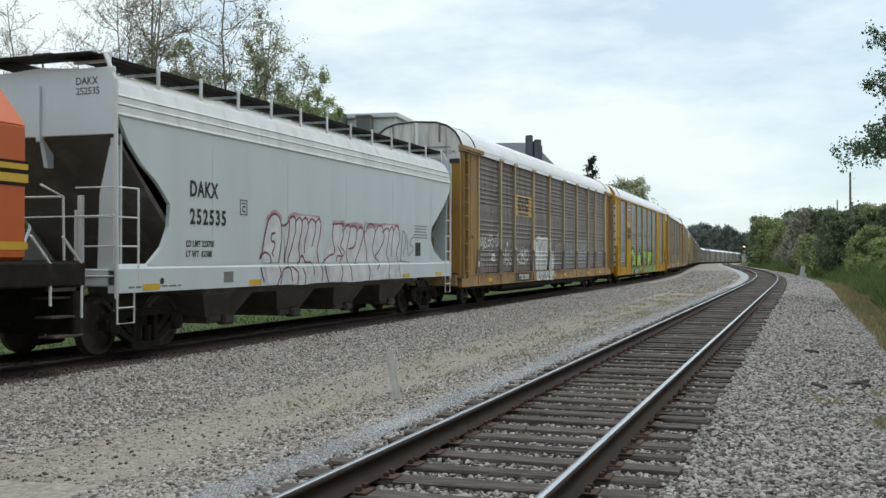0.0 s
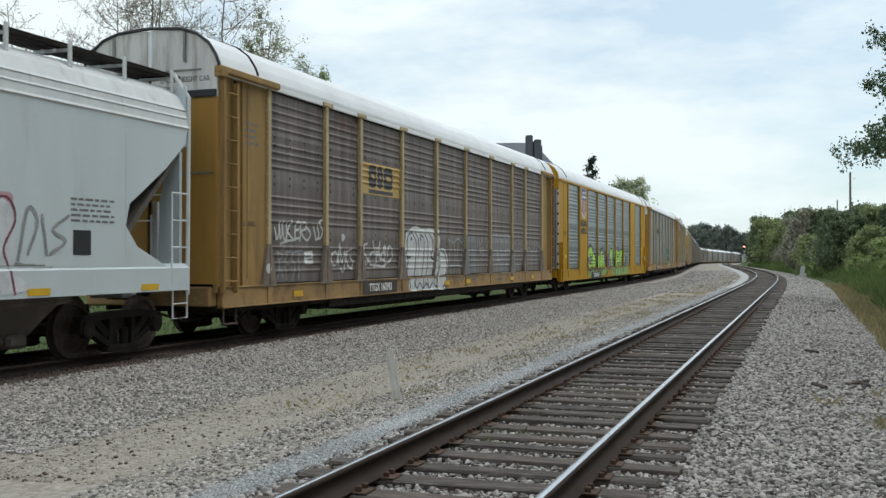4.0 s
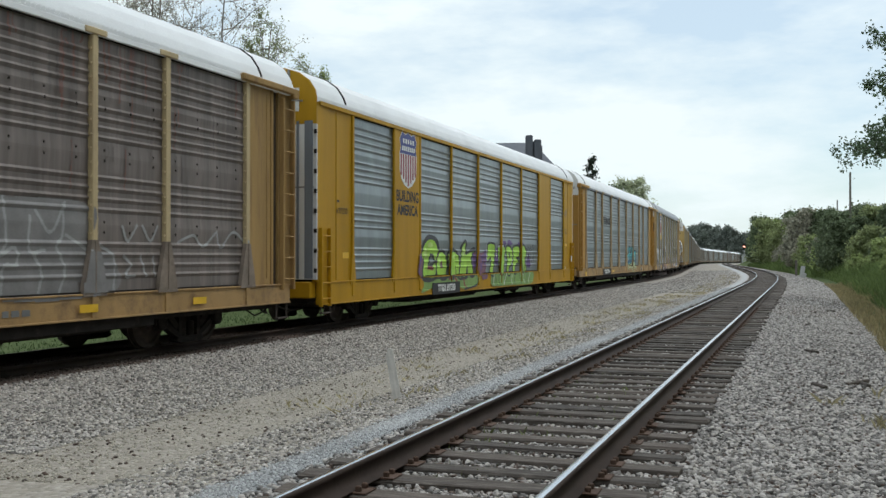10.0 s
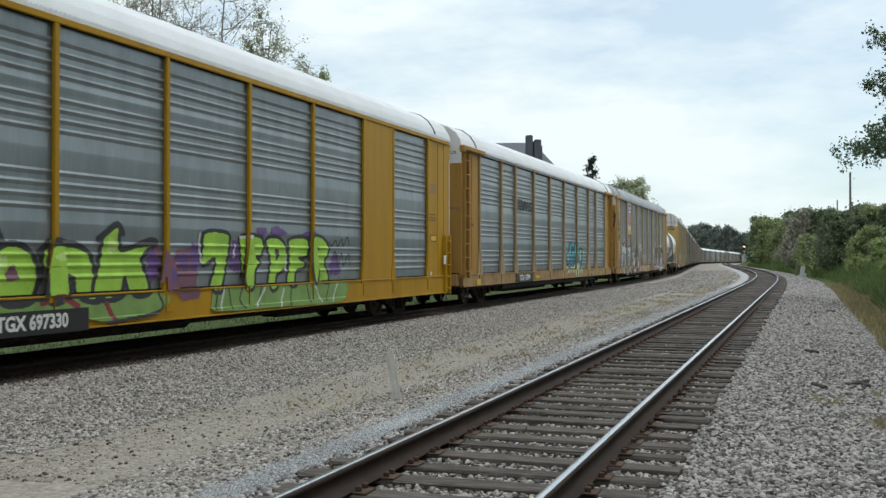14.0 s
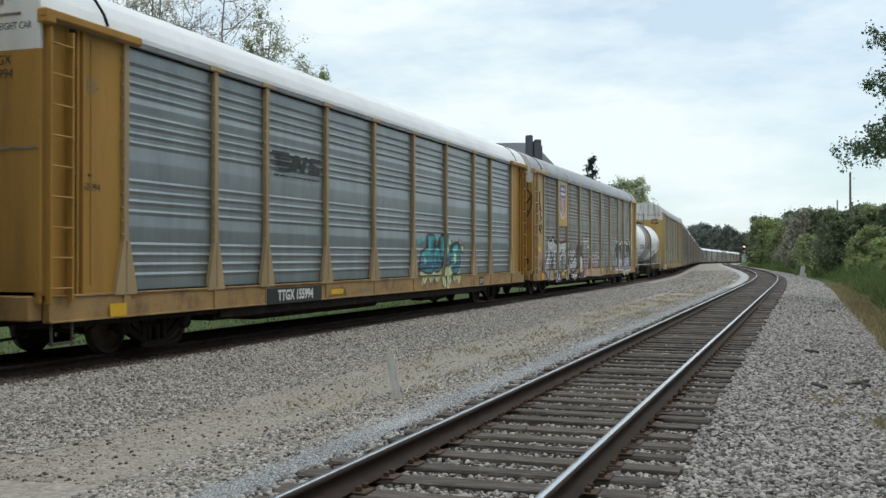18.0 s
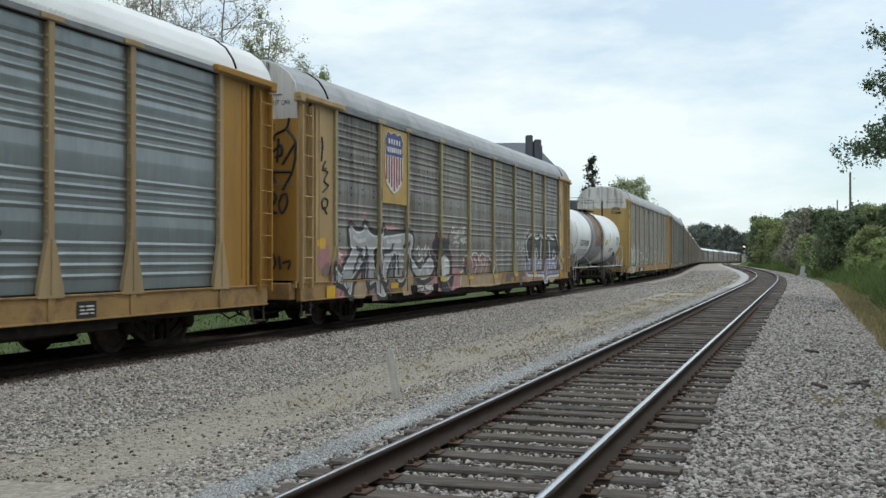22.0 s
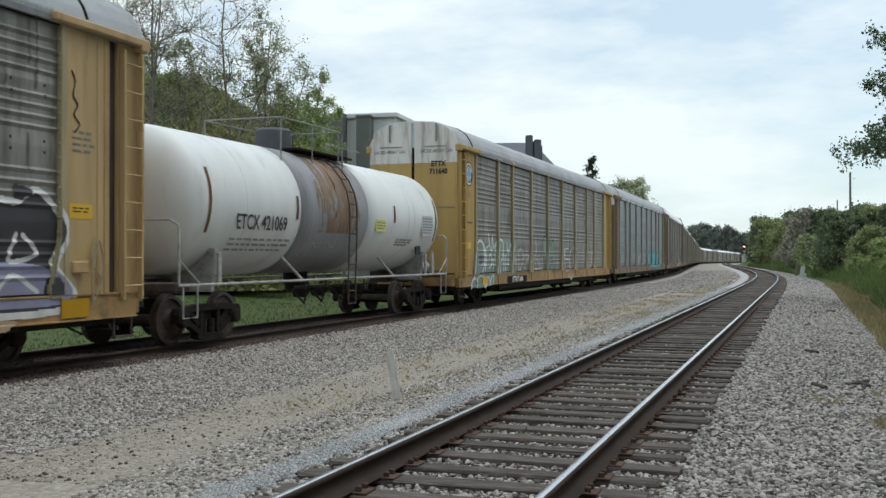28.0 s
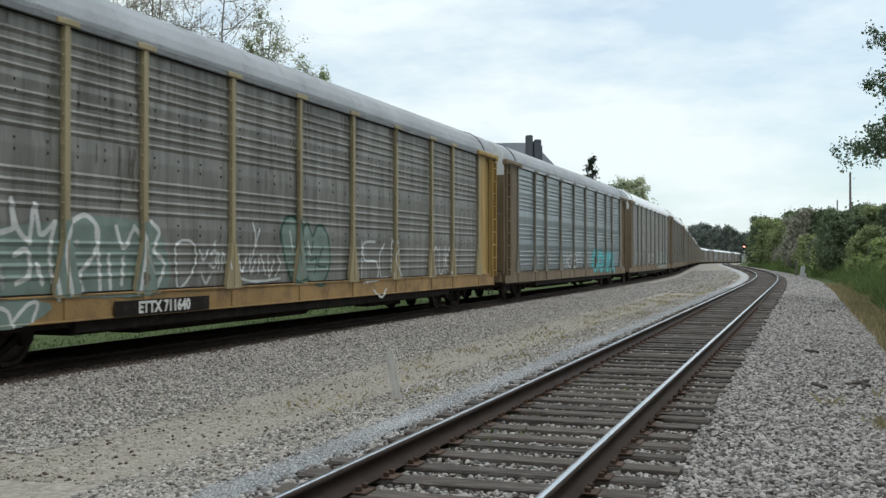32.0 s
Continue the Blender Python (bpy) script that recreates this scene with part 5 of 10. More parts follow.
M["logo_sky"] = material("sky blue sign paint", (0.16, 0.36, 0.62), 0.45, vary=0.15, scale=2, bump=0)


def plate_box(parent, name, mat, y0, z0, y1, z1, x, label="", thick=0.004):
    s = Solid()
    s.box((x, (y0 + y1) / 2, (z0 + z1) / 2), (thick, abs(y1 - y0), abs(z1 - z0)))
    return part(name, s, mat, parent, label)


def bars(parent, y0, z0, y1, z1, rows, mat, x, seed=0):
    """Lines of small writing, too small to read, as plain bars."""
    g = random.Random(seed)
    s = Solid()
    h = (z1 - z0) / rows
    for i in range(rows):
        y = y0
        while y < y1 - 0.06:
            w = g.uniform(0.08, 0.22)
            w = min(w, y1 - y)
            s.box((x, y + w / 2, z1 - h * (i + 0.5)), (0.004, w, h * 0.42))
            y += w + 0.05
    return tagged(part("small_print", s, mat, parent), kind="stuff")


def shield(parent, yc, z0, z1, w, x):
    """Shield sign: dark blue head with plain pale bars, red and white stripes below."""
    h = z1 - z0

    def outline(g):
        right = [(0.0, -0.02), (0.22, 0.03), (0.40, 0.14), (0.49, 0.30), (0.50, 0.60), (0.44, 0.72), (0.50, 0.86), (0.36, 1.0), (0.18, 0.955), (0.0, 1.0)]
        pts = [(yc + a * (w + g), z0 - g / 2 + b * (h + g)) for a, b in right] + [(yc - a * (w + g), z0 - g / 2 + b * (h + g)) for a, b in right[-2:0:-1]]
        return pts
    sg = Solid()
    sg.prism(outline(0.04), "x", x, x + 0.006)
    sign = part("shield_sign", sg, M["ink_white"], parent, "red, white and blue shield-shaped sign")
    full = outline(0.0)
    cut = z0 + 0.60 * h
    s = Solid()
    s.prism([p for p in full if p[1] >= cut - 1e-6], "x", x + 0.006, x + 0.010)
    part("shield_head", s, M["logo_blue"], sign)
    for i in range(7):
        yy = yc + (i - 3) * w / 7.0
        drop = 0.34 * abs(i - 3) / 3
        s = Solid()
        s.box((x + 0.008, yy, (z0 + h * drop * 0.55 + cut) / 2), (0.004, w / 12.5, cut - z0 - h * drop * 0.55 - 0.02))
        part("shield_stripe", s, M["logo_red"], sign)
    for i, zz in enumerate((0.84, 0.70)):
        for k in range(5 if i == 0 else 7):
            n = 5 if i == 0 else 7
            s = Solid()
            s.box((x + 0.012, yc + (k - (n - 1) / 2) * w * (0.145 if n == 5 else 0.115), z0 + zz * h), (0.004, w * 0.08, h * 0.085))
            part("shield_bar", s, M["ink_white"], sign)


def runs(parent, seed, mats, count):
    """Thin streaks of rust and grime that run down the sheets from eaves and bolts."""
    g = random.Random(seed)
    c = Canvas(-11.3, 2.2, 11.3, 4.80, seed)
    spots = [g.uniform(-11.2, 11.2) for _ in range(16)]
    for _ in range(count):
        y = g.choice(spots) + g.gauss(0, 0.22) if g.random() < 0.6 else g.uniform(-11.2, 11.2)
        top = 4.78 if g.random() < 0.7 else g.choice((4.02, 3.16))
        z = top - abs(g.gauss(0, 0.45)) - 0.12
        c.stroke([(y, top), (y + g.gauss(0, 0.01), (top + z) / 2), (y + g.gauss(0, 0.02), z)], g.uniform(0.018, 0.05), g.choice(mats))
    c.thin(0.22, seed)
    c.lay(parent, carrier_depth, "", "rust_staining", "stuff")


def mark_cars(cars):
    # brown carrier: sign panel, plate, white and faint graffiti
    a = cars["a"]
    c = Canvas(-6.85, 2.85, -4.1, 3.85, 3)
    c.poly([(-6.74, 3.00), (-4.22, 3.00), (-4.22, 3.78), (-6.74, 3.78)], "sign_yellow")
    for y0, y1 in ((-6.28, -5.80), (-5.74, -5.38), (-5.32, -4.72)):
        c.shape([(y0, 3.28), (y0 + 0.1, 3.19), (y1 - 0.1, 3.19), (y1, 3.28), (y1, 3.64), (y1 - 0.1, 3.73), (y0 + 0.1, 3.73), (y0, 3.64)], "spray_dark")
        c.poly([(y0 + 0.19, 3.40), (y1 - 0.12, 3.40), (y1 - 0.12, 3.52), (y0 + 0.19, 3.52)], "sign_yellow")
    c.poly([(-6.28, 3.03), (-4.70, 3.03), (-4.70, 3.13), (-6.28, 3.13)], "spray_dark")
    c.lay(a, carrier_depth, "plain dark blocks on a yellow sign painted over the ribs", "painted_sign")
    plate_box(a, "number_plate", M["brown_steel"], -6.80, 0.54, -4.60, 0.85, 1.512, thick=0.01)
    lettering("car_number", "TTGX 160393", 0.26, M["ink_white"], a, (1.520, -5.70, 0.69), squeeze=0.95, bold=0.010)
    lettering("height_note", "EXCESS HEIGHT CAR", 0.145, M["ink"], a, (0.78, -END_Y - 0.006, 4.74), "y", 0.78)
    lettering("height_note", "EXCESS HEIGHT CAR", 0.145, M["ink"], a, (-0.78, -END_Y - 0.006, 4.74), "y", 0.78)
    c = Canvas(-11.35, 0.40, 11.9, 2.45, 4)
    c.stroke([(-11.09, 2.03), (-11.0, 1.81), (-10.91, 1.95), (-10.89, 2.16)], 0.055, "spray_white")
    c.stroke([(-10.89, 2.16), (-10.86, 1.83), (-10.76, 1.98), (-10.75, 2.16)], 0.055, "spray_white")
    c.stroke([(-10.75, 2.13), (-10.71, 1.85), (-10.6, 1.84), (-10.57, 2.14)], 0.055, "spray_white")
    c.stroke([(-10.57, 2.14), (-10.57, 1.81)], 0.055, "spray_white")
    c.stroke([(-10.33, 2.2), (-10.53, 1.98), (-10.29, 1.82)], 0.055, "spray_white")
    c.stroke([(-9.93, 2.18), (-10.15, 2.15), (-10.2, 1.85), (-9.99, 1.86)], 0.055, "spray_white")
    c.stroke([(-10.18, 2.01), (-10.02, 2.03)], 0.055, "spray_white")
    c.stroke([(-9.94, 2.14), (-9.97, 1.8)], 0.055, "spray_white")
    c.stroke([(-9.96, 2.13), (-9.74, 2.19), (-9.68, 2.06), (-9.93, 1.98), (-9.68, 1.81), (-9.53, 1.86), (-9.49, 1.98), (-9.64, 2.08)], 0.055, "spray_white")
    c.stroke([(-10.82, 1.72), (-10.51, 1.78), (-10.18, 1.81)], 0.055, "spray_white")
    c.stroke([(-9.31, 2.11), (-9.21, 1.83), (-9.07, 1.94), (-9.14, 2.15)], 0.055, "spray_white")
    c.stroke([(-8.86, 2.29), (-9.05, 2.19), (-8.87, 2.06), (-8.96, 1.89), (-9.12, 1.84)], 0.055, "spray_white")
    c.stroke([(-8.2, 1.56), (-8.4, 1.49), (-8.39, 1.3), (-8.19, 1.26), (-8.07, 1.4), (-8.17, 1.56)], 0.055, "spray_white")
    c.stroke([(-7.95, 1.76), (-8.02, 1.47), (-8.04, 1.26)], 0.055, "spray_white")
    c.stroke([(-7.92, 1.65), (-7.87, 1.32), (-7.67, 1.58)], 0.055, "spray_white")
    c.stroke([(-7.67, 1.58), (-7.67, 1.3), (-7.79, 1.1), (-7.94, 1.18)], 0.055, "spray_white")
    c.stroke([(-7.31, 1.63), (-7.58, 1.55), (-7.55, 1.29), (-7.31, 1.17), (-7.24, 1.33), (-7.42, 1.46)], 0.055, "spray_white")
    c.blob(-7.79, 1.9, 0.10, 0.09, "spray_white")
    c.stroke([(-10.97, 1.56), (-10.9, 1.26), (-10.95, 0.99)], 0.05, "spray_pale")
    c.stroke([(-10.96, 1.55), (-10.77, 1.47), (-10.9, 1.32), (-10.73, 1.02)], 0.05, "spray_pale")
    c.stroke([(-10.56, 1.56), (-10.62, 1.29), (-10.56, 0.98)], 0.05, "spray_pale")
    c.stroke([(-10.6, 1.54), (-10.39, 1.56)], 0.05, "spray_pale")
    c.stroke([(-10.6, 1.29), (-10.45, 1.3)], 0.05, "spray_pale")
    c.stroke([(-10.27, 1.56), (-10.35, 1.41), (-10.19, 1.25), (-10.29, 0.97)], 0.05, "spray_pale")
    c.stroke([(-10.2, 1.55), (-9.89, 1.58)], 0.05, "spray_pale")
    c.stroke([(-10.03, 1.56), (-10.01, 0.97)], 0.05, "spray_pale")
    c.poly([(-9.77, 1.55), (-9.36, 1.58), (-9.34, 1.3), (-9.76, 1.28)], "spray_white")
    c.stroke([(-9.71, 1.46), (-9.49, 1.47)], 0.03, "spray_slate")
    c.stroke([(-9.58, 1.38), (-9.38, 1.39)], 0.03, "spray_slate")
    c.stroke([(-6.38, 1.77), (-6.55, 1.72), (-6.57, 1.55), (-6.41, 1.44), (-6.32, 1.36), (-6.43, 1.27), (-6.63, 1.33)], 0.06, "spray_white")
    c.stroke([(-6.0, 1.84), (-5.94, 1.66), (-5.85, 1.5), (-5.8, 1.37), (-5.85, 1.28), (-6.11, 1.25), (-6.25, 1.34), (-6.2, 1.5), (-5.97, 1.57), (-5.82, 1.5)], 0.06, "spray_white")
    c.stroke([(-5.81, 1.67), (-5.75, 1.44), (-5.68, 1.67)], 0.06, "spray_white")
    c.stroke([(-5.68, 1.67), (-5.63, 1.44), (-5.56, 1.83)], 0.06, "spray_white")
    c.stroke([(-5.56, 1.83), (-5.58, 1.54), (-5.52, 1.36)], 0.06, "spray_white")
    c.stroke([(-5.34, 1.61), (-5.51, 1.45), (-5.29, 1.35)], 0.06, "spray_white")
    c.stroke([(-5.2, 1.72), (-5.32, 1.67), (-5.3, 1.53), (-5.2, 1.57), (-5.18, 1.69)], 0.06, "spray_white")
    c.stroke([(-5.25, 1.67), (-5.24, 1.2)], 0.06, "spray_white")
    c.stroke([(-5.07, 1.44), (-5.04, 1.64), (-4.91, 1.73), (-4.76, 1.62), (-4.75, 1.44), (-4.91, 1.34), (-5.11, 1.29), (-5.23, 1.22)], 0.06, "spray_white")
    c.stroke([(-5.95, 1.21), (-5.71, 1.23), (-5.46, 1.2), (-5.23, 1.22)], 0.06, "spray_white")
    c.shape([(-3.77, 1.87), (-3.69, 2.08), (-3.37, 2.19), (-3.01, 2.28), (-2.52, 2.21), (-1.86, 2.24), (-1.3, 2.19), (-1.01, 1.93), (-1.07, 1.66), (-0.63, 1.65), (-0.32, 1.36), (-0.48, 0.85), (-0.86, 0.52), (-1.44, 0.54), (-1.99, 0.53), (-2.76, 0.57), (-3.59, 0.57), (-3.65, 1.07), (-3.77, 1.47)], "spray_white")
    c.ring([(-3.77, 1.87), (-3.69, 2.08), (-3.37, 2.19), (-3.01, 2.28), (-2.52, 2.21), (-1.86, 2.24), (-1.3, 2.19), (-1.01, 1.93), (-1.07, 1.66), (-0.63, 1.65), (-0.32, 1.36), (-0.48, 0.85), (-0.86, 0.52), (-1.44, 0.54), (-1.99, 0.53), (-2.76, 0.57), (-3.59, 0.57), (-3.65, 1.07), (-3.77, 1.47)], 0.07, "spray_bright")
    c.stroke([(-3.69, 1.87), (-3.62, 1.67), (-3.71, 1.54), (-3.6, 1.37), (-3.64, 1.07), (-3.57, 0.61)], 0.06, "spray_slate")
    c.stroke([(-3.66, 1.87), (-3.58, 2.01), (-3.31, 2.12), (-3.07, 1.95), (-2.95, 1.75), (-3.01, 1.4), (-3.07, 1.06), (-3.22, 0.62)], 0.06, "spray_slate")
    c.stroke([(-3.01, 2.11), (-2.83, 1.96), (-2.74, 1.68), (-2.79, 1.4)], 0.06, "spray_slate")
    c.stroke([(-2.64, 2.07), (-2.39, 1.99), (-2.32, 1.69), (-2.39, 1.33), (-2.49, 0.98), (-2.56, 0.59)], 0.06, "spray_slate")
    c.stroke([(-2.26, 2.08), (-2.06, 1.91), (-1.99, 1.62), (-2.06, 1.19), (-2.18, 0.83), (-2.12, 0.6)], 0.06, "spray_slate")
    c.stroke([(-1.86, 2.09), (-1.64, 1.92), (-1.58, 1.7), (-1.78, 1.47), (-1.47, 1.34)], 0.06, "spray_slate")
    c.stroke([(-1.51, 2.11), (-1.23, 2.08), (-1.07, 1.85), (-1.15, 1.63), (-1.55, 1.47)], 0.06, "spray_slate")
    c.stroke([(-1.27, 1.54), (-0.86, 1.65), (-0.48, 1.48), (-0.4, 1.16), (-0.55, 0.78), (-0.93, 0.52)], 0.06, "spray_slate")
    c.stroke([(-1.3, 1.54), (-1.24, 1.25), (-1.37, 1.03), (-1.64, 0.81), (-1.64, 0.65), (-1.41, 0.57)], 0.06, "spray_slate")
    c.stroke([(-3.25, 0.74), (-3.03, 0.58), (-2.83, 0.72), (-2.58, 0.56), (-2.32, 0.7), (-2.06, 0.56), (-1.79, 0.71)], 0.06, "spray_slate")
    c.blob(-3.35, 1.95, 0.07, 0.06, "spray_slate")
    c.blob(-2.64, 1.96, 0.06, 0.06, "spray_slate")
    c.blob(-3.54, 1.44, 0.21, 0.03, "spray_slate")
    c.stroke([(-0.21, 1.99), (-0.05, 1.72), (-0.11, 1.32), (0.12, 0.84)], 0.05, "spray_ash")
    c.stroke([(0.24, 1.96), (0.41, 1.56), (0.31, 0.91)], 0.05, "spray_ash")
    c.stroke([(-0.16, 1.95), (0.24, 1.88), (0.67, 2.01), (1.02, 1.89)], 0.05, "spray_ash")
    c.stroke([(0.72, 1.89), (0.62, 1.4), (0.9, 0.9)], 0.05, "spray_ash")
    c.stroke([(1.14, 1.98), (1.07, 1.48), (1.25, 0.89)], 0.05, "spray_ash")
    c.stroke([(-0.11, 1.16), (0.41, 1.19), (1.11, 1.13)], 0.05, "spray_ash")
    c.stroke([(1.75, 2.0), (1.62, 1.48), (1.85, 0.92)], 0.05, "spray_ash")
    c.stroke([(1.66, 1.91), (2.23, 2.01), (2.76, 1.91)], 0.05, "spray_ash")
    c.stroke([(2.27, 1.92), (2.16, 1.3), (2.4, 0.77)], 0.05, "spray_ash")
    c.stroke([(2.76, 1.91), (2.64, 1.39), (2.76, 0.85)], 0.05, "spray_ash")
    c.stroke([(2.95, 1.93), (3.09, 1.57), (3.44, 1.76), (3.52, 1.48)], 0.05, "spray_ash")
    c.stroke([(-0.05, 0.92), (0.25, 0.75), (0.55, 0.89), (0.9, 0.71), (1.15, 0.86)], 0.06, "spray_rust_dark")
    c.stroke([(1.85, 0.86), (2.16, 0.69), (2.54, 0.86)], 0.06, "spray_rust_dark")
    c.shape([(4.39, 2.18), (5.2, 2.27), (6.78, 2.23), (6.76, 1.58), (7.33, 1.47), (7.36, 0.9), (4.43, 0.95)], "spray_haze")
    c.shape([(1.18, 2.06), (1.97, 2.11), (2.54, 2.1), (2.7, 1.7), (2.61, 0.93), (1.18, 0.94)], "spray_haze")
    c.stroke([(4.39, 2.18), (4.39, 1.66), (4.6, 1.47), (4.68, 0.96)], 0.05, "spray_ash")
    c.stroke([(4.78, 2.05), (4.89, 1.54)], 0.05, "spray_ash")
    c.stroke([(5.03, 2.26), (5.09, 1.67), (4.98, 1.46)], 0.05, "spray_ash")
    c.stroke([(4.98, 1.46), (5.26, 1.57), (5.29, 1.34), (5.04, 1.31), (5.0, 0.95)], 0.05, "spray_ash")
    c.stroke([(5.54, 2.01), (5.54, 1.54), (5.85, 1.54)], 0.05, "spray_ash")
    c.stroke([(5.54, 1.53), (5.68, 1.4), (5.78, 1.2), (5.72, 0.93)], 0.05, "spray_ash")
    c.stroke([(5.66, 2.1), (5.96, 1.8), (6.27, 2.24)], 0.05, "spray_ash")
    c.stroke([(6.24, 2.21), (6.21, 1.75), (6.09, 1.6), (6.27, 1.26), (6.15, 0.92)], 0.05, "spray_ash")
    c.stroke([(6.29, 1.77), (6.76, 1.55)], 0.05, "spray_ash")
    c.stroke([(7.03, 1.63), (7.4, 1.43), (7.4, 0.91)], 0.05, "spray_ash")
    c.stroke([(7.61, 1.92), (7.76, 1.7), (7.98, 1.95)], 0.05, "spray_ash")
    c.stroke([(8.13, 1.95), (8.36, 1.71), (8.54, 1.95)], 0.05, "spray_ash")
    c.stroke([(7.64, 1.46), (7.83, 1.32), (7.69, 1.14), (7.93, 1.14)], 0.05, "spray_ash")
    c.stroke([(8.08, 1.46), (8.24, 1.13)], 0.05, "spray_ash")
    c.stroke([(8.43, 1.44), (8.48, 1.13)], 0.05, "spray_ash")
    c.stroke([(9.16, 1.7), (9.63, 1.82), (9.93, 1.63), (10.38, 1.9)], 0.05, "spray_ash")
    c.stroke([(10.38, 1.89), (10.53, 1.61), (10.95, 1.91), (11.39, 1.73)], 0.05, "spray_ash")
    c.stroke([(2.9, 1.99), (3.03, 1.82), (3.25, 2.06)], 0.05, "spray_ash")
    c.stroke([(2.98, 1.64), (3.2, 1.76), (3.4, 1.65), (3.25, 1.4)], 0.05, "spray_ash")
    c.stroke([(3.66, 2.11), (3.77, 1.78), (3.99, 2.03)], 0.05, "spray_ash")
    c.stroke([(1.97, 2.07), (2.01, 1.63), (1.94, 0.95)], 0.07, "spray_slate")
    c.stroke([(2.54, 2.09), (2.7, 1.7), (2.61, 1.4), (2.69, 0.93)], 0.07, "spray_slate")
    c.thin(0.06)
    c.lay(a, carrier_depth, "white spray-paint graffiti")
    for y in (-10.4, -0.75, 1.3, 6.5, 9.5):
        plate_box(a, "reflector", M["reflector"], y, 0.62, y + 0.42, 0.74, 1.512)
    bars(a, 4.97, 0.57, 5.50, 0.78, 1, M["ink_grey"], 1.480, 73)
    lettering("car_number", "G-3885", 0.14, M["ink"], a, (1.449, -12.13, 2.09), gap=1.15)
    bars(a, -12.3, 3.6, -11.8, 4.1, 4, M["ink_grey"], 1.449, 52)
    spot = Solid()
    spot.disc((1.510, -11.47, 1.22), "x", [(0, 0.10), (0.004, 0.10)], 16)
    part("round_label", spot, M["ink_white"], a)

    s = Solid()
    s.tube([(x * 1.01, -END_Y - 0.01, 3.6 + (z - 3.6) * 1.012) for x, z in ROOF], 0.032, 5)
    part("end_edge", s, M["ink"], a, "black edge round the roof end")
    for k in (-1, 1):
        plate = Solid()
        plate.box((k * 0.75, -END_Y - 0.02, 4.47), (1.42, 0.04, 0.13), 0.01)
        part("door_rail", plate, M["ink"], a)
    runs(a, 41, ("rust_red", "rust_red", "spray_rust_dark", "spray_rust_dark"), 150)
    runs(cars["d"], 42, ("spray_rust_dark", "grime_dark", "spray_rust_dark"), 190)
    runs(cars["e"], 43, ("spray_rust_dark", "grime_dark"), 110)

    # yellow carrier: shield, words, lime piece
    b = cars["b"]
    shield(b, -7.80, 3.36, 4.80, 1.22, 1.476)
    lettering("slogan", "BUILDING", 0.41, M["ink"], b, (1.480, -7.83, 3.07), squeeze=0.90, bold=0.012)
    lettering("slogan", "AMERICA", 0.39, M["ink"], b, (1.480, -7.83, 2.70), squeeze=0.92, bold=0.012)
    plate_box(b, "number_plate", M["ink"], -5.95, 0.36, -3.45, 0.70, 1.512, thick=0.01)
    lettering("car_number", "TTGX 697330", 0.28, M["ink_white"], b, (1.520, -4.70, 0.53), squeeze=0.95, bold=0.010)
    bars(b, -12.28, 2.68, -12.06, 2.80, 1, M["ink"], 1.463, 71)
    lettering("car_number", "697330", 0.20, M["ink"], b, (1.463, -12.02, 2.52))
    c = Canvas(-8.9, 0.34, 6.6, 2.25, 9)
    c.blob(-6.99, 1.25, 0.20, 0.31, "spray_purple")
    c.blob(-7.55, 1.25, 0.11, 0.08, "spray_purple")
    c.blob(-7.37, 1.01, 0.11, 0.09, "spray_purple")
    c.blob(-7.16, 1.44, 0.09, 0.06, "spray_purple")
    c.blob(-7.73, 1.18, 0.06, 0.05, "spray_purple")
    c.blob(-7.39, 1.36, 0.05, 0.05, "spray_purple")
    c.blob(-6.83, 1.09, 0.20, 0.29, "spray_plum")
    c.blob(-0.87, 1.13, 0.53, 0.45, "spray_plum")
    c.blob(-1.55, 1.33, 0.23, 0.29, "spray_plum")
    c.shape([(-6.62, 0.86), (-1.87, 0.88), (-1.61, 0.55), (-3.0, 0.45), (-3.93, 0.6), (-5.9, 0.54), (-6.86, 0.44), (-6.59, 0.63)], "spray_lime_dark")
    c.letter([(-6.51, 1.67), (-6.23, 1.89), (-5.83, 1.96), (-5.41, 1.82), (-5.19, 1.5), (-5.41, 1.32), (-5.72, 1.53), (-5.98, 1.5), (-6.08, 1.18), (-5.75, 1.17), (-5.47, 1.25), (-5.49, 0.93), (-6.19, 0.82), (-6.72, 0.92), (-6.68, 1.28)], "spray_lime", "spray_dark", 0.1)
    c.stroke([(-6.59, 1.67), (-6.37, 1.89), (-6.05, 2.01), (-5.68, 2.0), (-5.32, 1.88), (-5.09, 1.56)], 0.15, "spray_dark")
    c.letter([(-5.32, 1.39), (-5.0, 1.58), (-4.63, 1.49), (-4.48, 1.18), (-4.63, 0.87), (-5.12, 0.84), (-5.35, 1.07)], "spray_lime", "spray_dark", 0.09)
    c.letter([(-4.32, 1.43), (-4.2, 1.62), (-3.75, 1.59), (-3.38, 1.47), (-3.25, 1.16), (-3.15, 0.83), (-3.57, 0.87), (-3.66, 1.14), (-3.92, 1.19), (-3.92, 0.89), (-4.29, 0.87)], "spray_lime", "spray_dark", 0.09)
    c.letter([(-3.0, 1.69), (-2.66, 1.91), (-2.58, 1.52), (-1.72, 1.69), (-2.08, 1.41), (-1.85, 0.94), (-2.27, 0.87), (-2.48, 1.15), (-2.64, 0.86), (-3.19, 0.87), (-3.08, 1.34)], "spray_lime", "spray_dark", 0.09)
    c.stroke([(-4.43, 1.5), (-4.15, 1.65), (-3.66, 1.63)], 0.11, "spray_dark")
    c.stroke([(-3.12, 1.72), (-2.68, 1.95), (-2.52, 1.82)], 0.11, "spray_dark")
    c.stroke([(-2.09, 1.65), (-1.63, 1.7)], 0.11, "spray_dark")
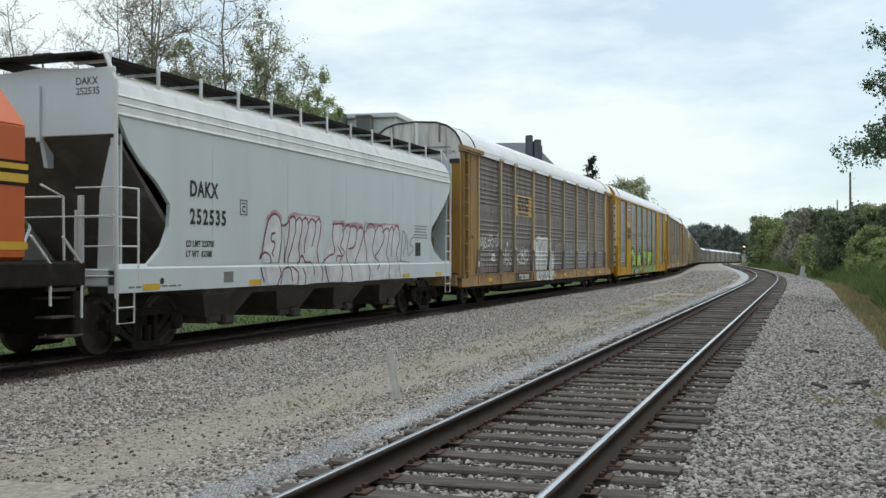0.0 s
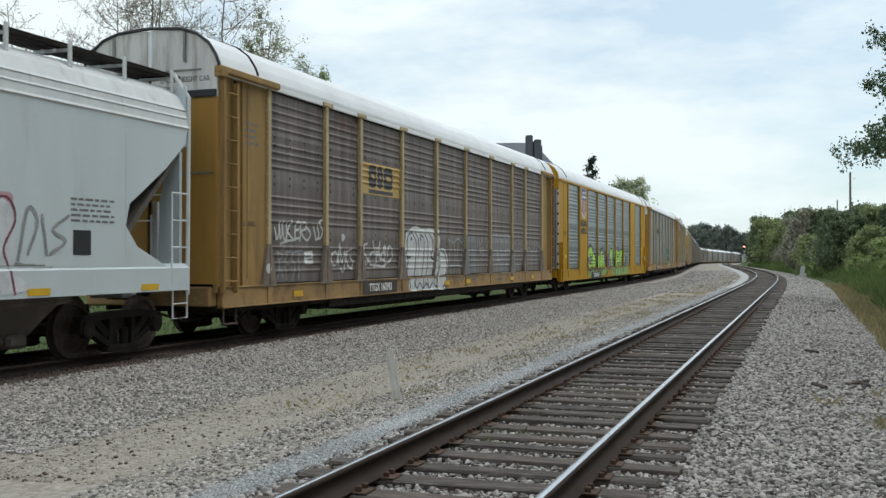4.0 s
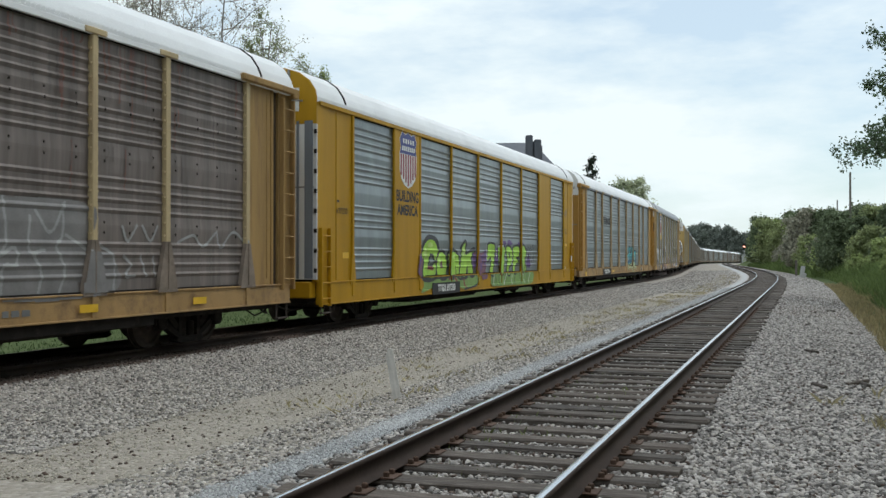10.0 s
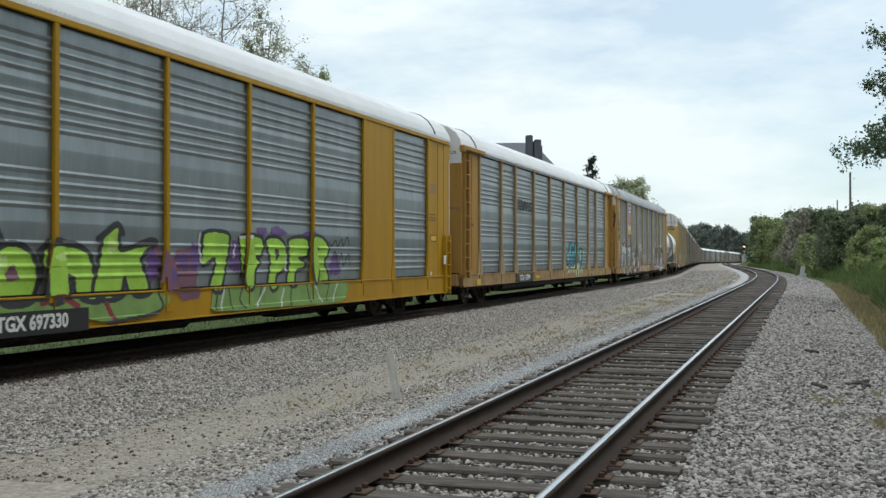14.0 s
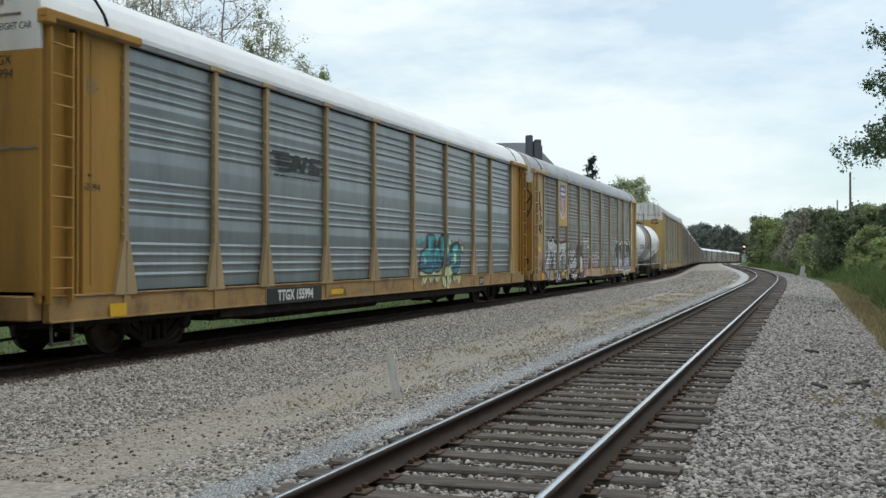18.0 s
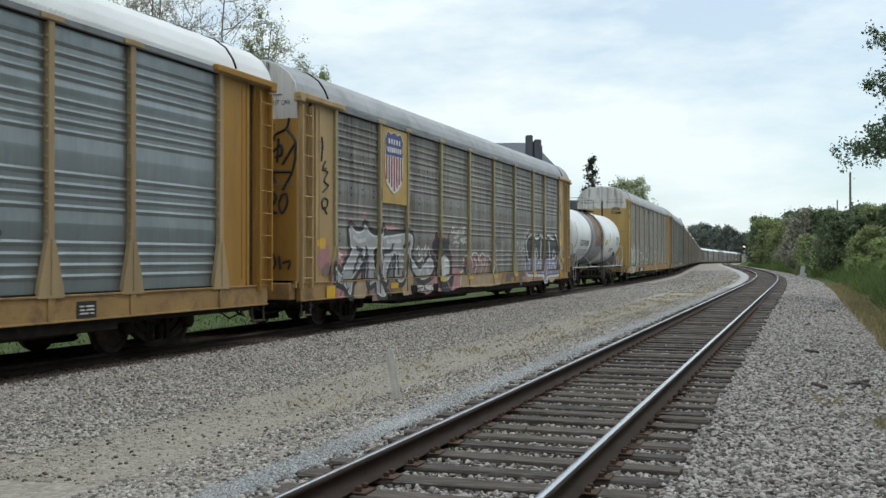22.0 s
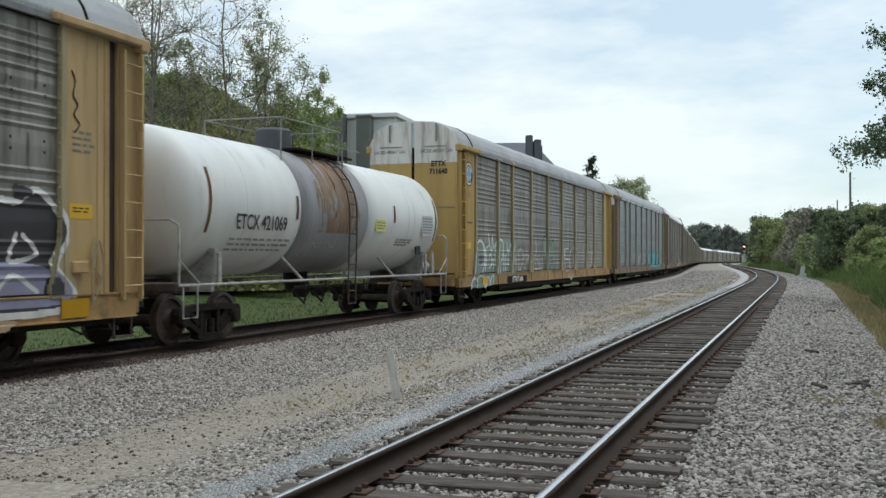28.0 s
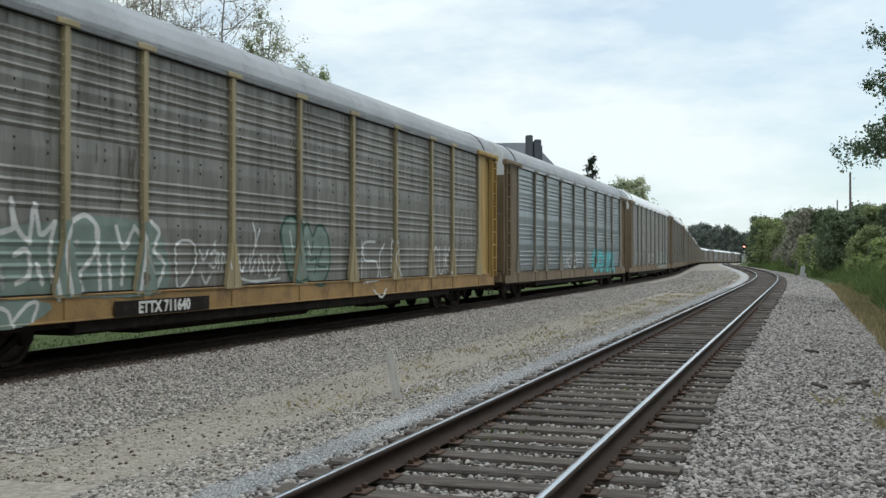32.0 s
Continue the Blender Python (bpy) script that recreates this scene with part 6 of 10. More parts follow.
    c.blob(-4.95, 1.21, 0.12, 0.11, "spray_plum")
    c.blob(-6.31, 1.55, 0.13, 0.13, "spray_lime_pale")
    c.blob(-5.9, 1.79, 0.21, 0.07, "spray_lime_pale")
    c.blob(-5.13, 1.37, 0.10, 0.11, "spray_lime_pale")
    c.blob(-3.99, 1.45, 0.18, 0.07, "spray_lime_pale")
    c.blob(-2.8, 1.62, 0.12, 0.12, "spray_lime_pale")
    c.stroke([(-4.42, 0.79), (-4.02, 0.86), (-3.66, 0.71)], 0.1, "spray_red_dark")
    c.stroke([(-3.0, 0.72), (-2.8, 0.43)], 0.1, "spray_red_dark")
    c.stroke([(-6.12, 1.14), (-5.67, 1.1)], 0.1, "spray_red_dark")
    c.stroke([(-6.62, 0.86), (-5.9, 0.82), (-4.63, 0.84), (-3.19, 0.85), (-1.87, 0.88)], 0.05, "spray_dark")
    c.stroke([(-1.65, 0.86), (-1.61, 0.55), (-3.0, 0.43)], 0.05, "spray_dark")
    c.blob(-1.72, 1.31, 0.18, 0.26, "spray_purple")
    c.blob(-1.25, 1.13, 0.10, 0.12, "spray_purple")
    c.blob(-0.46, 1.44, 0.17, 0.25, "spray_purple")
    c.blob(-0.81, 1.37, 0.16, 0.16, "spray_purple")
    c.blob(2.57, 1.96, 0.33, 0.10, "spray_purple")
    c.blob(1.91, 1.95, 0.19, 0.09, "spray_purple")
    c.blob(3.94, 1.89, 0.26, 0.12, "spray_purple")
    c.blob(0.87, 1.44, 0.19, 0.30, "spray_purple")
    c.blob(5.3, 1.25, 0.29, 0.24, "spray_purple")
    c.blob(-1.03, 1.44, 0.06, 0.06, "spray_purple")
    c.shape([(0.03, 0.87), (2.41, 0.86), (5.63, 0.91), (5.51, 0.44), (3.07, 0.42), (0.54, 0.44), (-0.05, 0.51)], "spray_lime_dark")
    c.letter([(-0.17, 1.84), (0.59, 1.86), (0.65, 1.66), (0.56, 1.36), (0.37, 0.87), (0.04, 0.88), (0.21, 1.27), (0.17, 1.44), (-0.25, 1.34)], "spray_lime", "spray_dark", 0.075)
    c.letter([(1.07, 1.79), (1.88, 1.8), (1.88, 1.51), (1.54, 1.47), (1.81, 1.34), (1.49, 1.22), (1.42, 0.87), (1.19, 0.9), (1.13, 1.36)], "spray_lime", "spray_dark", 0.075)
    c.letter([(2.1, 1.76), (2.57, 1.81), (2.9, 1.63), (2.91, 1.27), (2.52, 1.09), (2.43, 0.84), (2.19, 0.85), (2.28, 1.39)], "spray_lime", "spray_dark", 0.075)
    c.letter([(3.06, 1.77), (3.87, 1.81), (3.87, 1.5), (3.48, 1.43), (3.78, 1.26), (3.36, 1.16), (3.27, 0.88), (3.0, 0.91), (3.1, 1.35)], "spray_lime", "spray_dark", 0.075)
    c.letter([(4.03, 1.84), (4.62, 1.85), (4.95, 1.62), (4.72, 1.32), (4.94, 0.96), (4.54, 0.93), (4.33, 1.2), (4.18, 0.88), (4.03, 1.34)], "spray_lime", "spray_dark", 0.075)
    c.stroke([(-0.31, 1.85), (-0.34, 1.65), (-0.27, 1.36)], 0.06, "spray_bright")
    c.stroke([(0.83, 1.44), (0.88, 1.66)], 0.06, "spray_bright")
    c.stroke([(1.07, 1.82), (1.5, 1.84)], 0.06, "spray_bright")
    c.stroke([(2.93, 1.43), (2.9, 1.18)], 0.06, "spray_bright")
    c.blob(2.54, 1.5, 0.08, 0.12, "spray_dark")
    c.blob(4.35, 1.59, 0.12, 0.09, "spray_dark")
    c.stroke([(0.21, 0.86), (0.1, 0.49)], 0.045, "spray_dark")
    c.stroke([(0.56, 0.88), (0.67, 0.48)], 0.045, "spray_dark")
    c.stroke([(1.08, 0.88), (0.97, 0.64), (1.13, 0.47)], 0.045, "spray_dark")
    c.stroke([(1.8, 0.88), (1.68, 0.49)], 0.045, "spray_dark")
    c.stroke([(3.07, 0.86), (3.0, 0.44)], 0.045, "spray_dark")
    c.stroke([(3.76, 0.87), (3.91, 0.47)], 0.045, "spray_dark")
    c.stroke([(4.9, 0.88), (4.7, 0.48)], 0.045, "spray_dark")
    c.stroke([(0.41, 0.84), (0.28, 0.48)], 0.05, "spray_bright")
    c.stroke([(1.95, 0.83), (1.59, 0.48)], 0.05, "spray_bright")
    c.stroke([(2.73, 0.79), (2.57, 0.44)], 0.05, "spray_bright")
    c.stroke([(4.13, 0.81), (4.47, 0.46)], 0.05, "spray_bright")
    c.stroke([(5.3, 0.83), (5.02, 0.44)], 0.05, "spray_bright")
    c.stroke([(4.99, 1.78), (5.13, 1.69), (5.34, 1.82), (5.46, 1.69), (5.67, 1.86), (5.76, 1.7), (5.97, 1.91), (6.11, 1.72)], 0.035, "spray_dark")
    c.stroke([(5.14, 1.43), (5.34, 1.57), (5.42, 1.24), (5.67, 1.53), (5.76, 1.24), (6.04, 1.51), (6.11, 1.26)], 0.035, "spray_dark")
    c.thin(0.02)
    c.lay(b, carrier_depth, "lime green and purple graffiti")

    for nm, c3, d3, mm in (("door_panel", (1.27, -END_Y - 0.012, 2.72), (0.20, 0.02, 3.5), "door_slate"), ("door_strip", (1.00, -END_Y - 0.012, 2.72), (0.06, 0.02, 3.5), "door_slate"), ("end_label", (0.72, -END_Y - 0.012, 4.95), (0.62, 0.012, 0.52), "ink_white")):
        s = Solid()
        s.box(c3, d3, 0.004)
        part(nm, s, M[mm], b)

    bars(b, 11.62, 3.27, 12.15, 3.57, 4, M["ink_grey"], 1.449, 61)
    bars(b, 11.55, 2.48, 12.1, 2.62, 2, M["ink"], 1.449, 62)
    plate_box(b, "stencil_line", M["ink"], 11.50, 2.67, 12.12, 2.69, 1.449)
    plate_box(b, "yellow_label", M["ink"], 11.66, 1.90, 12.14, 2.09, 1.449)
    plate_box(b, "yellow_label", M["reflector"], 11.69, 1.925, 12.11, 2.065, 1.452)
    plate_box(b, "white_label", M["ink_white"], 11.42, 0.92, 11.68, 1.03, 1.480)
    plate_box(b, "white_label", M["ink_white"], 12.55, 1.24, 12.80, 1.50, 1.545)
    plate_box(b, "yellow_label", M["reflector"], -11.95, 1.42, -11.6, 1.56, 1.449)
    lettering("height_note", "EXCESS", 0.15, M["ink"], b, (0.72, -END_Y - 0.022, 5.10), "y", 0.8)
    lettering("height_note", "HEIGHT", 0.15, M["ink"], b, (0.72, -END_Y - 0.022, 4.95), "y", 0.8)
    lettering("height_note", "CAR", 0.15, M["ink"], b, (0.72, -END_Y - 0.022, 4.80), "y", 0.8)
    lettering("car_number", "TTGX", 0.17, M["ink"], b, (0.62, -END_Y - 0.006, 4.30), "y", 0.9)
    lettering("car_number", "697330", 0.17, M["ink"], b, (0.62, -END_Y - 0.006, 4.10), "y", 0.9)
    for k in range(8):
        hinge = Solid()
        hinge.box((1.44, -END_Y - 0.02, 1.15 + 0.44 * k), (0.06, 0.05, 0.10), 0.01)
        part("door_hinge", hinge, M["black"], b)

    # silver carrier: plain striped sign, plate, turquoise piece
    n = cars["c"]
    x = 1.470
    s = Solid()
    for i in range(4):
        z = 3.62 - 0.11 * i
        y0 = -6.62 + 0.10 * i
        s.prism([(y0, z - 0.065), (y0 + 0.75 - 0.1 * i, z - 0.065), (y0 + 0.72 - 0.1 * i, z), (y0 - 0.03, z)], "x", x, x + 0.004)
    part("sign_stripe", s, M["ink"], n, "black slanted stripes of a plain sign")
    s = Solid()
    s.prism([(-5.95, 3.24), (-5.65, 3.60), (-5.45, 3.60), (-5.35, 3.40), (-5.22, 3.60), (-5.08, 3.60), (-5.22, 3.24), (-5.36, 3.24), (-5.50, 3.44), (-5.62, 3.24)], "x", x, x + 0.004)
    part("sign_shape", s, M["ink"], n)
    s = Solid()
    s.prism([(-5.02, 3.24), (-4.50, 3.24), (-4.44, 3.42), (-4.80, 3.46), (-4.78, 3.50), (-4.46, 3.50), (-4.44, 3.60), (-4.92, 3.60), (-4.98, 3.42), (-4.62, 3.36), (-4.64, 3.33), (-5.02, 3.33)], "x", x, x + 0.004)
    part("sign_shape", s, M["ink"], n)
    bars(n, -6.55, 3.09, -4.40, 3.17, 1, M["ink"], x, 2)
    plate_box(n, "number_plate", M["ink"], -6.90, 0.50, -4.45, 0.82, 1.508, thick=0.01)
    lettering("car_number", "TTGX 155994", 0.29, M["ink_white"], n, (1.516, -5.67, 0.66), squeeze=0.92, bold=0.010)
    bars(n, -12.28, 2.63, -12.08, 2.74, 1, M["ink"], 1.449, 72)
    lettering("car_number", "50094", 0.17, M["ink"], n, (1.449, -12.20, 2.50))
    plate_box(n, "yellow_label", M["reflector"], -11.83, 0.53, -11.42, 0.73, 1.510)
    lettering("car_number", "TTGX", 0.20, M["ink"], n, (0.72, -END_Y - 0.006, 4.26), "y", 0.9)
    lettering("car_number", "155994", 0.20, M["ink"], n, (0.72, -END_Y - 0.006, 4.06), "y", 0.9)
    lettering("sill_mark", "R1", 0.22, M["ink"], n, (1.480, -3.21, 0.65), bold=0.008)
    bars(n, -12.31, 3.92, -12.04, 4.17, 4, M["ink_grey"], 1.449, 53)
    bars(n, -2.2, 0.60, -1.46, 0.68, 1, M["ink_grey"], 1.480, 54)
    plate_box(n, "sill_plate", M["ink"], 7.43, 0.53, 7.88, 0.79, 1.480)
    bars(n, 7.5, 0.58, 7.82, 0.74, 3, M["ink_white"], 1.4845, 55)
    lettering("height_note", "EXCESS HEIGHT CAR", 0.145, M["ink"], n, (-0.78, -END_Y - 0.006, 4.74), "y", 0.78)
    plate_box(n, "yellow_label", M["reflector"], -3.95, 0.60, -3.3, 0.72, 1.510)
    c = Canvas(1.0, 0.42, 6.8, 2.3, 12)
    c.shape([(1.91, 1.02), (1.91, 1.32), (2.09, 1.63), (2.48, 1.75), (2.51, 2.04), (3.18, 2.06), (3.36, 1.76), (3.67, 2.06), (4.33, 2.06), (4.33, 1.65), (4.85, 1.87), (5.36, 1.88), (5.59, 1.48), (5.44, 0.93), (5.03, 0.87)], "spray_dark")
    c.shape([(1.99, 1.01), (2.91, 1.09), (4.0, 1.14), (5.44, 1.16), (5.29, 0.61), (5.03, 0.77), (4.82, 0.67), (4.59, 0.85), (4.33, 0.53), (4.0, 0.54), (3.76, 0.57), (3.6, 0.86), (3.21, 0.68), (3.0, 0.85), (2.7, 0.65), (2.48, 0.85), (2.23, 0.71), (1.96, 0.66)], "spray_lemon")
    c.letter([(2.59, 2.03), (3.15, 2.03), (3.06, 1.72), (3.06, 1.05), (2.2, 1.07), (2.04, 1.32), (2.13, 1.57), (2.48, 1.66), (2.65, 1.73)], "spray_teal", "spray_dark", 0.06)
    c.letter([(3.15, 1.62), (3.49, 1.72), (3.74, 1.48), (3.68, 1.1), (3.24, 1.05), (3.09, 1.33)], "spray_teal", "spray_dark", 0.06)
    c.letter([(3.71, 2.01), (4.26, 2.01), (4.2, 1.65), (4.75, 1.56), (4.71, 1.39), (4.33, 1.29), (4.0, 1.24), (3.74, 1.43)], "spray_teal", "spray_dark", 0.06)
    c.letter([(4.85, 1.74), (5.25, 1.84), (5.51, 1.57), (5.4, 1.07), (4.98, 0.96), (4.69, 1.2), (4.73, 1.56)], "spray_teal", "spray_dark", 0.06)
    c.stroke([(2.79, 1.95), (2.82, 1.71)], 0.13, "spray_cyan")
    c.stroke([(2.2, 1.51), (2.48, 1.59), (2.79, 1.59)], 0.13, "spray_cyan")
    c.stroke([(3.21, 1.57), (3.49, 1.64)], 0.13, "spray_cyan")
    c.stroke([(3.92, 1.94), (3.97, 1.56)], 0.13, "spray_cyan")
    c.stroke([(4.92, 1.65), (5.25, 1.73)], 0.13, "spray_cyan")
    c.stroke([(2.18, 1.16), (2.91, 1.19)], 0.16, "spray_navy")
    c.stroke([(3.18, 1.15), (3.65, 1.21)], 0.16, "spray_navy")
    c.stroke([(3.84, 1.35), (4.33, 1.37)], 0.16, "spray_navy")
    c.stroke([(4.89, 1.12), (5.32, 1.21)], 0.16, "spray_navy")
    c.blob(2.38, 1.33, 0.11, 0.11, "spray_silver")
    c.blob(3.41, 1.38, 0.06, 0.13, "spray_dark")
    c.blob(5.05, 1.41, 0.11, 0.17, "spray_lemon")
    c.blob(4.13, 1.66, 0.08, 0.09, "spray_lemon")
    c.stroke([(1.99, 0.9), (2.07, 0.67), (2.2, 0.87)], 0.03, "spray_dark")
    c.stroke([(2.48, 0.89), (2.7, 0.65), (2.85, 0.9)], 0.03, "spray_dark")
    c.stroke([(3.0, 0.87), (3.21, 0.68), (3.36, 0.88)], 0.03, "spray_dark")
    c.stroke([(3.6, 0.88), (3.81, 0.55), (4.0, 0.88)], 0.03, "spray_dark")
    c.stroke([(4.0, 0.8), (4.27, 0.55), (4.37, 0.86)], 0.03, "spray_dark")
    c.stroke([(4.59, 0.87), (4.82, 0.65), (4.96, 0.87)], 0.03, "spray_dark")
    c.stroke([(5.03, 0.85), (5.22, 0.62), (5.29, 0.94)], 0.03, "spray_dark")
    c.blob(1.89, 1.88, 0.11, 0.09, "spray_cyan")
    c.blob(2.17, 1.93, 0.11, 0.08, "spray_cyan")
    c.blob(3.36, 2.01, 0.13, 0.07, "spray_cyan")
    c.blob(4.54, 1.9, 0.17, 0.13, "spray_dark")
    c.blob(5.53, 1.9, 0.13, 0.10, "spray_dark")
    c.blob(5.78, 1.71, 0.17, 0.14, "spray_dark")
    c.blob(4.54, 1.9, 0.12, 0.10, "spray_lemon")
    c.blob(5.53, 1.9, 0.07, 0.06, "spray_lemon")
    c.blob(5.78, 1.71, 0.11, 0.10, "spray_lemon")
    c.thin(0.03)
    c.lay(n, carrier_depth, "turquoise and pale yellow graffiti")
    lettering("height_note", "EXCESS HEIGHT CAR", 0.145, M["ink"], n, (0.78, -END_Y - 0.006, 4.74), "y", 0.78)

    # grey carrier: shield panel, silver, pink and black-and-white pieces
    d = cars["d"]
    plate_box(d, "sign_panel", M["sign_yellow"], -8.62, 2.84, -6.86, 4.80, 1.445, thick=0.06)
    shield(d, -7.88, 3.16, 4.70, 1.22, 1.486)
    c = Canvas(-12.0, 0.36, 11.7, 2.75, 15)
    for k in range(26):
        c.blob(c.rng.uniform(-11.6, 10.6), c.rng.uniform(0.5, 0.85), c.rng.uniform(0.2, 0.7), c.rng.uniform(0.10, 0.22), c.rng.choice(("spray_pink", "spray_tan", "spray_rust_dark", "spray_tan", "spray_mauve")))
    c.shape([(-11.72, 1.12), (-11.36, 1.47), (-11.19, 1.65), (-10.94, 1.59), (-10.49, 1.47), (-10.63, 1.09), (-10.58, 0.84), (-10.76, 0.54), (-11.75, 0.57)], "spray_pink")
    c.shape([(-10.58, 0.84), (-10.31, 1.02), (-9.72, 1.07), (-9.72, 0.54), (-10.58, 0.49)], "spray_pink")
    c.shape([(-4.89, 0.96), (-4.19, 1.12), (-2.23, 1.04), (-2.44, 0.52), (-4.89, 0.51)], "spray_pink")
    c.shape([(-10.49, 0.46), (-10.35, 0.89), (-9.82, 1.07), (-9.67, 0.8), (-9.87, 0.45)], "spray_tan")
    c.shape([(-7.29, 0.41), (-7.09, 1.01), (-6.46, 1.0), (-6.67, 0.43)], "spray_tan")
    c.shape([(-9.12, 0.51), (-8.96, 0.85), (-8.76, 0.77), (-8.65, 0.48)], "spray_pink")
    c.shape([(-5.78, 0.65), (-5.55, 1.14), (-4.64, 1.3), (-4.37, 0.6)], "spray_pink")
    c.stroke([(-10.41, 2.23), (-10.48, 2.29)], 0.2, "spray_pink")
    c.stroke([(-9.65, 2.2), (-9.67, 2.46)], 0.2, "spray_pink")
    c.stroke([(-10.52, 2.15), (-9.73, 2.08), (-8.86, 1.97), (-8.47, 2.17), (-6.53, 2.06)], 0.2, "spray_pink")
    c.letter([(-11.50, 1.20), (-11.35, 1.08), (-11.07, 0.99), (-10.81, 1.22), (-10.38, 1.61), (-10.47, 1.75), (-10.52, 2.15), (-10.12, 2.04), (-9.73, 2.08), (-9.63, 2.22), (-9.29, 2.02), (-8.86, 1.97), (-8.47, 2.17), (-8.54, 1.74), (-8.63, 1.67), (-9.1, 1.64), (-9.01, 1.06), (-8.53, 0.5), (-8.96, 0.51), (-9.07, 0.85), (-9.57, 0.81), (-9.5, 1.61), (-9.97, 1.21), (-10.49, 0.86), (-10.63, 0.56), (-10.94, 0.79), (-11.28, 0.87), (-11.45, 0.92)], "spray_silver", "spray_dark", 0.16)
    c.letter([(-8.54, 1.9), (-7.94, 1.99), (-6.53, 2.05), (-6.42, 1.71), (-6.75, 1.6), (-6.31, 1.31), (-5.78, 1.08), (-4.98, 1.41), (-4.69, 1.13), (-5.14, 0.9), (-5.94, 0.84), (-6.6, 1.16), (-7.02, 1.47), (-7.18, 0.86), (-7.62, 0.86), (-7.56, 1.47), (-7.79, 1.53), (-8.18, 1.18), (-8.42, 0.83), (-8.71, 1.05), (-8.58, 1.47)], "spray_silver", "spray_dark", 0.16)
    c.ring([(-11.50, 1.20), (-11.35, 1.08), (-11.07, 0.99), (-10.81, 1.22), (-10.38, 1.61), (-10.47, 1.75), (-10.52, 2.15), (-10.12, 2.04), (-9.73, 2.08), (-9.63, 2.22), (-9.29, 2.02), (-8.86, 1.97), (-8.47, 2.17), (-8.54, 1.74), (-8.63, 1.67), (-9.1, 1.64), (-9.01, 1.06), (-8.53, 0.5), (-8.96, 0.51), (-9.07, 0.85), (-9.57, 0.81), (-9.5, 1.61), (-9.97, 1.21), (-10.49, 0.86), (-10.63, 0.56), (-10.94, 0.79), (-11.28, 0.87), (-11.45, 0.92)], 0.045, "spray_bright")
    c.ring([(-8.54, 1.9), (-7.94, 1.99), (-6.53, 2.05), (-6.42, 1.71), (-6.75, 1.6), (-6.31, 1.31), (-5.78, 1.08), (-4.98, 1.41), (-4.69, 1.13), (-5.14, 0.9), (-5.94, 0.84), (-6.6, 1.16), (-7.02, 1.47), (-7.18, 0.86), (-7.62, 0.86), (-7.56, 1.47), (-7.79, 1.53), (-8.18, 1.18), (-8.42, 0.83), (-8.71, 1.05), (-8.58, 1.47)], 0.045, "spray_bright")
    c.stroke([(-10.31, 1.09), (-9.97, 1.47), (-9.78, 1.34), (-9.82, 0.94)], 0.12, "spray_dark")
    c.stroke([(-9.57, 1.67), (-9.47, 1.34), (-9.57, 0.53)], 0.12, "spray_dark")
    c.stroke([(-8.96, 1.05), (-8.71, 0.77), (-8.18, 0.48)], 0.12, "spray_dark")
    c.stroke([(-8.42, 1.58), (-7.94, 1.62), (-7.75, 1.84)], 0.12, "spray_dark")
    c.stroke([(-8.0, 1.18), (-7.66, 1.21)], 0.12, "spray_dark")
    c.stroke([(-7.49, 1.47), (-7.42, 1.02)], 0.12, "spray_dark")
    c.stroke([(-6.96, 1.47), (-6.46, 1.08), (-5.86, 0.74)], 0.12, "spray_dark")
    c.stroke([(-10.12, 1.66), (-9.83, 1.6)], 0.12, "spray_dark")
    c.stroke([(-6.75, 1.87), (-7.02, 1.71)], 0.12, "spray_dark")
    c.stroke([(-10.17, 1.08), (-9.9, 1.4)], 0.06, "spray_violet")
    c.stroke([(-9.42, 1.47), (-9.39, 0.79)], 0.06, "spray_violet")
    c.stroke([(-7.94, 1.47), (-7.91, 0.96)], 0.06, "spray_violet")
    c.stroke([(-7.36, 1.4), (-7.32, 0.94)], 0.06, "spray_violet")
    c.stroke([(-8.88, 1.61), (-8.81, 1.05)], 0.06, "spray_violet")
    c.stroke([(-10.31, 1.92), (-10.02, 1.83), (-9.63, 1.87)], 0.1, "spray_bright")
    c.stroke([(-8.18, 1.84), (-7.3, 1.87)], 0.1, "spray_bright")
    c.stroke([(-8.88, 1.86), (-8.74, 1.33)], 0.1, "spray_bright")
    c.stroke([(-6.09, 1.64), (-5.86, 1.72), (-5.89, 1.47), (-5.63, 1.68), (-5.68, 1.43)], 0.045, "spray_bright")
    c.stroke([(-5.55, 1.56), (-5.31, 1.77), (-5.39, 1.43), (-5.1, 1.73), (-4.98, 1.48)], 0.045, "spray_bright")
    c.stroke([(-6.01, 1.31), (-5.55, 1.39), (-5.63, 1.14)], 0.045, "spray_bright")
    c.stroke([(-5.86, 0.9), (-5.63, 1.14), (-5.39, 0.85), (-5.14, 1.09), (-4.98, 0.86)], 0.045, "spray_bright")
    c.stroke([(-11.27, 0.81), (-11.15, 0.98), (-11.06, 0.74), (-10.94, 0.92), (-10.8, 0.69)], 0.04, "spray_dark")
    c.stroke([(-11.19, 0.56), (-11.02, 0.7), (-10.93, 0.52), (-10.72, 0.72)], 0.04, "spray_dark")
    c.stroke([(-11.6, 0.94), (-11.48, 1.11), (-11.4, 0.87)], 0.04, "spray_dark")
    c.shape([(-11.38, 1.53), (-11.19, 1.6), (-11.07, 1.53), (-10.94, 1.48), (-11.11, 1.44), (-11.24, 1.38), (-11.34, 1.44)], "spray_white")
    c.shape([(-4.79, 1.65), (-4.64, 2.0), (-4.41, 2.22), (-4.2, 2.03), (-3.79, 2.07), (-3.49, 2.03), (-3.33, 2.22), (-3.21, 1.9), (-3.25, 1.71), (-3.01, 1.48), (-2.97, 0.92), (-3.29, 0.46), (-4.01, 0.42), (-4.46, 0.6), (-4.58, 1.13)], "spray_dark")
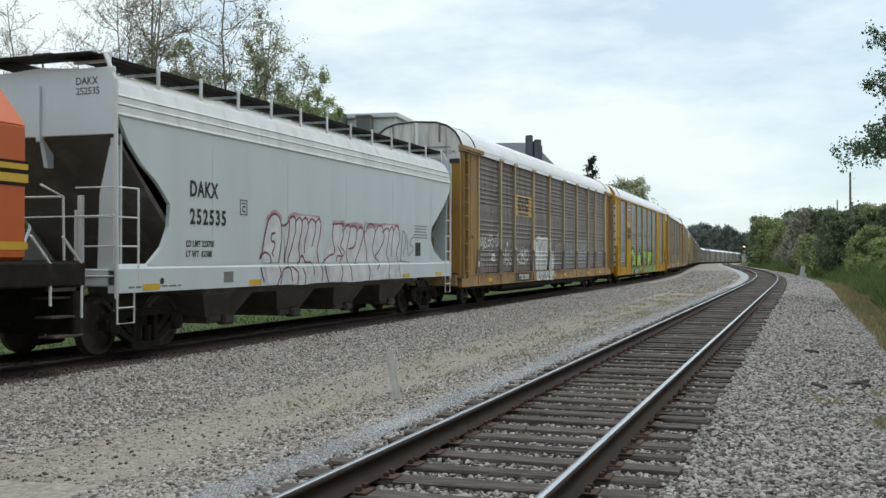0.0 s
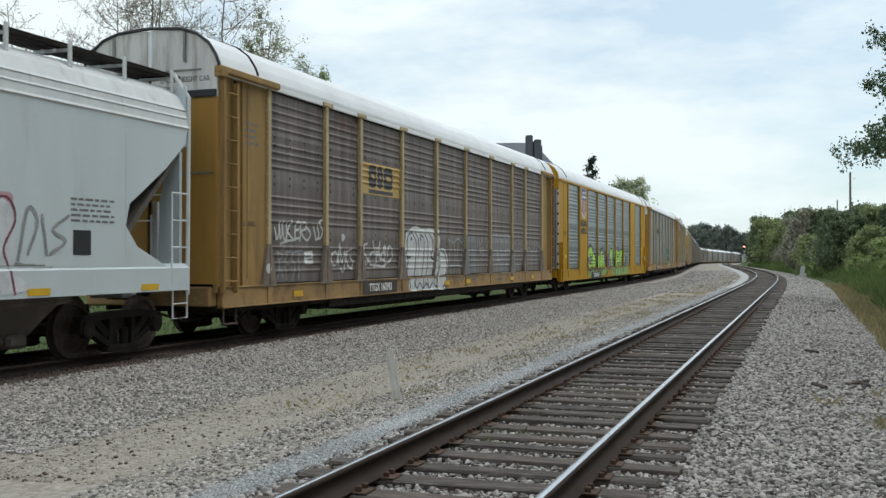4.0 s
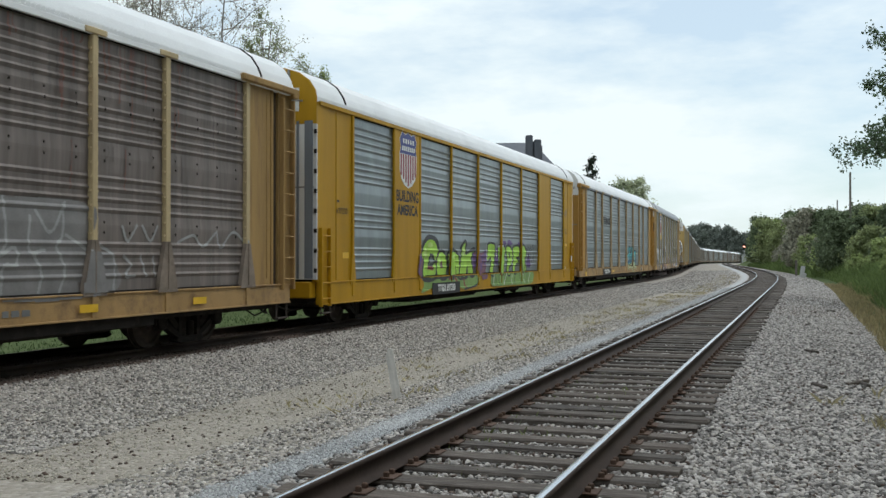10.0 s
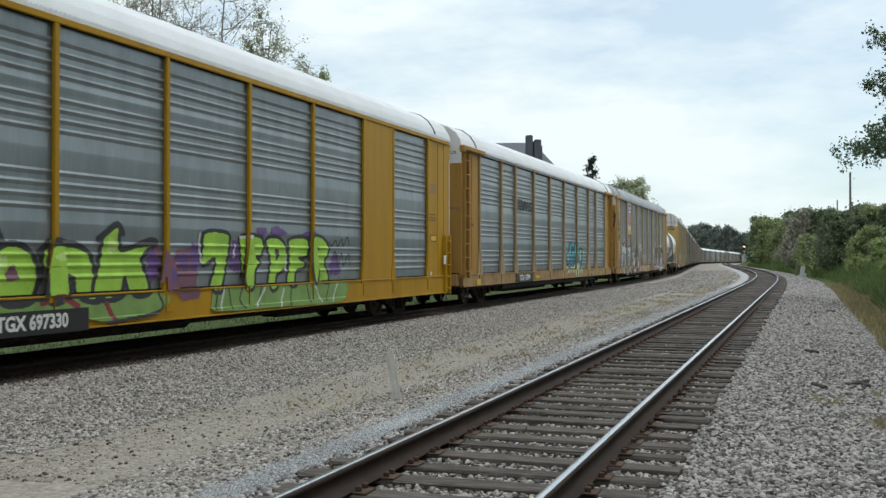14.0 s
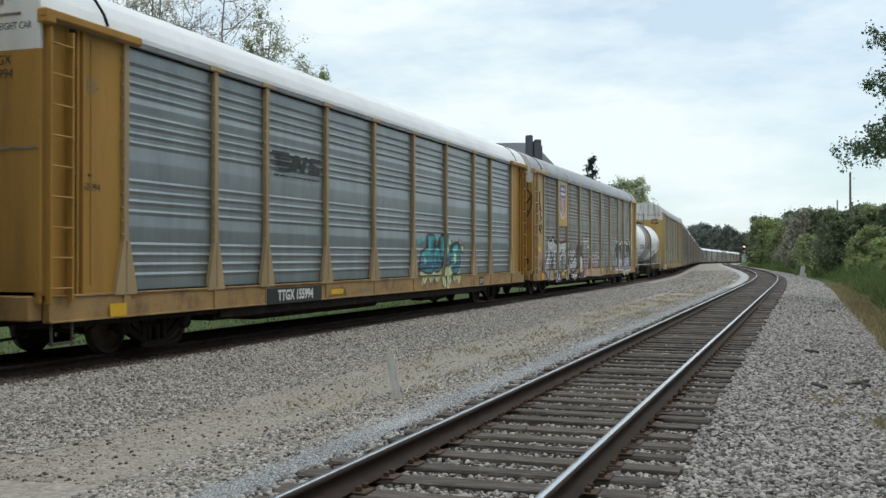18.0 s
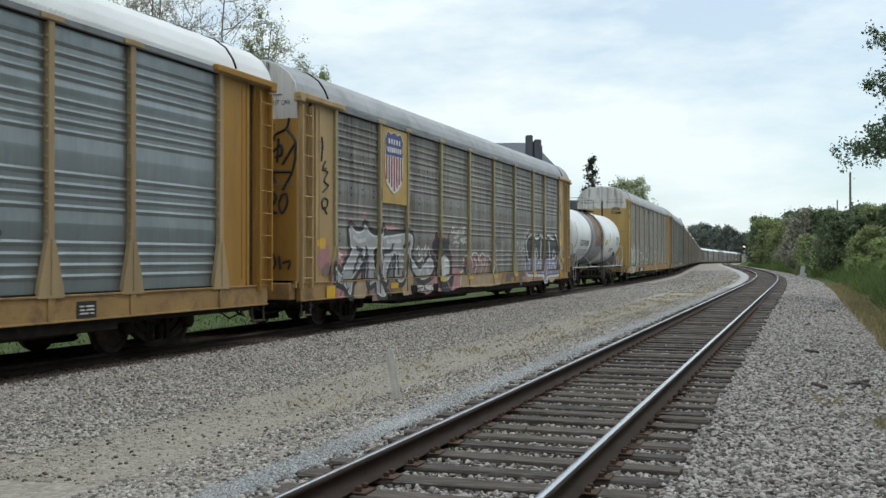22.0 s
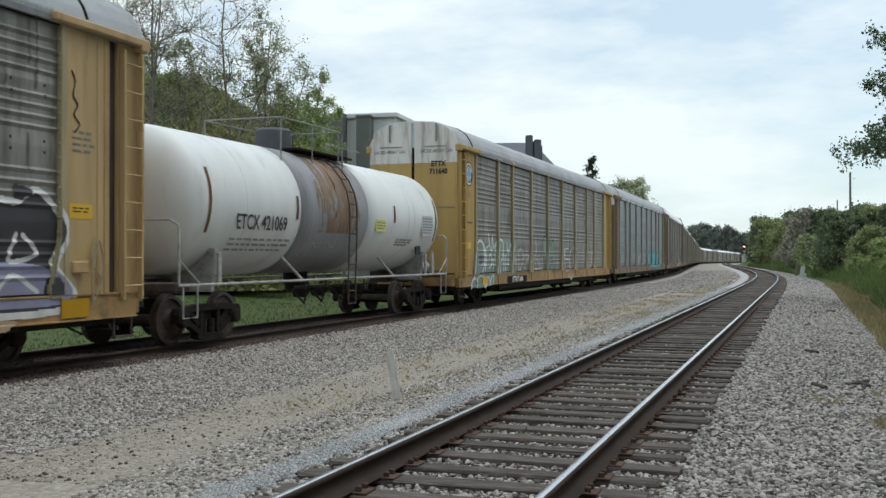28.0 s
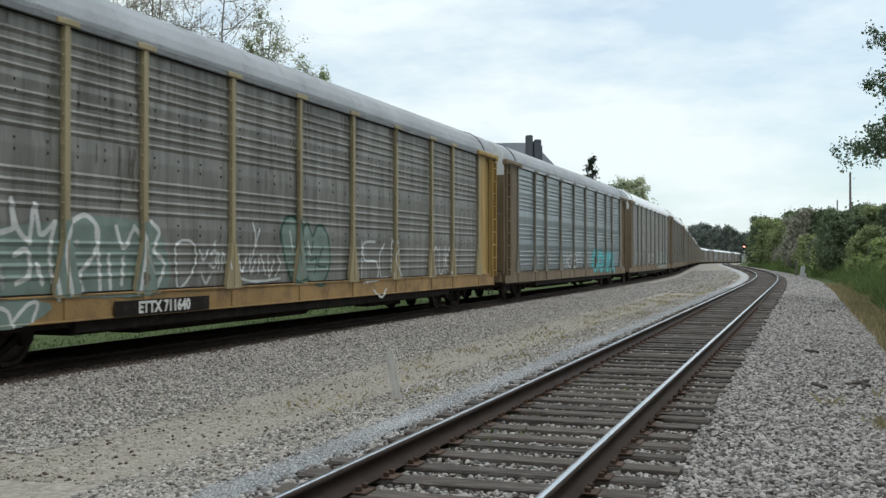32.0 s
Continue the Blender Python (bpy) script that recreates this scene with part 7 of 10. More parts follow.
    c.ring([(-4.79, 1.65), (-4.64, 2.0), (-4.41, 2.22), (-4.2, 2.03), (-3.79, 2.07), (-3.49, 2.03), (-3.33, 2.22), (-3.21, 1.9), (-3.25, 1.71), (-3.01, 1.48), (-2.97, 0.92), (-3.29, 0.46)], 0.05, "spray_pink")
    c.shape([(-4.25, 1.43), (-3.35, 1.39), (-3.35, 0.83), (-4.19, 0.75)], "spray_bright")
    c.stroke([(-2.89, 1.57), (-2.77, 1.29), (-2.85, 1.05)], 0.06, "spray_pink")
    c.stroke([(-2.52, 1.67), (-2.44, 1.48)], 0.06, "spray_pink")
    c.stroke([(-3.03, 2.32), (-3.06, 2.1)], 0.05, "spray_bright")
    c.stroke([(-3.03, 2.32), (-2.86, 2.35), (-2.84, 2.23), (-3.01, 2.17)], 0.05, "spray_bright")
    c.stroke([(-2.69, 2.21), (-2.78, 2.16), (-2.8, 2.05), (-2.67, 2.04)], 0.05, "spray_bright")
    c.stroke([(-2.62, 2.04), (-2.61, 2.22), (-2.47, 2.06), (-2.46, 2.26)], 0.05, "spray_bright")
    c.stroke([(-2.38, 2.26), (-2.42, 2.13), (-2.32, 2.12), (-2.28, 2.25), (-2.38, 2.28)], 0.05, "spray_bright")
    c.stroke([(-2.18, 2.35), (-2.17, 2.14), (-2.09, 2.16)], 0.05, "spray_bright")
    c.stroke([(-2.02, 2.35), (-1.99, 2.15), (-1.91, 2.37)], 0.05, "spray_bright")
    c.stroke([(-1.7, 2.38), (-1.84, 2.36), (-1.86, 2.14)], 0.05, "spray_bright")
    c.stroke([(-1.84, 2.25), (-1.71, 2.27)], 0.05, "spray_bright")
    c.stroke([(-2.05, 2.02), (-2.17, 1.99), (-2.11, 1.93), (-2.03, 1.98), (-2.05, 1.87)], 0.05, "spray_bright")
    c.stroke([(-1.95, 2.01), (-1.95, 1.89), (-1.84, 1.91), (-1.84, 2.03), (-1.95, 2.01)], 0.05, "spray_bright")
    c.stroke([(-1.65, 2.06), (-1.76, 2.02), (-1.75, 1.9), (-1.63, 1.91)], 0.05, "spray_bright")
    c.stroke([(-2.9, 1.87), (-2.67, 1.91), (-2.38, 1.87)], 0.05, "spray_bright")
    c.stroke([(-2.52, 1.76), (-2.39, 1.8), (-2.33, 1.93)], 0.05, "spray_bright")
    c.shape([(-1.94, 1.06), (-1.84, 1.4), (-1.59, 1.48), (-1.4, 1.44), (-1.18, 1.27), (-0.94, 1.53), (-0.63, 1.59), (-0.3, 1.47), (0.09, 1.56), (0.43, 1.43), (0.78, 1.49), (1.21, 1.31), (1.32, 1.11), (1.07, 0.87), (-1.08, 0.83), (-1.91, 0.93)], "spray_mauve")
    c.shape([(-2.37, 0.55), (-2.22, 0.9), (-1.86, 1.02), (-1.56, 0.92), (-1.08, 0.83), (1.07, 0.87), (1.91, 0.73), (1.91, 0.48), (-1.08, 0.47)], "spray_tan")
    c.stroke([(-1.94, 1.06), (-1.84, 1.4), (-1.59, 1.48), (-1.37, 1.4), (-1.18, 1.22)], 0.05, "spray_blush")
    c.stroke([(-1.2, 1.12), (-0.97, 1.51), (-0.63, 1.59), (-0.33, 1.49), (-0.21, 1.29)], 0.05, "spray_blush")
    c.stroke([(-0.3, 1.36), (0.03, 1.55), (0.32, 1.55), (0.46, 1.38), (0.36, 1.16)], 0.05, "spray_blush")
    c.stroke([(0.43, 1.38), (0.73, 1.47), (1.17, 1.35), (1.32, 1.15), (1.07, 0.91)], 0.05, "spray_blush")
    c.stroke([(-0.73, 1.4), (-0.48, 1.18), (-0.67, 0.93)], 0.05, "spray_blush")
    c.stroke([(-1.08, 1.15), (-0.79, 1.07), (-0.87, 0.86)], 0.05, "spray_blush")
    c.stroke([(-0.04, 1.32), (0.16, 1.13), (-0.1, 0.87)], 0.05, "spray_blush")
    c.stroke([(0.71, 1.28), (0.57, 0.93)], 0.05, "spray_blush")
    c.stroke([(-2.37, 0.55), (-2.25, 0.87), (-1.94, 1.01), (-1.64, 0.91)], 0.05, "spray_blush")
    c.stroke([(1.29, 0.87), (1.59, 0.9), (1.83, 0.73)], 0.05, "spray_blush")
    c.stroke([(-1.7, 1.37), (-1.56, 1.16)], 0.09, "spray_red_dark")
    c.stroke([(-0.97, 1.44), (-0.73, 1.04)], 0.09, "spray_red_dark")
    c.stroke([(0.85, 1.39), (1.02, 1.16)], 0.09, "spray_red_dark")
    c.stroke([(-0.55, 1.47), (-0.29, 1.25)], 0.09, "spray_red_dark")
    c.shape([(-1.94, 1.1), (-1.81, 1.16), (-1.62, 1.06), (-1.64, 0.93), (-1.86, 0.96)], "spray_slate")
    c.shape([(1.23, 0.91), (1.44, 0.99), (1.67, 0.82), (1.29, 0.79)], "spray_slate")
    c.stroke([(3.08, 1.56), (3.26, 1.3), (3.08, 0.95)], 0.05, "spray_ash")
    c.stroke([(3.11, 1.58), (3.44, 1.48), (3.33, 1.16)], 0.05, "spray_ash")
    c.stroke([(4.01, 1.29), (4.4, 1.1), (4.16, 0.83)], 0.05, "spray_ash")
    c.stroke([(4.8, 1.48), (4.64, 1.1), (5.01, 0.9)], 0.05, "spray_ash")
    c.stroke([(5.01, 1.58), (5.4, 1.48), (5.23, 1.09)], 0.05, "spray_ash")
    c.stroke([(1.74, 2.3), (1.82, 1.89), (1.98, 2.14), (2.06, 1.73)], 0.05, "spray_rust_dark")
    c.stroke([(2.22, 2.24), (2.31, 1.9), (2.56, 2.21)], 0.05, "spray_rust_dark")
    c.stroke([(2.73, 2.21), (2.76, 2.0), (2.99, 2.25)], 0.05, "spray_rust_dark")
    c.letter([(5.96, 0.78), (6.12, 1.58), (5.95, 1.93), (6.3, 2.17), (6.83, 2.27), (7.58, 2.12), (8.16, 2.27), (8.94, 2.16), (9.59, 2.29), (10.46, 2.15), (10.94, 2.33), (11.44, 1.85), (11.17, 1.31), (11.51, 0.75), (9.29, 0.67), (8.95, 0.39), (8.55, 0.49), (8.49, 0.73)], "spray_dark", "spray_bright", 0.1)
    c.shape([(6.07, 0.8), (6.16, 1.3), (7.07, 1.4), (8.38, 1.32), (9.83, 1.39), (11.17, 1.27), (11.45, 0.78), (9.29, 0.71), (8.95, 0.43), (8.61, 0.51), (8.49, 0.77)], "spray_violet")
    c.stroke([(6.97, 1.95), (6.93, 1.48), (6.98, 0.84)], 0.12, "spray_bright")
    c.stroke([(8.33, 2.12), (8.27, 1.48), (8.33, 0.83)], 0.12, "spray_bright")
    c.stroke([(8.94, 2.13), (9.18, 1.48), (8.83, 0.48)], 0.12, "spray_bright")
    c.stroke([(9.71, 2.08), (9.83, 1.48), (9.77, 0.79)], 0.12, "spray_bright")
    c.stroke([(7.48, 1.8), (7.33, 1.4), (7.74, 1.48), (7.58, 1.78)], 0.07, "spray_bright")
    c.stroke([(10.52, 1.75), (10.39, 1.39), (10.91, 1.49), (10.65, 1.75)], 0.07, "spray_bright")
    c.stroke([(6.12, 1.48), (6.47, 1.18), (6.3, 0.87)], 0.07, "spray_bright")
    c.stroke([(7.71, 1.05), (7.98, 1.27), (8.17, 0.94)], 0.07, "spray_bright")
    c.stroke([(10.14, 0.96), (10.46, 1.19), (10.94, 0.95)], 0.07, "spray_bright")
    c.blob(6.16, 2.24, 0.14, 0.08, "spray_dark")
    c.blob(7.9, 2.34, 0.16, 0.09, "spray_dark")
    c.blob(9.17, 2.36, 0.18, 0.10, "spray_dark")
    c.blob(10.62, 2.34, 0.19, 0.10, "spray_dark")
    c.blob(5.96, 1.38, 0.13, 0.16, "spray_dark")
    c.blob(11.24, 1.0, 0.17, 0.15, "spray_dark")
    c.stroke([(4.56, 2.04), (4.56, 1.76)], 0.04, "spray_bright")
    c.stroke([(4.56, 2.02), (4.76, 1.95), (4.56, 1.87)], 0.04, "spray_bright")
    c.stroke([(4.89, 1.96), (4.89, 1.78), (5.05, 1.81), (5.1, 1.98)], 0.04, "spray_bright")
    c.stroke([(5.23, 1.79), (5.27, 2.01), (5.49, 1.79), (5.53, 2.05)], 0.04, "spray_bright")
    c.stroke([(5.66, 2.42), (5.62, 2.17), (5.84, 2.28), (5.88, 2.48)], 0.04, "spray_bright")
    c.stroke([(6.07, 2.53), (6.07, 2.3), (6.3, 2.54)], 0.04, "spray_bright")
    c.stroke([(5.12, 1.67), (5.44, 1.77), (5.66, 1.76)], 0.04, "spray_bright")
    c.thin(0.04)
    c.lay(d, carrier_depth, "silver, pink and black graffiti letters")
    plate_box(d, "number_plate", M["black"], -6.7, 0.47, -4.5, 0.68, 1.514, thick=0.008)
    lettering("car_number", "TTGX 994856", 0.23, M["ink_white"], d, (1.520, -5.6, 0.57), squeeze=0.95, bold=0.010)
    plate_box(d, "yellow_label", M["reflector"], -8.15, 0.64, -7.64, 0.78, 1.514)
    for y in (-4.3, -1.55, 1.25, 3.95, 6.8):
        plate_box(d, "yellow_label", M["reflector"], y, 0.74, y + 0.45, 0.86, 1.514)
    plate_box(d, "yellow_label", M["reflector"], 11.58, 2.02, 12.10, 2.24, 1.448)
    bars(d, 11.66, 2.10, 12.02, 2.20, 2, M["ink"], 1.4505, 31)
    bars(d, 11.65, 2.98, 12.15, 3.35, 4, M["ink_grey"], 1.447, 32)
    plate_box(d, "yellow_label", M["yellow"], 11.35, 0.56, 11.95, 0.84, 1.514)
    s = Solid()
    w = wave([(11.62, 4.2), (11.70, 4.05), (11.66, 3.85), (11.75, 3.7), (11.68, 3.55), (11.8, 3.42), (11.7, 3.3)])
    s.tube([(1.452, q[0], q[1]) for q in w], 0.014, 4)
    part("graffiti", s, M["ink"], d, "thin black spray scrawl on the end sheet")
    s = Solid()
    s.box((1.50, 11.72, 1.30), (0.14, 0.34, 0.18), 0.02)
    part("latch_box", s, M["tan_pale"], d)
    s = Solid()
    for k, p in enumerate(([(12.15, 1.75), (12.05, 1.4), (12.25, 1.1), (12.1, 0.8)], [(12.2, 1.7), (12.3, 1.3), (12.2, 0.9)], [(12.12, 1.65), (12.0, 1.2), (12.02, 0.75)])):
        w = wave(p)
        s.tube([(1.49 + 0.02 * k, q[0], q[1]) for q in w], 0.018, 5)
    part("cable", s, M["post_pale"], d, "frayed rope hanging by the door")
    lettering("height_note", "EXCESS HEIGHT CAR", 0.145, M["ink"], d, (0.78, -END_Y - 0.006, 4.74), "y", 0.78)
    lettering("car_number", "TTGX", 0.20, M["ink"], d, (0.72, -END_Y - 0.006, 4.22), "y", 0.9)
    lettering("car_number", "994856", 0.20, M["ink"], d, (0.72, -END_Y - 0.006, 3.98), "y", 0.9)
    plate_box(d, "yellow_label", M["reflector"], -11.95, 0.52, -11.5, 0.80, 1.510)
    scrawl = Solid()

    def line(*pts):
        scrawl.tube([(q[0], -END_Y - 0.008, q[1]) for q in wave(list(pts))], 0.030, 4)
    line((1.29, 4.41), (1.22, 4.19), (0.96, 4.06), (0.82, 3.8), (0.85, 3.47), (0.96, 3.02))
    line((1.22, 4.19), (1.43, 3.92), (1.44, 3.66), (1.43, 3.52), (1.35, 3.23), (1.13, 2.87))
    line((0.89, 3.69), (1.09, 3.83), (1.11, 3.64), (0.96, 3.58))
    line((1.04, 3.98), (1.0, 3.46))
    line((1.13, 3.42), (1.44, 3.88))
    line((0.65, 3.27), (0.96, 3.27), (1.32, 3.26))
    line((1.44, 3.88), (1.44, 3.59), (1.44, 3.5))
    line((0.83, 2.77), (0.91, 2.84), (0.98, 2.73), (0.92, 2.58), (0.8, 2.62))
    line((1.09, 2.76), (1.22, 2.79), (1.24, 2.57), (1.12, 2.39), (1.05, 2.58), (1.12, 2.76))
    line((0.85, 2.43), (1.0, 2.39))
    line((0.72, 1.51), (0.8, 1.36), (0.89, 1.53), (0.96, 1.32), (0.89, 1.18))
    line((1.05, 1.47), (1.09, 1.18))
    line((1.14, 1.33), (1.31, 1.36), (1.27, 1.18))
    part("graffiti", scrawl, M["ink"], d, "black spray scrawl on the end door")
    tag = Solid()

    def mark(*pts):
        tag.tube([(1.450, q[0], q[1]) for q in wave(list(pts))], 0.026, 4)
    mark((-12.1, 4.13), (-12.07, 3.9), (-12.12, 3.58))
    mark((-11.91, 3.6), (-12.04, 3.43), (-11.81, 3.36), (-11.98, 3.16), (-11.77, 3.06), (-12.05, 2.9))
    mark((-12.09, 3.39), (-11.87, 3.45))
    mark((-11.98, 2.77), (-11.81, 2.74), (-11.84, 2.58), (-12.03, 2.53), (-12.09, 2.68), (-11.98, 2.77))
    mark((-11.98, 2.57), (-11.84, 2.42))
    part("graffiti", tag, M["ink"], d, "black spray tag on the end sheet")
    c = Canvas(-12.5, 0.9, -11.45, 2.1, 33)
    c.blob(-12.0, 1.45, 0.35, 0.35, "spray_pink")
    c.blob(-12.1, 1.75, 0.22, 0.12, "reflector")
    c.blob(-11.85, 1.15, 0.25, 0.15, "spray_mauve")
    c.thin(0.15)
    c.lay(d, carrier_depth, "faded pink spray paint on the end sheet")
    bars(d, -12.25, 3.75, -11.95, 4.05, 4, M["ink_grey"], 1.449, 51)

    # grey carrier with the round emblem and sage letters
    e = cars["e"]
    ring = Solid()
    ring.disc((1.449, -12.11, 4.12), "x", [(0, 0.40), (0.006, 0.40)], 32)
    em = part("emblem", ring, M["ink"], e, "round black, white and sky blue emblem")
    s = Solid()
    s.disc((1.449, -12.11, 4.12), "x", [(0, 0.245), (0.009, 0.245)], 28)
    part("emblem_field", s, M["ink_white"], em)
    s = Solid()
    s.box((1.460, -12.11, 4.12), (0.004, 0.17, 0.46))
    s.box((1.460, -12.11, 4.12), (0.004, 0.45, 0.15))
    part("emblem_cross", s, M["logo_sky"], em)
    # writing round the rim, as plain bars
    s = Solid()
    for first, last, count in ((165, 15, 15), (235, 305, 7)):
        for i in range(count):
            turn = math.radians(first + (last - first) * i / (count - 1))
            if first == 165 and i == 7:
                continue
            s.box((1.457, -12.11 + 0.325 * math.cos(turn), 4.12 + 0.325 * math.sin(turn)), (0.004, 0.05, 0.065))
    tagged(part("rim_writing", s, M["ink_white"], em), kind="stuff")
    bars(e, -12.35, 3.35, -11.9, 3.55, 3, M["ink_grey"], 1.450, 5)
    bars(e, -12.40, 2.50, -11.75, 2.62, 1, M["ink"], 1.450, 6)
    plate_box(e, "yellow_label", M["reflector"], -12.35, 1.72, -11.85, 1.92, 1.449)
    c = Canvas(-12.1, 0.36, 11.3, 2.35, 18)
    c.shape([(-11.19, 1.85), (-10.94, 1.98), (-10.64, 1.96), (-10.38, 1.78), (-10.1, 1.85), (-8.95, 1.95), (-8.28, 2.07), (-6.77, 2.0), (-6.32, 1.77), (-6.28, 0.88), (-8.95, 0.85), (-11.18, 0.87)], "spray_sage")
    c.shape([(-11.5, 0.86), (-9.21, 0.8), (-9.47, 0.54), (-10.51, 0.45), (-11.42, 0.46)], "spray_sage")
    c.shape([(-11.6, 0.85), (-11.49, 1.48), (-11.22, 1.82), (-10.76, 1.97), (-10.33, 1.8), (-9.34, 1.67), (-9.34, 0.9)], "spray_sage")
    c.shape([(-11.92, 0.44), (-11.67, 0.73), (-9.56, 0.79), (-9.55, 0.52), (-10.56, 0.45)], "spray_sage")
    c.stroke([(-11.61, 0.85), (-11.53, 1.43), (-11.28, 1.82), (-10.8, 1.98), (-10.37, 1.83), (-10.21, 1.48), (-10.37, 1.11), (-10.56, 0.87)], 0.09, "spray_bright")
    c.stroke([(-12.01, 0.44), (-11.8, 0.68), (-11.49, 0.75), (-11.31, 0.59), (-11.38, 0.45)], 0.09, "spray_bright")
    c.stroke([(-10.56, 0.79), (-10.27, 0.55), (-10.56, 0.45)], 0.09, "spray_bright")
    c.stroke([(-11.13, 1.34), (-10.56, 1.29)], 0.09, "spray_bright")
    c.shape([(-11.09, 1.46), (-10.47, 1.5), (-10.47, 1.25), (-11.09, 1.21)], "spray_slate")
    c.stroke([(-11.27, 1.82), (-10.94, 1.98), (-10.64, 1.96), (-10.42, 1.78), (-10.29, 1.47), (-10.22, 1.03)], 0.08, "spray_bright")
    c.stroke([(-10.19, 0.99), (-10.09, 1.44), (-10.15, 1.71), (-9.79, 1.83)], 0.08, "spray_bright")
    c.stroke([(-9.79, 1.86), (-9.82, 2.24), (-9.72, 1.86), (-9.47, 1.64)], 0.08, "spray_bright")
    c.stroke([(-9.47, 1.64), (-9.37, 2.19), (-9.25, 1.77), (-8.95, 1.95)], 0.08, "spray_bright")
    c.stroke([(-8.95, 1.95), (-9.06, 1.47), (-8.93, 0.84)], 0.08, "spray_bright")
    c.stroke([(-8.68, 0.9), (-8.8, 1.44), (-8.69, 1.87), (-8.28, 2.07), (-7.98, 1.83), (-8.09, 1.47), (-8.4, 1.19), (-8.33, 0.9)], 0.08, "spray_bright")
    c.stroke([(-8.05, 1.94), (-7.98, 1.47), (-7.93, 0.91)], 0.08, "spray_bright")
    c.stroke([(-7.56, 1.92), (-7.35, 1.59), (-7.09, 1.93)], 0.08, "spray_bright")
    c.stroke([(-7.09, 1.93), (-6.88, 1.67), (-7.04, 0.86)], 0.08, "spray_bright")
    c.stroke([(-6.63, 2.03), (-6.41, 1.85), (-6.55, 1.55), (-6.26, 1.32), (-6.49, 0.88)], 0.08, "spray_bright")
    c.stroke([(-9.77, 1.47), (-9.52, 1.54), (-9.47, 1.2), (-9.72, 1.08)], 0.08, "spray_bright")
    c.stroke([(-9.32, 1.34), (-9.21, 1.07)], 0.08, "spray_bright")
    c.stroke([(-7.74, 1.47), (-7.68, 0.96)], 0.08, "spray_bright")
    c.stroke([(-7.37, 1.44), (-7.4, 1.02)], 0.08, "spray_bright")
    c.stroke([(-10.05, 1.34), (-9.96, 1.02)], 0.06, "spray_ash")
    c.stroke([(-8.62, 1.47), (-8.46, 1.68)], 0.06, "spray_ash")
    c.stroke([(-10.68, 1.1), (-10.42, 1.34)], 0.06, "spray_ash")
    c.stroke([(-6.84, 1.47), (-6.63, 1.16)], 0.06, "spray_ash")
    c.stroke([(-11.42, 0.65), (-11.02, 0.81), (-10.68, 0.78), (-10.46, 0.6), (-10.55, 0.46)], 0.06, "spray_bright")
    c.stroke([(-10.46, 0.56), (-10.24, 0.76), (-9.96, 0.71), (-9.86, 0.5)], 0.06, "spray_bright")
    c.stroke([(-9.86, 0.56), (-9.57, 0.78), (-9.37, 0.79), (-9.47, 0.55)], 0.06, "spray_bright")
    c.blob(-6.88, 1.1, 0.10, 0.10, "spray_rust_dark")
    c.stroke([(-5.94, 1.64), (-5.69, 1.74), (-5.38, 1.68), (-5.3, 1.39), (-5.53, 1.06), (-5.84, 0.91), (-5.91, 1.23), (-5.94, 1.64)], 0.05, "spray_bright")
    c.stroke([(-5.17, 1.56), (-5.05, 1.39), (-4.89, 1.58)], 0.05, "spray_bright")
    c.stroke([(-4.84, 1.48), (-4.64, 1.56), (-4.67, 1.26), (-4.89, 1.31)], 0.05, "spray_bright")
    c.stroke([(-4.55, 1.52), (-4.54, 1.22)], 0.05, "spray_bright")
    c.stroke([(-4.43, 1.22), (-4.4, 1.52), (-4.23, 1.23)], 0.05, "spray_bright")
    c.stroke([(-5.13, 1.14), (-4.97, 0.97), (-4.81, 1.13)], 0.05, "spray_bright")
    c.stroke([(-4.72, 1.65), (-4.64, 1.73)], 0.05, "spray_bright")
    c.stroke([(-3.85, 1.48), (-3.72, 1.16), (-3.54, 1.43)], 0.05, "spray_bright")
    c.stroke([(-3.42, 1.48), (-3.38, 1.11), (-3.19, 1.39)], 0.05, "spray_bright")
    c.stroke([(-3.1, 1.11), (-3.0, 1.48), (-2.8, 1.1)], 0.05, "spray_bright")
    c.stroke([(-2.7, 1.48), (-2.64, 1.05), (-2.44, 1.38)], 0.05, "spray_bright")
    c.stroke([(-2.31, 1.48), (-2.18, 1.29), (-2.39, 1.05)], 0.05, "spray_bright")
    c.stroke([(-3.29, 2.12), (-3.19, 1.75), (-3.35, 1.39)], 0.05, "spray_bright")
    c.stroke([(-3.04, 1.99), (-3.19, 1.66)], 0.05, "spray_bright")
    c.stroke([(-3.76, 1.03), (-3.19, 0.96), (-2.18, 1.0)], 0.05, "spray_bright")
    c.letter([(-2.12, 1.91), (-1.91, 2.22), (-1.49, 2.23), (-1.29, 1.86), (-0.97, 2.14), (-0.71, 1.87), (-0.37, 2.12), (0.03, 1.9), (0.13, 1.27), (-0.32, 0.86), (-1.08, 1.0), (-1.62, 0.97), (-1.97, 1.48)], "spray_sage", "spray_green", 0.07)
    c.stroke([(-1.08, 1.78), (-0.97, 1.28), (-1.13, 1.0)], 0.05, "spray_green")
    c.stroke([(-0.66, 1.79), (-0.8, 1.38), (-0.49, 1.43), (-0.61, 1.07)], 0.05, "spray_green")
    c.stroke([(-0.17, 1.69), (-0.42, 1.27), (-0.02, 1.22)], 0.05, "spray_green")
    c.stroke([(-1.49, 1.68), (-1.36, 1.28)], 0.05, "spray_green")
    c.stroke([(-1.76, 1.97), (-1.62, 1.58)], 0.05, "spray_bright")
    c.stroke([(-0.9, 1.78), (-0.8, 1.48)], 0.05, "spray_bright")
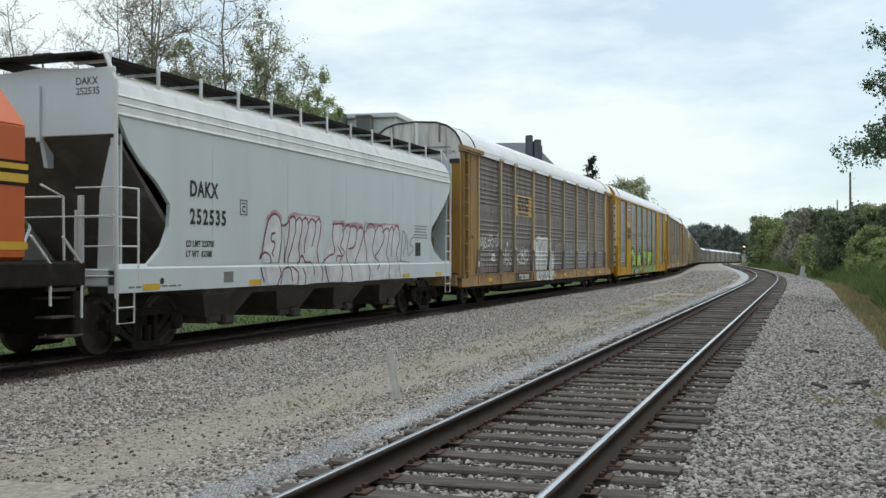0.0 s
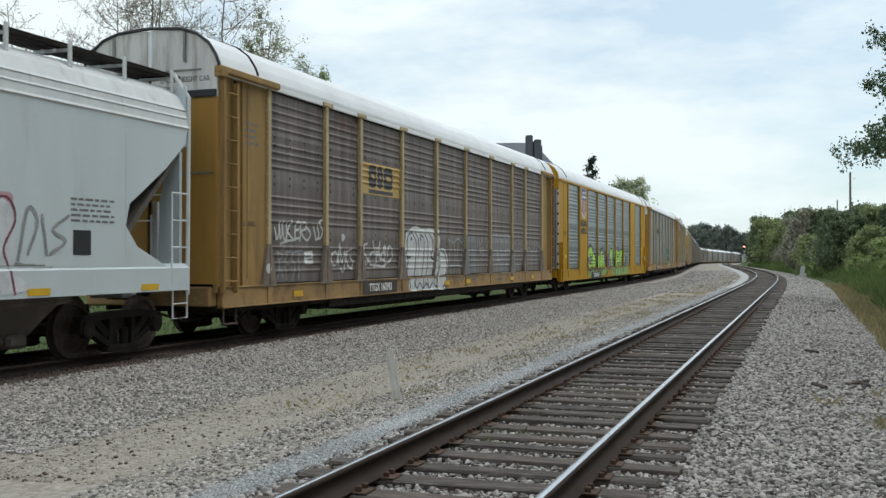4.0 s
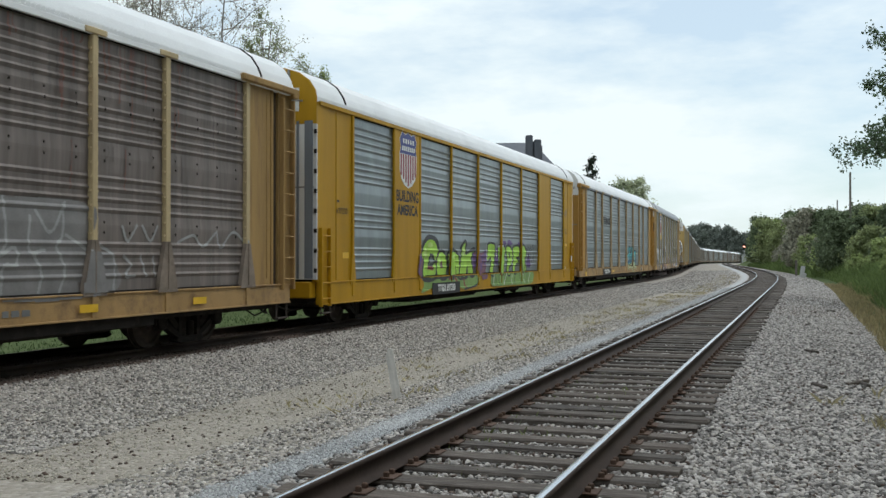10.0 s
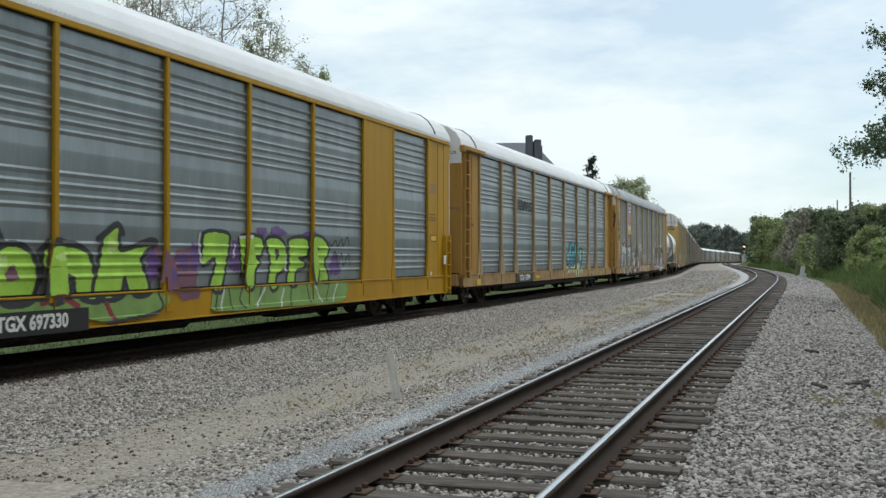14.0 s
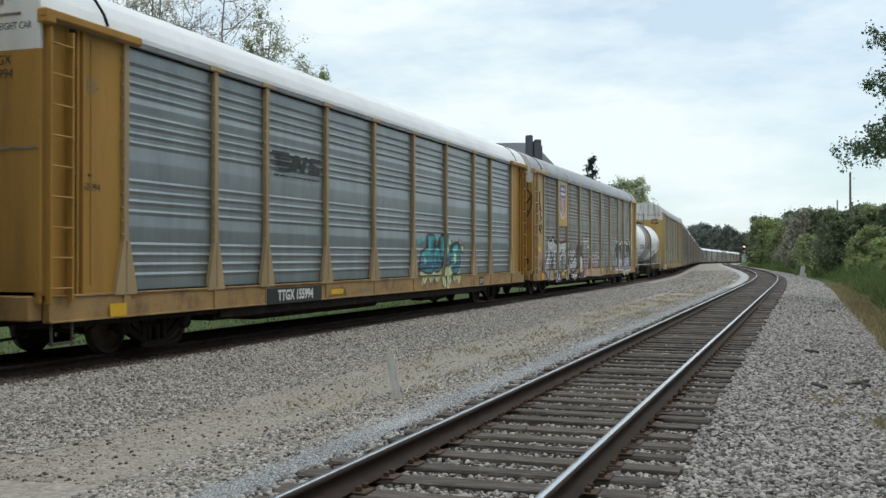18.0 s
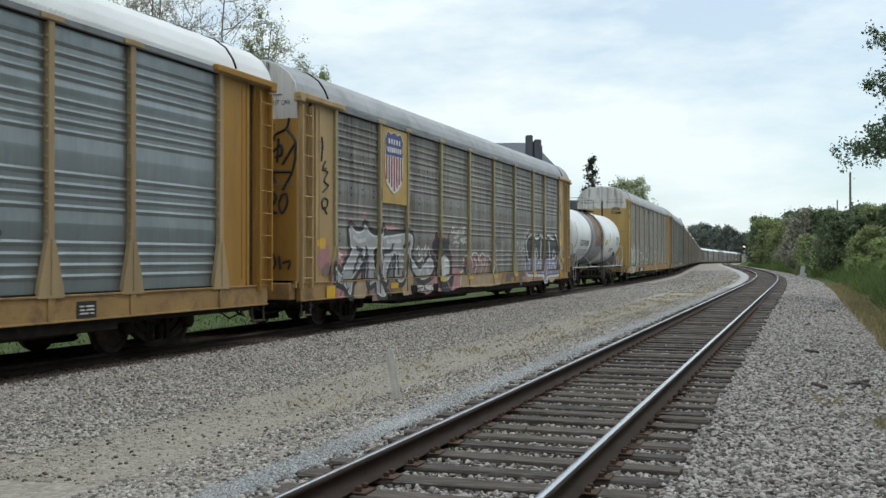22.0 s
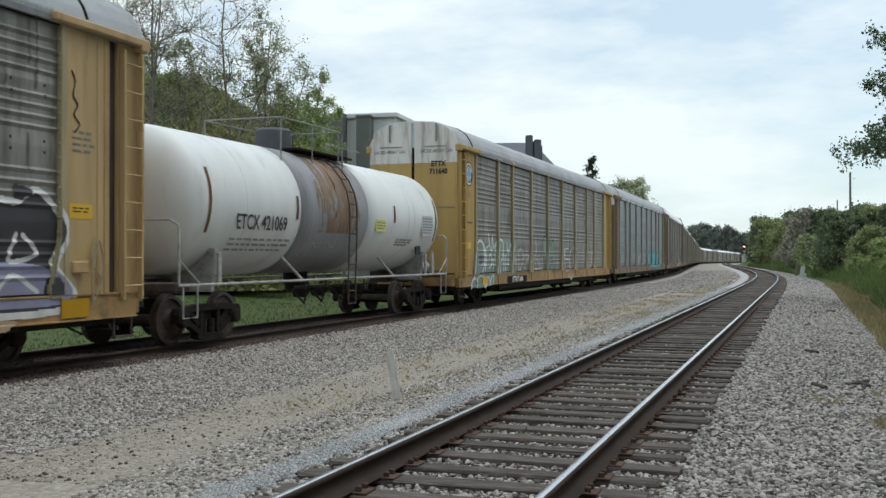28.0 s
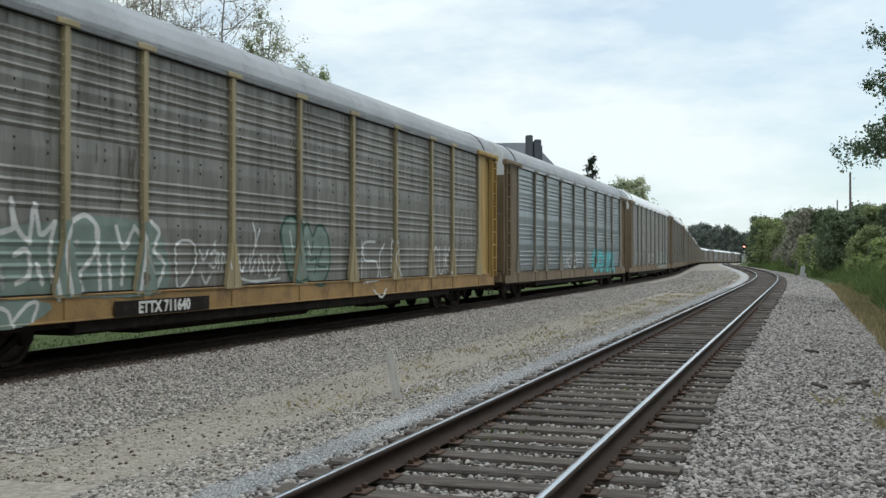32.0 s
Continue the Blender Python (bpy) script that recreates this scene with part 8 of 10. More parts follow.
    c.stroke([(2.79, 1.83), (2.09, 1.77), (2.15, 1.37), (2.88, 1.31), (2.94, 0.9), (2.09, 0.83)], 0.06, "spray_bright")
    c.stroke([(3.42, 1.78), (3.1, 1.49), (3.19, 0.96), (3.65, 0.91)], 0.06, "spray_bright")
    c.stroke([(3.91, 1.91), (3.84, 0.88)], 0.06, "spray_bright")
    c.stroke([(3.91, 1.87), (4.38, 1.73), (3.98, 1.43), (4.45, 0.87)], 0.06, "spray_bright")
    c.stroke([(1.98, 1.82), (1.98, 0.81)], 0.06, "spray_bright")
    c.stroke([(2.57, 0.62), (3.01, 0.43), (3.42, 0.63)], 0.06, "spray_bright")
    c.word("ruk", 7.0, 0.95, 8.6, 1.75, 0.06, "spray_white", 0.1)
    c.thin(0.08)
    c.lay(e, carrier_depth, "pale sage green graffiti letters with white edges")
    lettering("height_note", "EXCESS HEIGHT CAR", 0.145, M["ink"], e, (0.78, -END_Y - 0.006, 4.76), "y", 0.78)
    lettering("height_note", "EXCESS HEIGHT CAR", 0.145, M["ink"], e, (-0.78, -END_Y - 0.006, 4.76), "y", 0.78)
    lettering("car_number", "ETTX", 0.22, M["ink_bold"], e, (0.85, -END_Y - 0.006, 4.36), "y", 0.90, bold=0.012)
    lettering("car_number", "711640", 0.22, M["ink_bold"], e, (0.85, -END_Y - 0.006, 4.12), "y", 0.90, bold=0.012)
    plate_box(e, "number_plate", M["black"], -7.7, 0.51, -5.0, 0.76, 1.514, thick=0.008)
    lettering("car_number", "ETTX 711640", 0.26, M["ink_white"], e, (1.520, -6.35, 0.63), squeeze=1.0, bold=0.010)
    plate_box(e, "yellow_label", M["reflector"], -10.75, 0.52, -10.2, 0.78, 1.511)

    # next two carriers: small pieces
    for key, seed, mats in (("f", 21, ("spray_cyan", "spray_teal")), ("g", 22, ("spray_sage", "spray_white"))):
        c = Canvas(-11.3, 0.45, 11.3, 2.2, seed)
        c.word("sterno", -10.5, 1.0, -5.5, 1.7, 0.10, "spray_pale", 0.1, 0.1)
        c.letters("cosm", 3.0, 0.8, 9.5, 1.6, 0.35, mats[0], mats[1], 0.06, 0.05, 0.08)
        c.word("ken", -3.0, 1.0, 0.5, 1.6, 0.09, "spray_white", 0.1, 0.1)
        c.thin(0.1)
        c.lay(cars[key], carrier_depth, "faded graffiti on ribbed steel")

    # hopper: maroon outline letters over side and sill
    h = cars["hopper"]

    def hopper_depth(y, z):
        return np.full(len(y), 1.470 if z > 1.335 else (1.500 if z < 1.27 else 1.46))
    c = Canvas(-4.2, 0.86, 6.2, 2.55, 25)
    c.stroke([(-3.23, 2.21), (-2.99, 2.33), (-2.76, 2.23)], 0.16, "spray_rose")
    c.stroke([(-2.35, 2.24), (-2.13, 2.31), (-1.89, 2.29), (-1.53, 2.27), (-0.98, 2.28)], 0.16, "spray_rose")
    c.stroke([(-0.22, 2.19), (0.32, 2.21)], 0.16, "spray_rose")
    c.stroke([(0.38, 2.14), (0.95, 2.19), (1.37, 2.17)], 0.16, "spray_rose")
    c.stroke([(1.74, 2.22), (2.69, 2.22), (3.73, 2.24)], 0.16, "spray_rose")
    c.shape([(-3.51, 1.47), (-3.35, 2.01), (-2.99, 2.3), (-2.7, 2.07), (-2.76, 1.53), (-2.78, 0.97), (-3.35, 0.93)], "spray_blush")
    c.shape([(-2.56, 1.47), (-2.35, 2.21), (-0.87, 2.25), (-0.98, 1.33), (-0.87, 0.92), (-2.56, 0.91)], "spray_blush")
    c.shape([(-0.7, 1.36), (-0.25, 2.17), (0.34, 2.15), (1.52, 2.12), (3.63, 2.23), (3.82, 1.3), (3.78, 0.94), (-0.34, 0.89)], "spray_blush")
    c.stroke([(-3.59, 1.41), (-3.5, 1.5), (-3.43, 1.77), (-3.33, 2.01), (-3.2, 2.23), (-2.99, 2.32), (-2.79, 2.25), (-2.7, 2.04), (-2.7, 1.78), (-2.76, 1.53), (-2.83, 1.28), (-2.77, 1.09), (-2.92, 0.88)], 0.042, "spray_maroon")
    c.stroke([(-2.97, 1.93), (-3.11, 1.9), (-3.12, 1.77), (-2.99, 1.75), (-3.01, 1.62), (-3.09, 1.53), (-3.05, 1.47)], 0.042, "spray_maroon")
    c.stroke([(-3.59, 1.44), (-3.51, 1.5), (-3.35, 1.53), (-3.18, 1.47), (-3.14, 1.32)], 0.042, "spray_maroon")
    c.stroke([(-3.59, 1.23), (-3.53, 1.08), (-3.47, 0.96)], 0.042, "spray_maroon")
    c.stroke([(-2.7, 2.1), (-2.52, 2.11), (-2.35, 2.21)], 0.042, "spray_maroon")
    c.stroke([(-2.35, 2.21), (-2.28, 2.28), (-2.13, 2.29), (-2.07, 2.19), (-2.08, 1.99), (-2.18, 1.8), (-2.28, 1.6), (-2.42, 1.41), (-2.37, 1.28), (-2.13, 1.18), (-2.0, 1.08), (-2.03, 0.88)], 0.042, "spray_maroon")
    c.stroke([(-2.35, 2.21), (-2.37, 1.98), (-2.45, 1.73), (-2.56, 1.47), (-2.56, 1.28)], 0.042, "spray_maroon")
    c.stroke([(-2.07, 2.19), (-1.89, 2.28), (-1.79, 2.2), (-1.8, 2.0), (-1.93, 1.67), (-1.88, 1.4), (-1.98, 1.27)], 0.042, "spray_maroon")
    c.stroke([(-1.98, 1.31), (-1.78, 1.47), (-1.63, 1.34), (-1.31, 1.3), (-1.26, 1.06)], 0.042, "spray_maroon")
    c.stroke([(-1.79, 2.2), (-1.66, 2.28), (-1.53, 2.25), (-1.49, 2.08), (-1.63, 1.81), (-1.68, 1.54)], 0.042, "spray_maroon")
    c.stroke([(-1.49, 2.15), (-1.37, 2.26), (-1.21, 2.24), (-1.13, 2.16), (-1.17, 1.96), (-1.31, 1.68)], 0.042, "spray_maroon")
    c.stroke([(-1.13, 2.2), (-0.98, 2.28), (-0.87, 2.18), (-0.93, 1.89), (-1.06, 1.61), (-0.98, 1.33), (-0.83, 1.15), (-0.87, 0.91)], 0.042, "spray_maroon")
    c.stroke([(-2.78, 0.91), (-2.65, 1.18), (-2.37, 1.21), (-2.27, 0.95)], 0.042, "spray_maroon")
    c.stroke([(-1.78, 1.2), (-1.66, 1.03), (-1.7, 0.88)], 0.042, "spray_maroon")
    c.stroke([(-0.22, 2.19), (0.05, 2.21), (0.32, 2.21), (0.28, 2.11), (0.31, 1.92), (0.15, 1.7), (0.35, 1.59), (0.28, 1.47), (0.03, 1.68)], 0.042, "spray_maroon")
    c.stroke([(-0.22, 2.19), (-0.28, 1.91), (-0.16, 1.56), (-0.46, 1.47), (-0.7, 1.36), (-0.78, 1.29)], 0.042, "spray_maroon")
    c.stroke([(-0.72, 1.26), (-0.58, 0.97), (-0.51, 0.86)], 0.042, "spray_maroon")
    c.stroke([(-0.07, 1.36), (0.0, 1.47), (0.22, 1.44), (0.13, 1.32), (0.23, 1.1), (0.13, 0.88)], 0.042, "spray_maroon")
    c.stroke([(0.34, 2.08), (0.54, 2.2), (0.7, 2.15), (0.61, 1.86), (0.48, 1.55), (0.52, 1.36), (0.68, 1.17), (0.75, 0.9)], 0.042, "spray_maroon")
    c.stroke([(0.7, 2.15), (0.95, 2.19), (1.09, 2.06), (0.95, 1.71), (0.61, 1.63)], 0.042, "spray_maroon")
    c.stroke([(1.09, 2.06), (1.3, 2.17), (1.49, 2.03), (1.3, 1.71), (0.98, 1.32), (1.09, 1.28)], 0.042, "spray_maroon")
    c.stroke([(1.59, 2.29), (1.52, 1.95), (1.64, 1.64), (1.7, 1.31), (1.82, 1.07), (1.75, 0.87)], 0.042, "spray_maroon")
    c.stroke([(1.59, 2.04), (1.82, 2.25), (2.09, 2.23), (2.2, 2.06), (2.05, 1.72), (2.13, 1.47), (2.44, 1.31), (2.29, 1.14)], 0.042, "spray_maroon")
    c.stroke([(2.2, 2.06), (2.44, 2.23), (2.69, 2.17), (2.77, 1.9), (2.44, 1.6), (2.21, 1.48)], 0.042, "spray_maroon")
    c.stroke([(2.69, 2.07), (2.94, 2.18), (3.11, 2.13), (3.07, 1.91), (2.94, 1.52), (3.11, 1.3), (3.03, 1.05), (3.11, 0.87)], 0.042, "spray_maroon")
    c.stroke([(3.11, 2.08), (3.28, 2.22), (3.42, 2.14), (3.32, 1.83), (3.28, 1.48)], 0.042, "spray_maroon")
    c.stroke([(3.46, 2.14), (3.6, 2.26), (3.78, 2.19), (3.85, 1.93), (3.64, 1.57), (3.73, 1.3), (3.82, 0.94)], 0.042, "spray_maroon")
    c.stroke([(3.91, 1.39), (4.1, 2.11), (4.29, 1.93), (4.1, 1.48)], 0.05, "spray_pale")
    c.stroke([(4.38, 2.03), (4.48, 1.48)], 0.05, "spray_pale")
    c.stroke([(4.93, 2.04), (4.61, 1.83), (4.87, 1.67), (4.54, 1.48)], 0.05, "spray_pale")
    c.stroke([(3.86, 1.34), (4.58, 1.29)], 0.05, "spray_pale")
    c.thin(0.01)
    c.lay(h, hopper_depth, "maroon outline graffiti on pale grey steel")
    bars(h, 5.0, 1.95, 6.0, 2.35, 5, M["ink_grey"], 1.473, 7)
    plate_box(h, "data_plate", M["ink"], 5.05, 1.48, 5.45, 1.85, 1.473)
    s = Solid()
    for y0, z0, y1, z1 in ((-4.33, 2.25, -4.30, 2.55), (-4.09, 2.25, -4.06, 2.55), (-4.30, 2.25, -4.09, 2.275), (-4.30, 2.525, -4.09, 2.55), (-4.27, 2.46, -4.12, 2.49)):
        s.box((1.473, (y0 + y1) / 2, (z0 + z1) / 2), (0.004, y1 - y0, z1 - z0))
    part("capacity_box", s, M["ink_grey"], h)
    lettering("mark", "C", 0.17, M["ink"], h, (1.474, -4.195, 2.36), bold=0.006)
    s = Solid()
    s.disc((1.500, -6.9, 1.05), "x", [(0, 0.055), (0.006, 0.055)], 12)
    part("sill_spot", s, M["ink"], h)
    plate_box(h, "sill_plate", M["ink_grey"], -4.95, 0.98, -4.62, 1.18, 1.503)
    bars(h, -7.8, 0.93, -6.3, 1.0, 1, M["ink_grey"], 1.503, 9)
    for y0, y1, z0, z1 in ((-0.45, 0.10, 3.50, 3.85), (0.15, 0.55, 3.48, 3.88)):
        s = Solid()
        for i in range(4):
            s.box(((y0 + y1) / 2, -8.056, z0 + (i + 0.5) * (z1 - z0) / 4), ((y1 - y0) * (0.9 - 0.1 * i), 0.004, (z1 - z0) / 8))
        tagged(part("small_print", s, M["ink_grey"], h), kind="stuff")

    # tank: small print, placard, data plate
    t = cars["tank"]
    for y0, z0, y1, z1, rows, seed in ((-5.1, 1.55, -2.9, 1.85, 3, 11), (-1.6, 1.65, -0.6, 1.8, 2, 12), (3.3, 1.75, 4.2, 1.95, 3, 13)):
        g = random.Random(seed)
        s = Solid()
        for i in range(rows):
            z = z1 - (i + 0.5) * (z1 - z0) / rows
            x = math.sqrt(1.42 ** 2 - (z - 2.5) ** 2) + 0.008
            y = y0
            while y < y1:
                w = g.uniform(0.1, 0.3)
                s.box((x, y + w / 2, z), (0.006, w, 0.05))
                y += w + 0.07
        tagged(part("small_print", s, M["ink_grey"], t), kind="stuff")
    plate_box(t, "data_plate", M["ink"], 5.0, 1.52, 5.35, 1.80, 1.20, thick=0.03)
    plate_box(t, "test_plate", M["placard_grey"], 4.95, 2.05, 5.85, 2.62, 1.424)
    bars(t, 5.0, 2.10, 5.8, 2.58, 6, M["ink_grey"], 1.4275, 16)


# ---- covered hopper ----
def covered_hopper():
    car = root("covered_hopper", "pale grey covered hopper car with maroon graffiti", "rail car", "cars of the freight train")
    L = 8.05
    # side sheets with sloping ends
    side = [(-7.28, 1.30), (-6.85, 1.62), (-6.66, 1.95), (-6.62, 2.35), (-7.0, 2.70), (-7.4, 2.95), (-7.78, 3.30), (-L, 3.72), (L, 3.72), (7.95, 3.40), (7.40, 2.95), (6.9, 2.62), (6.40, 2.30), (6.30, 1.95), (6.6, 1.62), (7.4, 1.30)]
    for sx in (1, -1):
        s = Solid()
        s.prism(side, "x", sx * 1.40, sx * 1.47)
        part("side_sheet", s, M["hopper"], car)
        s = Solid()
        prof = [(1.47, 3.66), (1.495, 3.69), (1.47, 3.73), (1.455, 3.84), (1.468, 3.86), (1.445, 3.89), (1.430, 3.98), (1.442, 4.00), (1.405, 4.04), (1.30, 4.24), (1.05, 4.42), (0.0, 4.50), (0.0, 3.66)]
        s.prism([(sx * x, z) for x, z in prof], "y", -L, L)
        part("roof", s, M["white"], car)
        s = Solid()
        s.prism([(sx * 1.30, 0.88), (sx * 1.50, 0.88), (sx * 1.50, 1.26), (sx * 1.42, 1.34), (sx * 1.30, 1.34)], "y", -L, L)
        part("side_sill", s, M["hopper"], car)
    # end sheets, slope sheets and hopper bays
    for ey in (-1, 1):
        s = Solid()
        s.box((0, ey * (L + 0.005), 3.91), (2.86, 0.06, 1.06), 0.01)
        s.box((0.0, ey * (L + 0.05), 3.75), (0.08, 0.06, 0.9), 0.01)
        s.prism([(ey * L, 3.38), (ey * (L - 0.25), 3.38), (ey * (L - 0.25), 2.9), (ey * (L - 0.12), 2.9)], "x", -0.04, 0.04)
        part("end_sheet", s, M["hopper"], car)
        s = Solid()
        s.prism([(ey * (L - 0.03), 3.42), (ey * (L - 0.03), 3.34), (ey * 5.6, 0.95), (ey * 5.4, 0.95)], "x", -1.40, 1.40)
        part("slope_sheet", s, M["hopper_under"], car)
        s = Solid()
        for x in (-1.34, 1.34):
            s.prism([(ey * (L - 0.04), 1.25), (ey * (L - 0.12), 1.25), (ey * (L - 0.12), 3.45), (ey * (L - 0.04), 3.45)], "x", x - 0.03, x + 0.03)
        part("end_post", s, M["hopper"], car)
        s = Solid()
        s.box((0, ey * (L - 0.25), 1.12), (2.9, 0.5, 0.28), 0.02)
        s.box((0, ey * (L - 0.12), 0.95), (0.7, 0.4, 0.45), 0.02)
        part("end_sill", s, M["hopper"], car)
        s = Solid()
        s.prism([(1.42, 3.40), (1.24, 3.35), (1.02, 2.45), (0.98, 1.22), (1.42, 1.22)], "y", ey * 7.86, ey * 7.90)
        part("end_gusset", s, M["hopper"], car)
        s = Solid()
        s.box((0.80, ey * (L + 0.02), 1.78), (0.10, 0.06, 1.30), 0.01)
        part("end_stanchion", s, M["white"], car)
        s = Solid()
        s.tube([(1.46, ey * L, 0.80), (1.46, ey * (L + 0.03), 4.24), (1.20, ey * (L - 0.05), 4.66)], 0.035, 6)
        s.tube([(0.70, ey * (L + 0.02), 0.95), (0.70, ey * (L + 0.02), 2.2)], 0.022, 6)
        for z in (1.15, 1.62, 2.08, 2.55):
            s.tube([(0.70, ey * (L + 0.02), z), (1.46, ey * L, z)], 0.014, 5)
            s.tube([(1.46, ey * L, z), (1.49, ey * (L - 0.52), z)], 0.014, 5)
        s.tube([(1.49, ey * (L - 0.52), 1.0), (1.49, ey * (L - 0.52), 2.55)], 0.018, 6)
        s.tube([(-1.4, ey * (L + 0.05), 2.08), (1.46, ey * (L + 0.05), 2.10)], 0.014, 5)
        part("ladder", s, M["white"], car)
        s = Solid()
        s.tube([(1.46, ey * (L - 0.02), 0.92), (1.46, ey * (L - 0.02), 0.40), (1.46, ey * (L - 0.45), 0.40), (1.46, ey * (L - 0.45), 0.92)], 0.016, 6)
        s.tube([(1.46, ey * (L - 0.02), 0.65), (1.46, ey * (L - 0.45), 0.65)], 0.014, 6)
        part("step", s, M["white"], car)
        coupler(car, ey * (L - 0.02), ey)
        truck(car, ey * 6.75, True)
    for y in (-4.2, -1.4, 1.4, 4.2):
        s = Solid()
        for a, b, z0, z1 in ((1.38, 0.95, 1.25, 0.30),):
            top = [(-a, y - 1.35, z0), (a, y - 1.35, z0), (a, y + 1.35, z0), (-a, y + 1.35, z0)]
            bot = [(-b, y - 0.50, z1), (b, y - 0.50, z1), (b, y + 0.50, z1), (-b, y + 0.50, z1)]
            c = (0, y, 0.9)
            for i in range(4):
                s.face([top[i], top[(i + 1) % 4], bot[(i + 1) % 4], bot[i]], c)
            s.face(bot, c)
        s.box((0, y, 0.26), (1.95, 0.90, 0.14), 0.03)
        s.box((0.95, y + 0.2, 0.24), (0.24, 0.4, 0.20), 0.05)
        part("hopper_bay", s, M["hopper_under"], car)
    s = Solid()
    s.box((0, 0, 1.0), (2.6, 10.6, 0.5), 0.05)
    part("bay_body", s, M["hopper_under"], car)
    # running boards and hatches
    for y in np.arange(-7.9, 8.0, 1.32):
        s = Solid()
        s.box((1.20, y, 4.51), (0.035, 0.075, 0.40), 0.006)
        s.box((0.86, y, 4.57), (0.66, 0.05, 0.05), 0.006)
        part("board_bracket", s, M["white"], car)
    for c3, d3 in [((k * x, 0, 4.62), (0.17, 16.2, 0.035)) for x in (0.60, 0.82, 1.04) for k in (-1, 1)] + [((1.17, 0, 4.62), (0.03, 16.2, 0.07)), ((0, -8.05, 4.64), (2.3, 0.5, 0.035)), ((0, 8.05, 4.64), (2.3, 0.5, 0.035))]:
        s = Solid()
        s.box(c3, d3)
        part("running_board", s, M["black"], car)
    for y in (-6, -3, 0, 3, 6):
        s = Solid()
        s.disc((0, y, 4.46), "z", [(0, 0.34), (0.14, 0.34), (0.20, 0.25)], 16)
        part("hatch", s, M["white"], car)
    for y in (-7.2, -3.8, -1.3, 1.7, 4.3, 6.9):
        s = Solid()
        s.box((1.505, y, 0.96), (0.008, 0.46, 0.10))
        part("reflector", s, M["reflector"], car)
    for y in np.arange(-5.3, 6.7, 2.9):
        s = Solid()
        s.box((1.471, y, 2.4), (0.006, 0.010, 2.0))
        part("weld_seam", s, M["hopper"], car)
    lettering("mark", "DAKX", 0.385, M["ink"], car, (1.476, -5.58, 2.64), squeeze=0.80, bold=0.012, gap=1.12)
    lettering("mark", "252535", 0.375, M["ink"], car, (1.476, -5.43, 2.15), squeeze=0.88, bold=0.012, gap=1.25)
    lettering("mark", "LD LMT 223700", 0.155, M["ink"], car, (1.476, -5.70, 1.68), squeeze=0.80, bold=0.004, gap=1.1)
    lettering("mark", "LT WT  62300", 0.155, M["ink"], car, (1.476, -5.74, 1.50), squeeze=0.80, bold=0.004, gap=1.1)
    lettering("mark", "DAKX", 0.17, M["ink"], car, (0.92, -L - 0.040, 4.23), "y", 0.9)
    lettering("mark", "252535", 0.16, M["ink"], car, (0.94, -L - 0.040, 4.07), "y", 0.95)
    return car


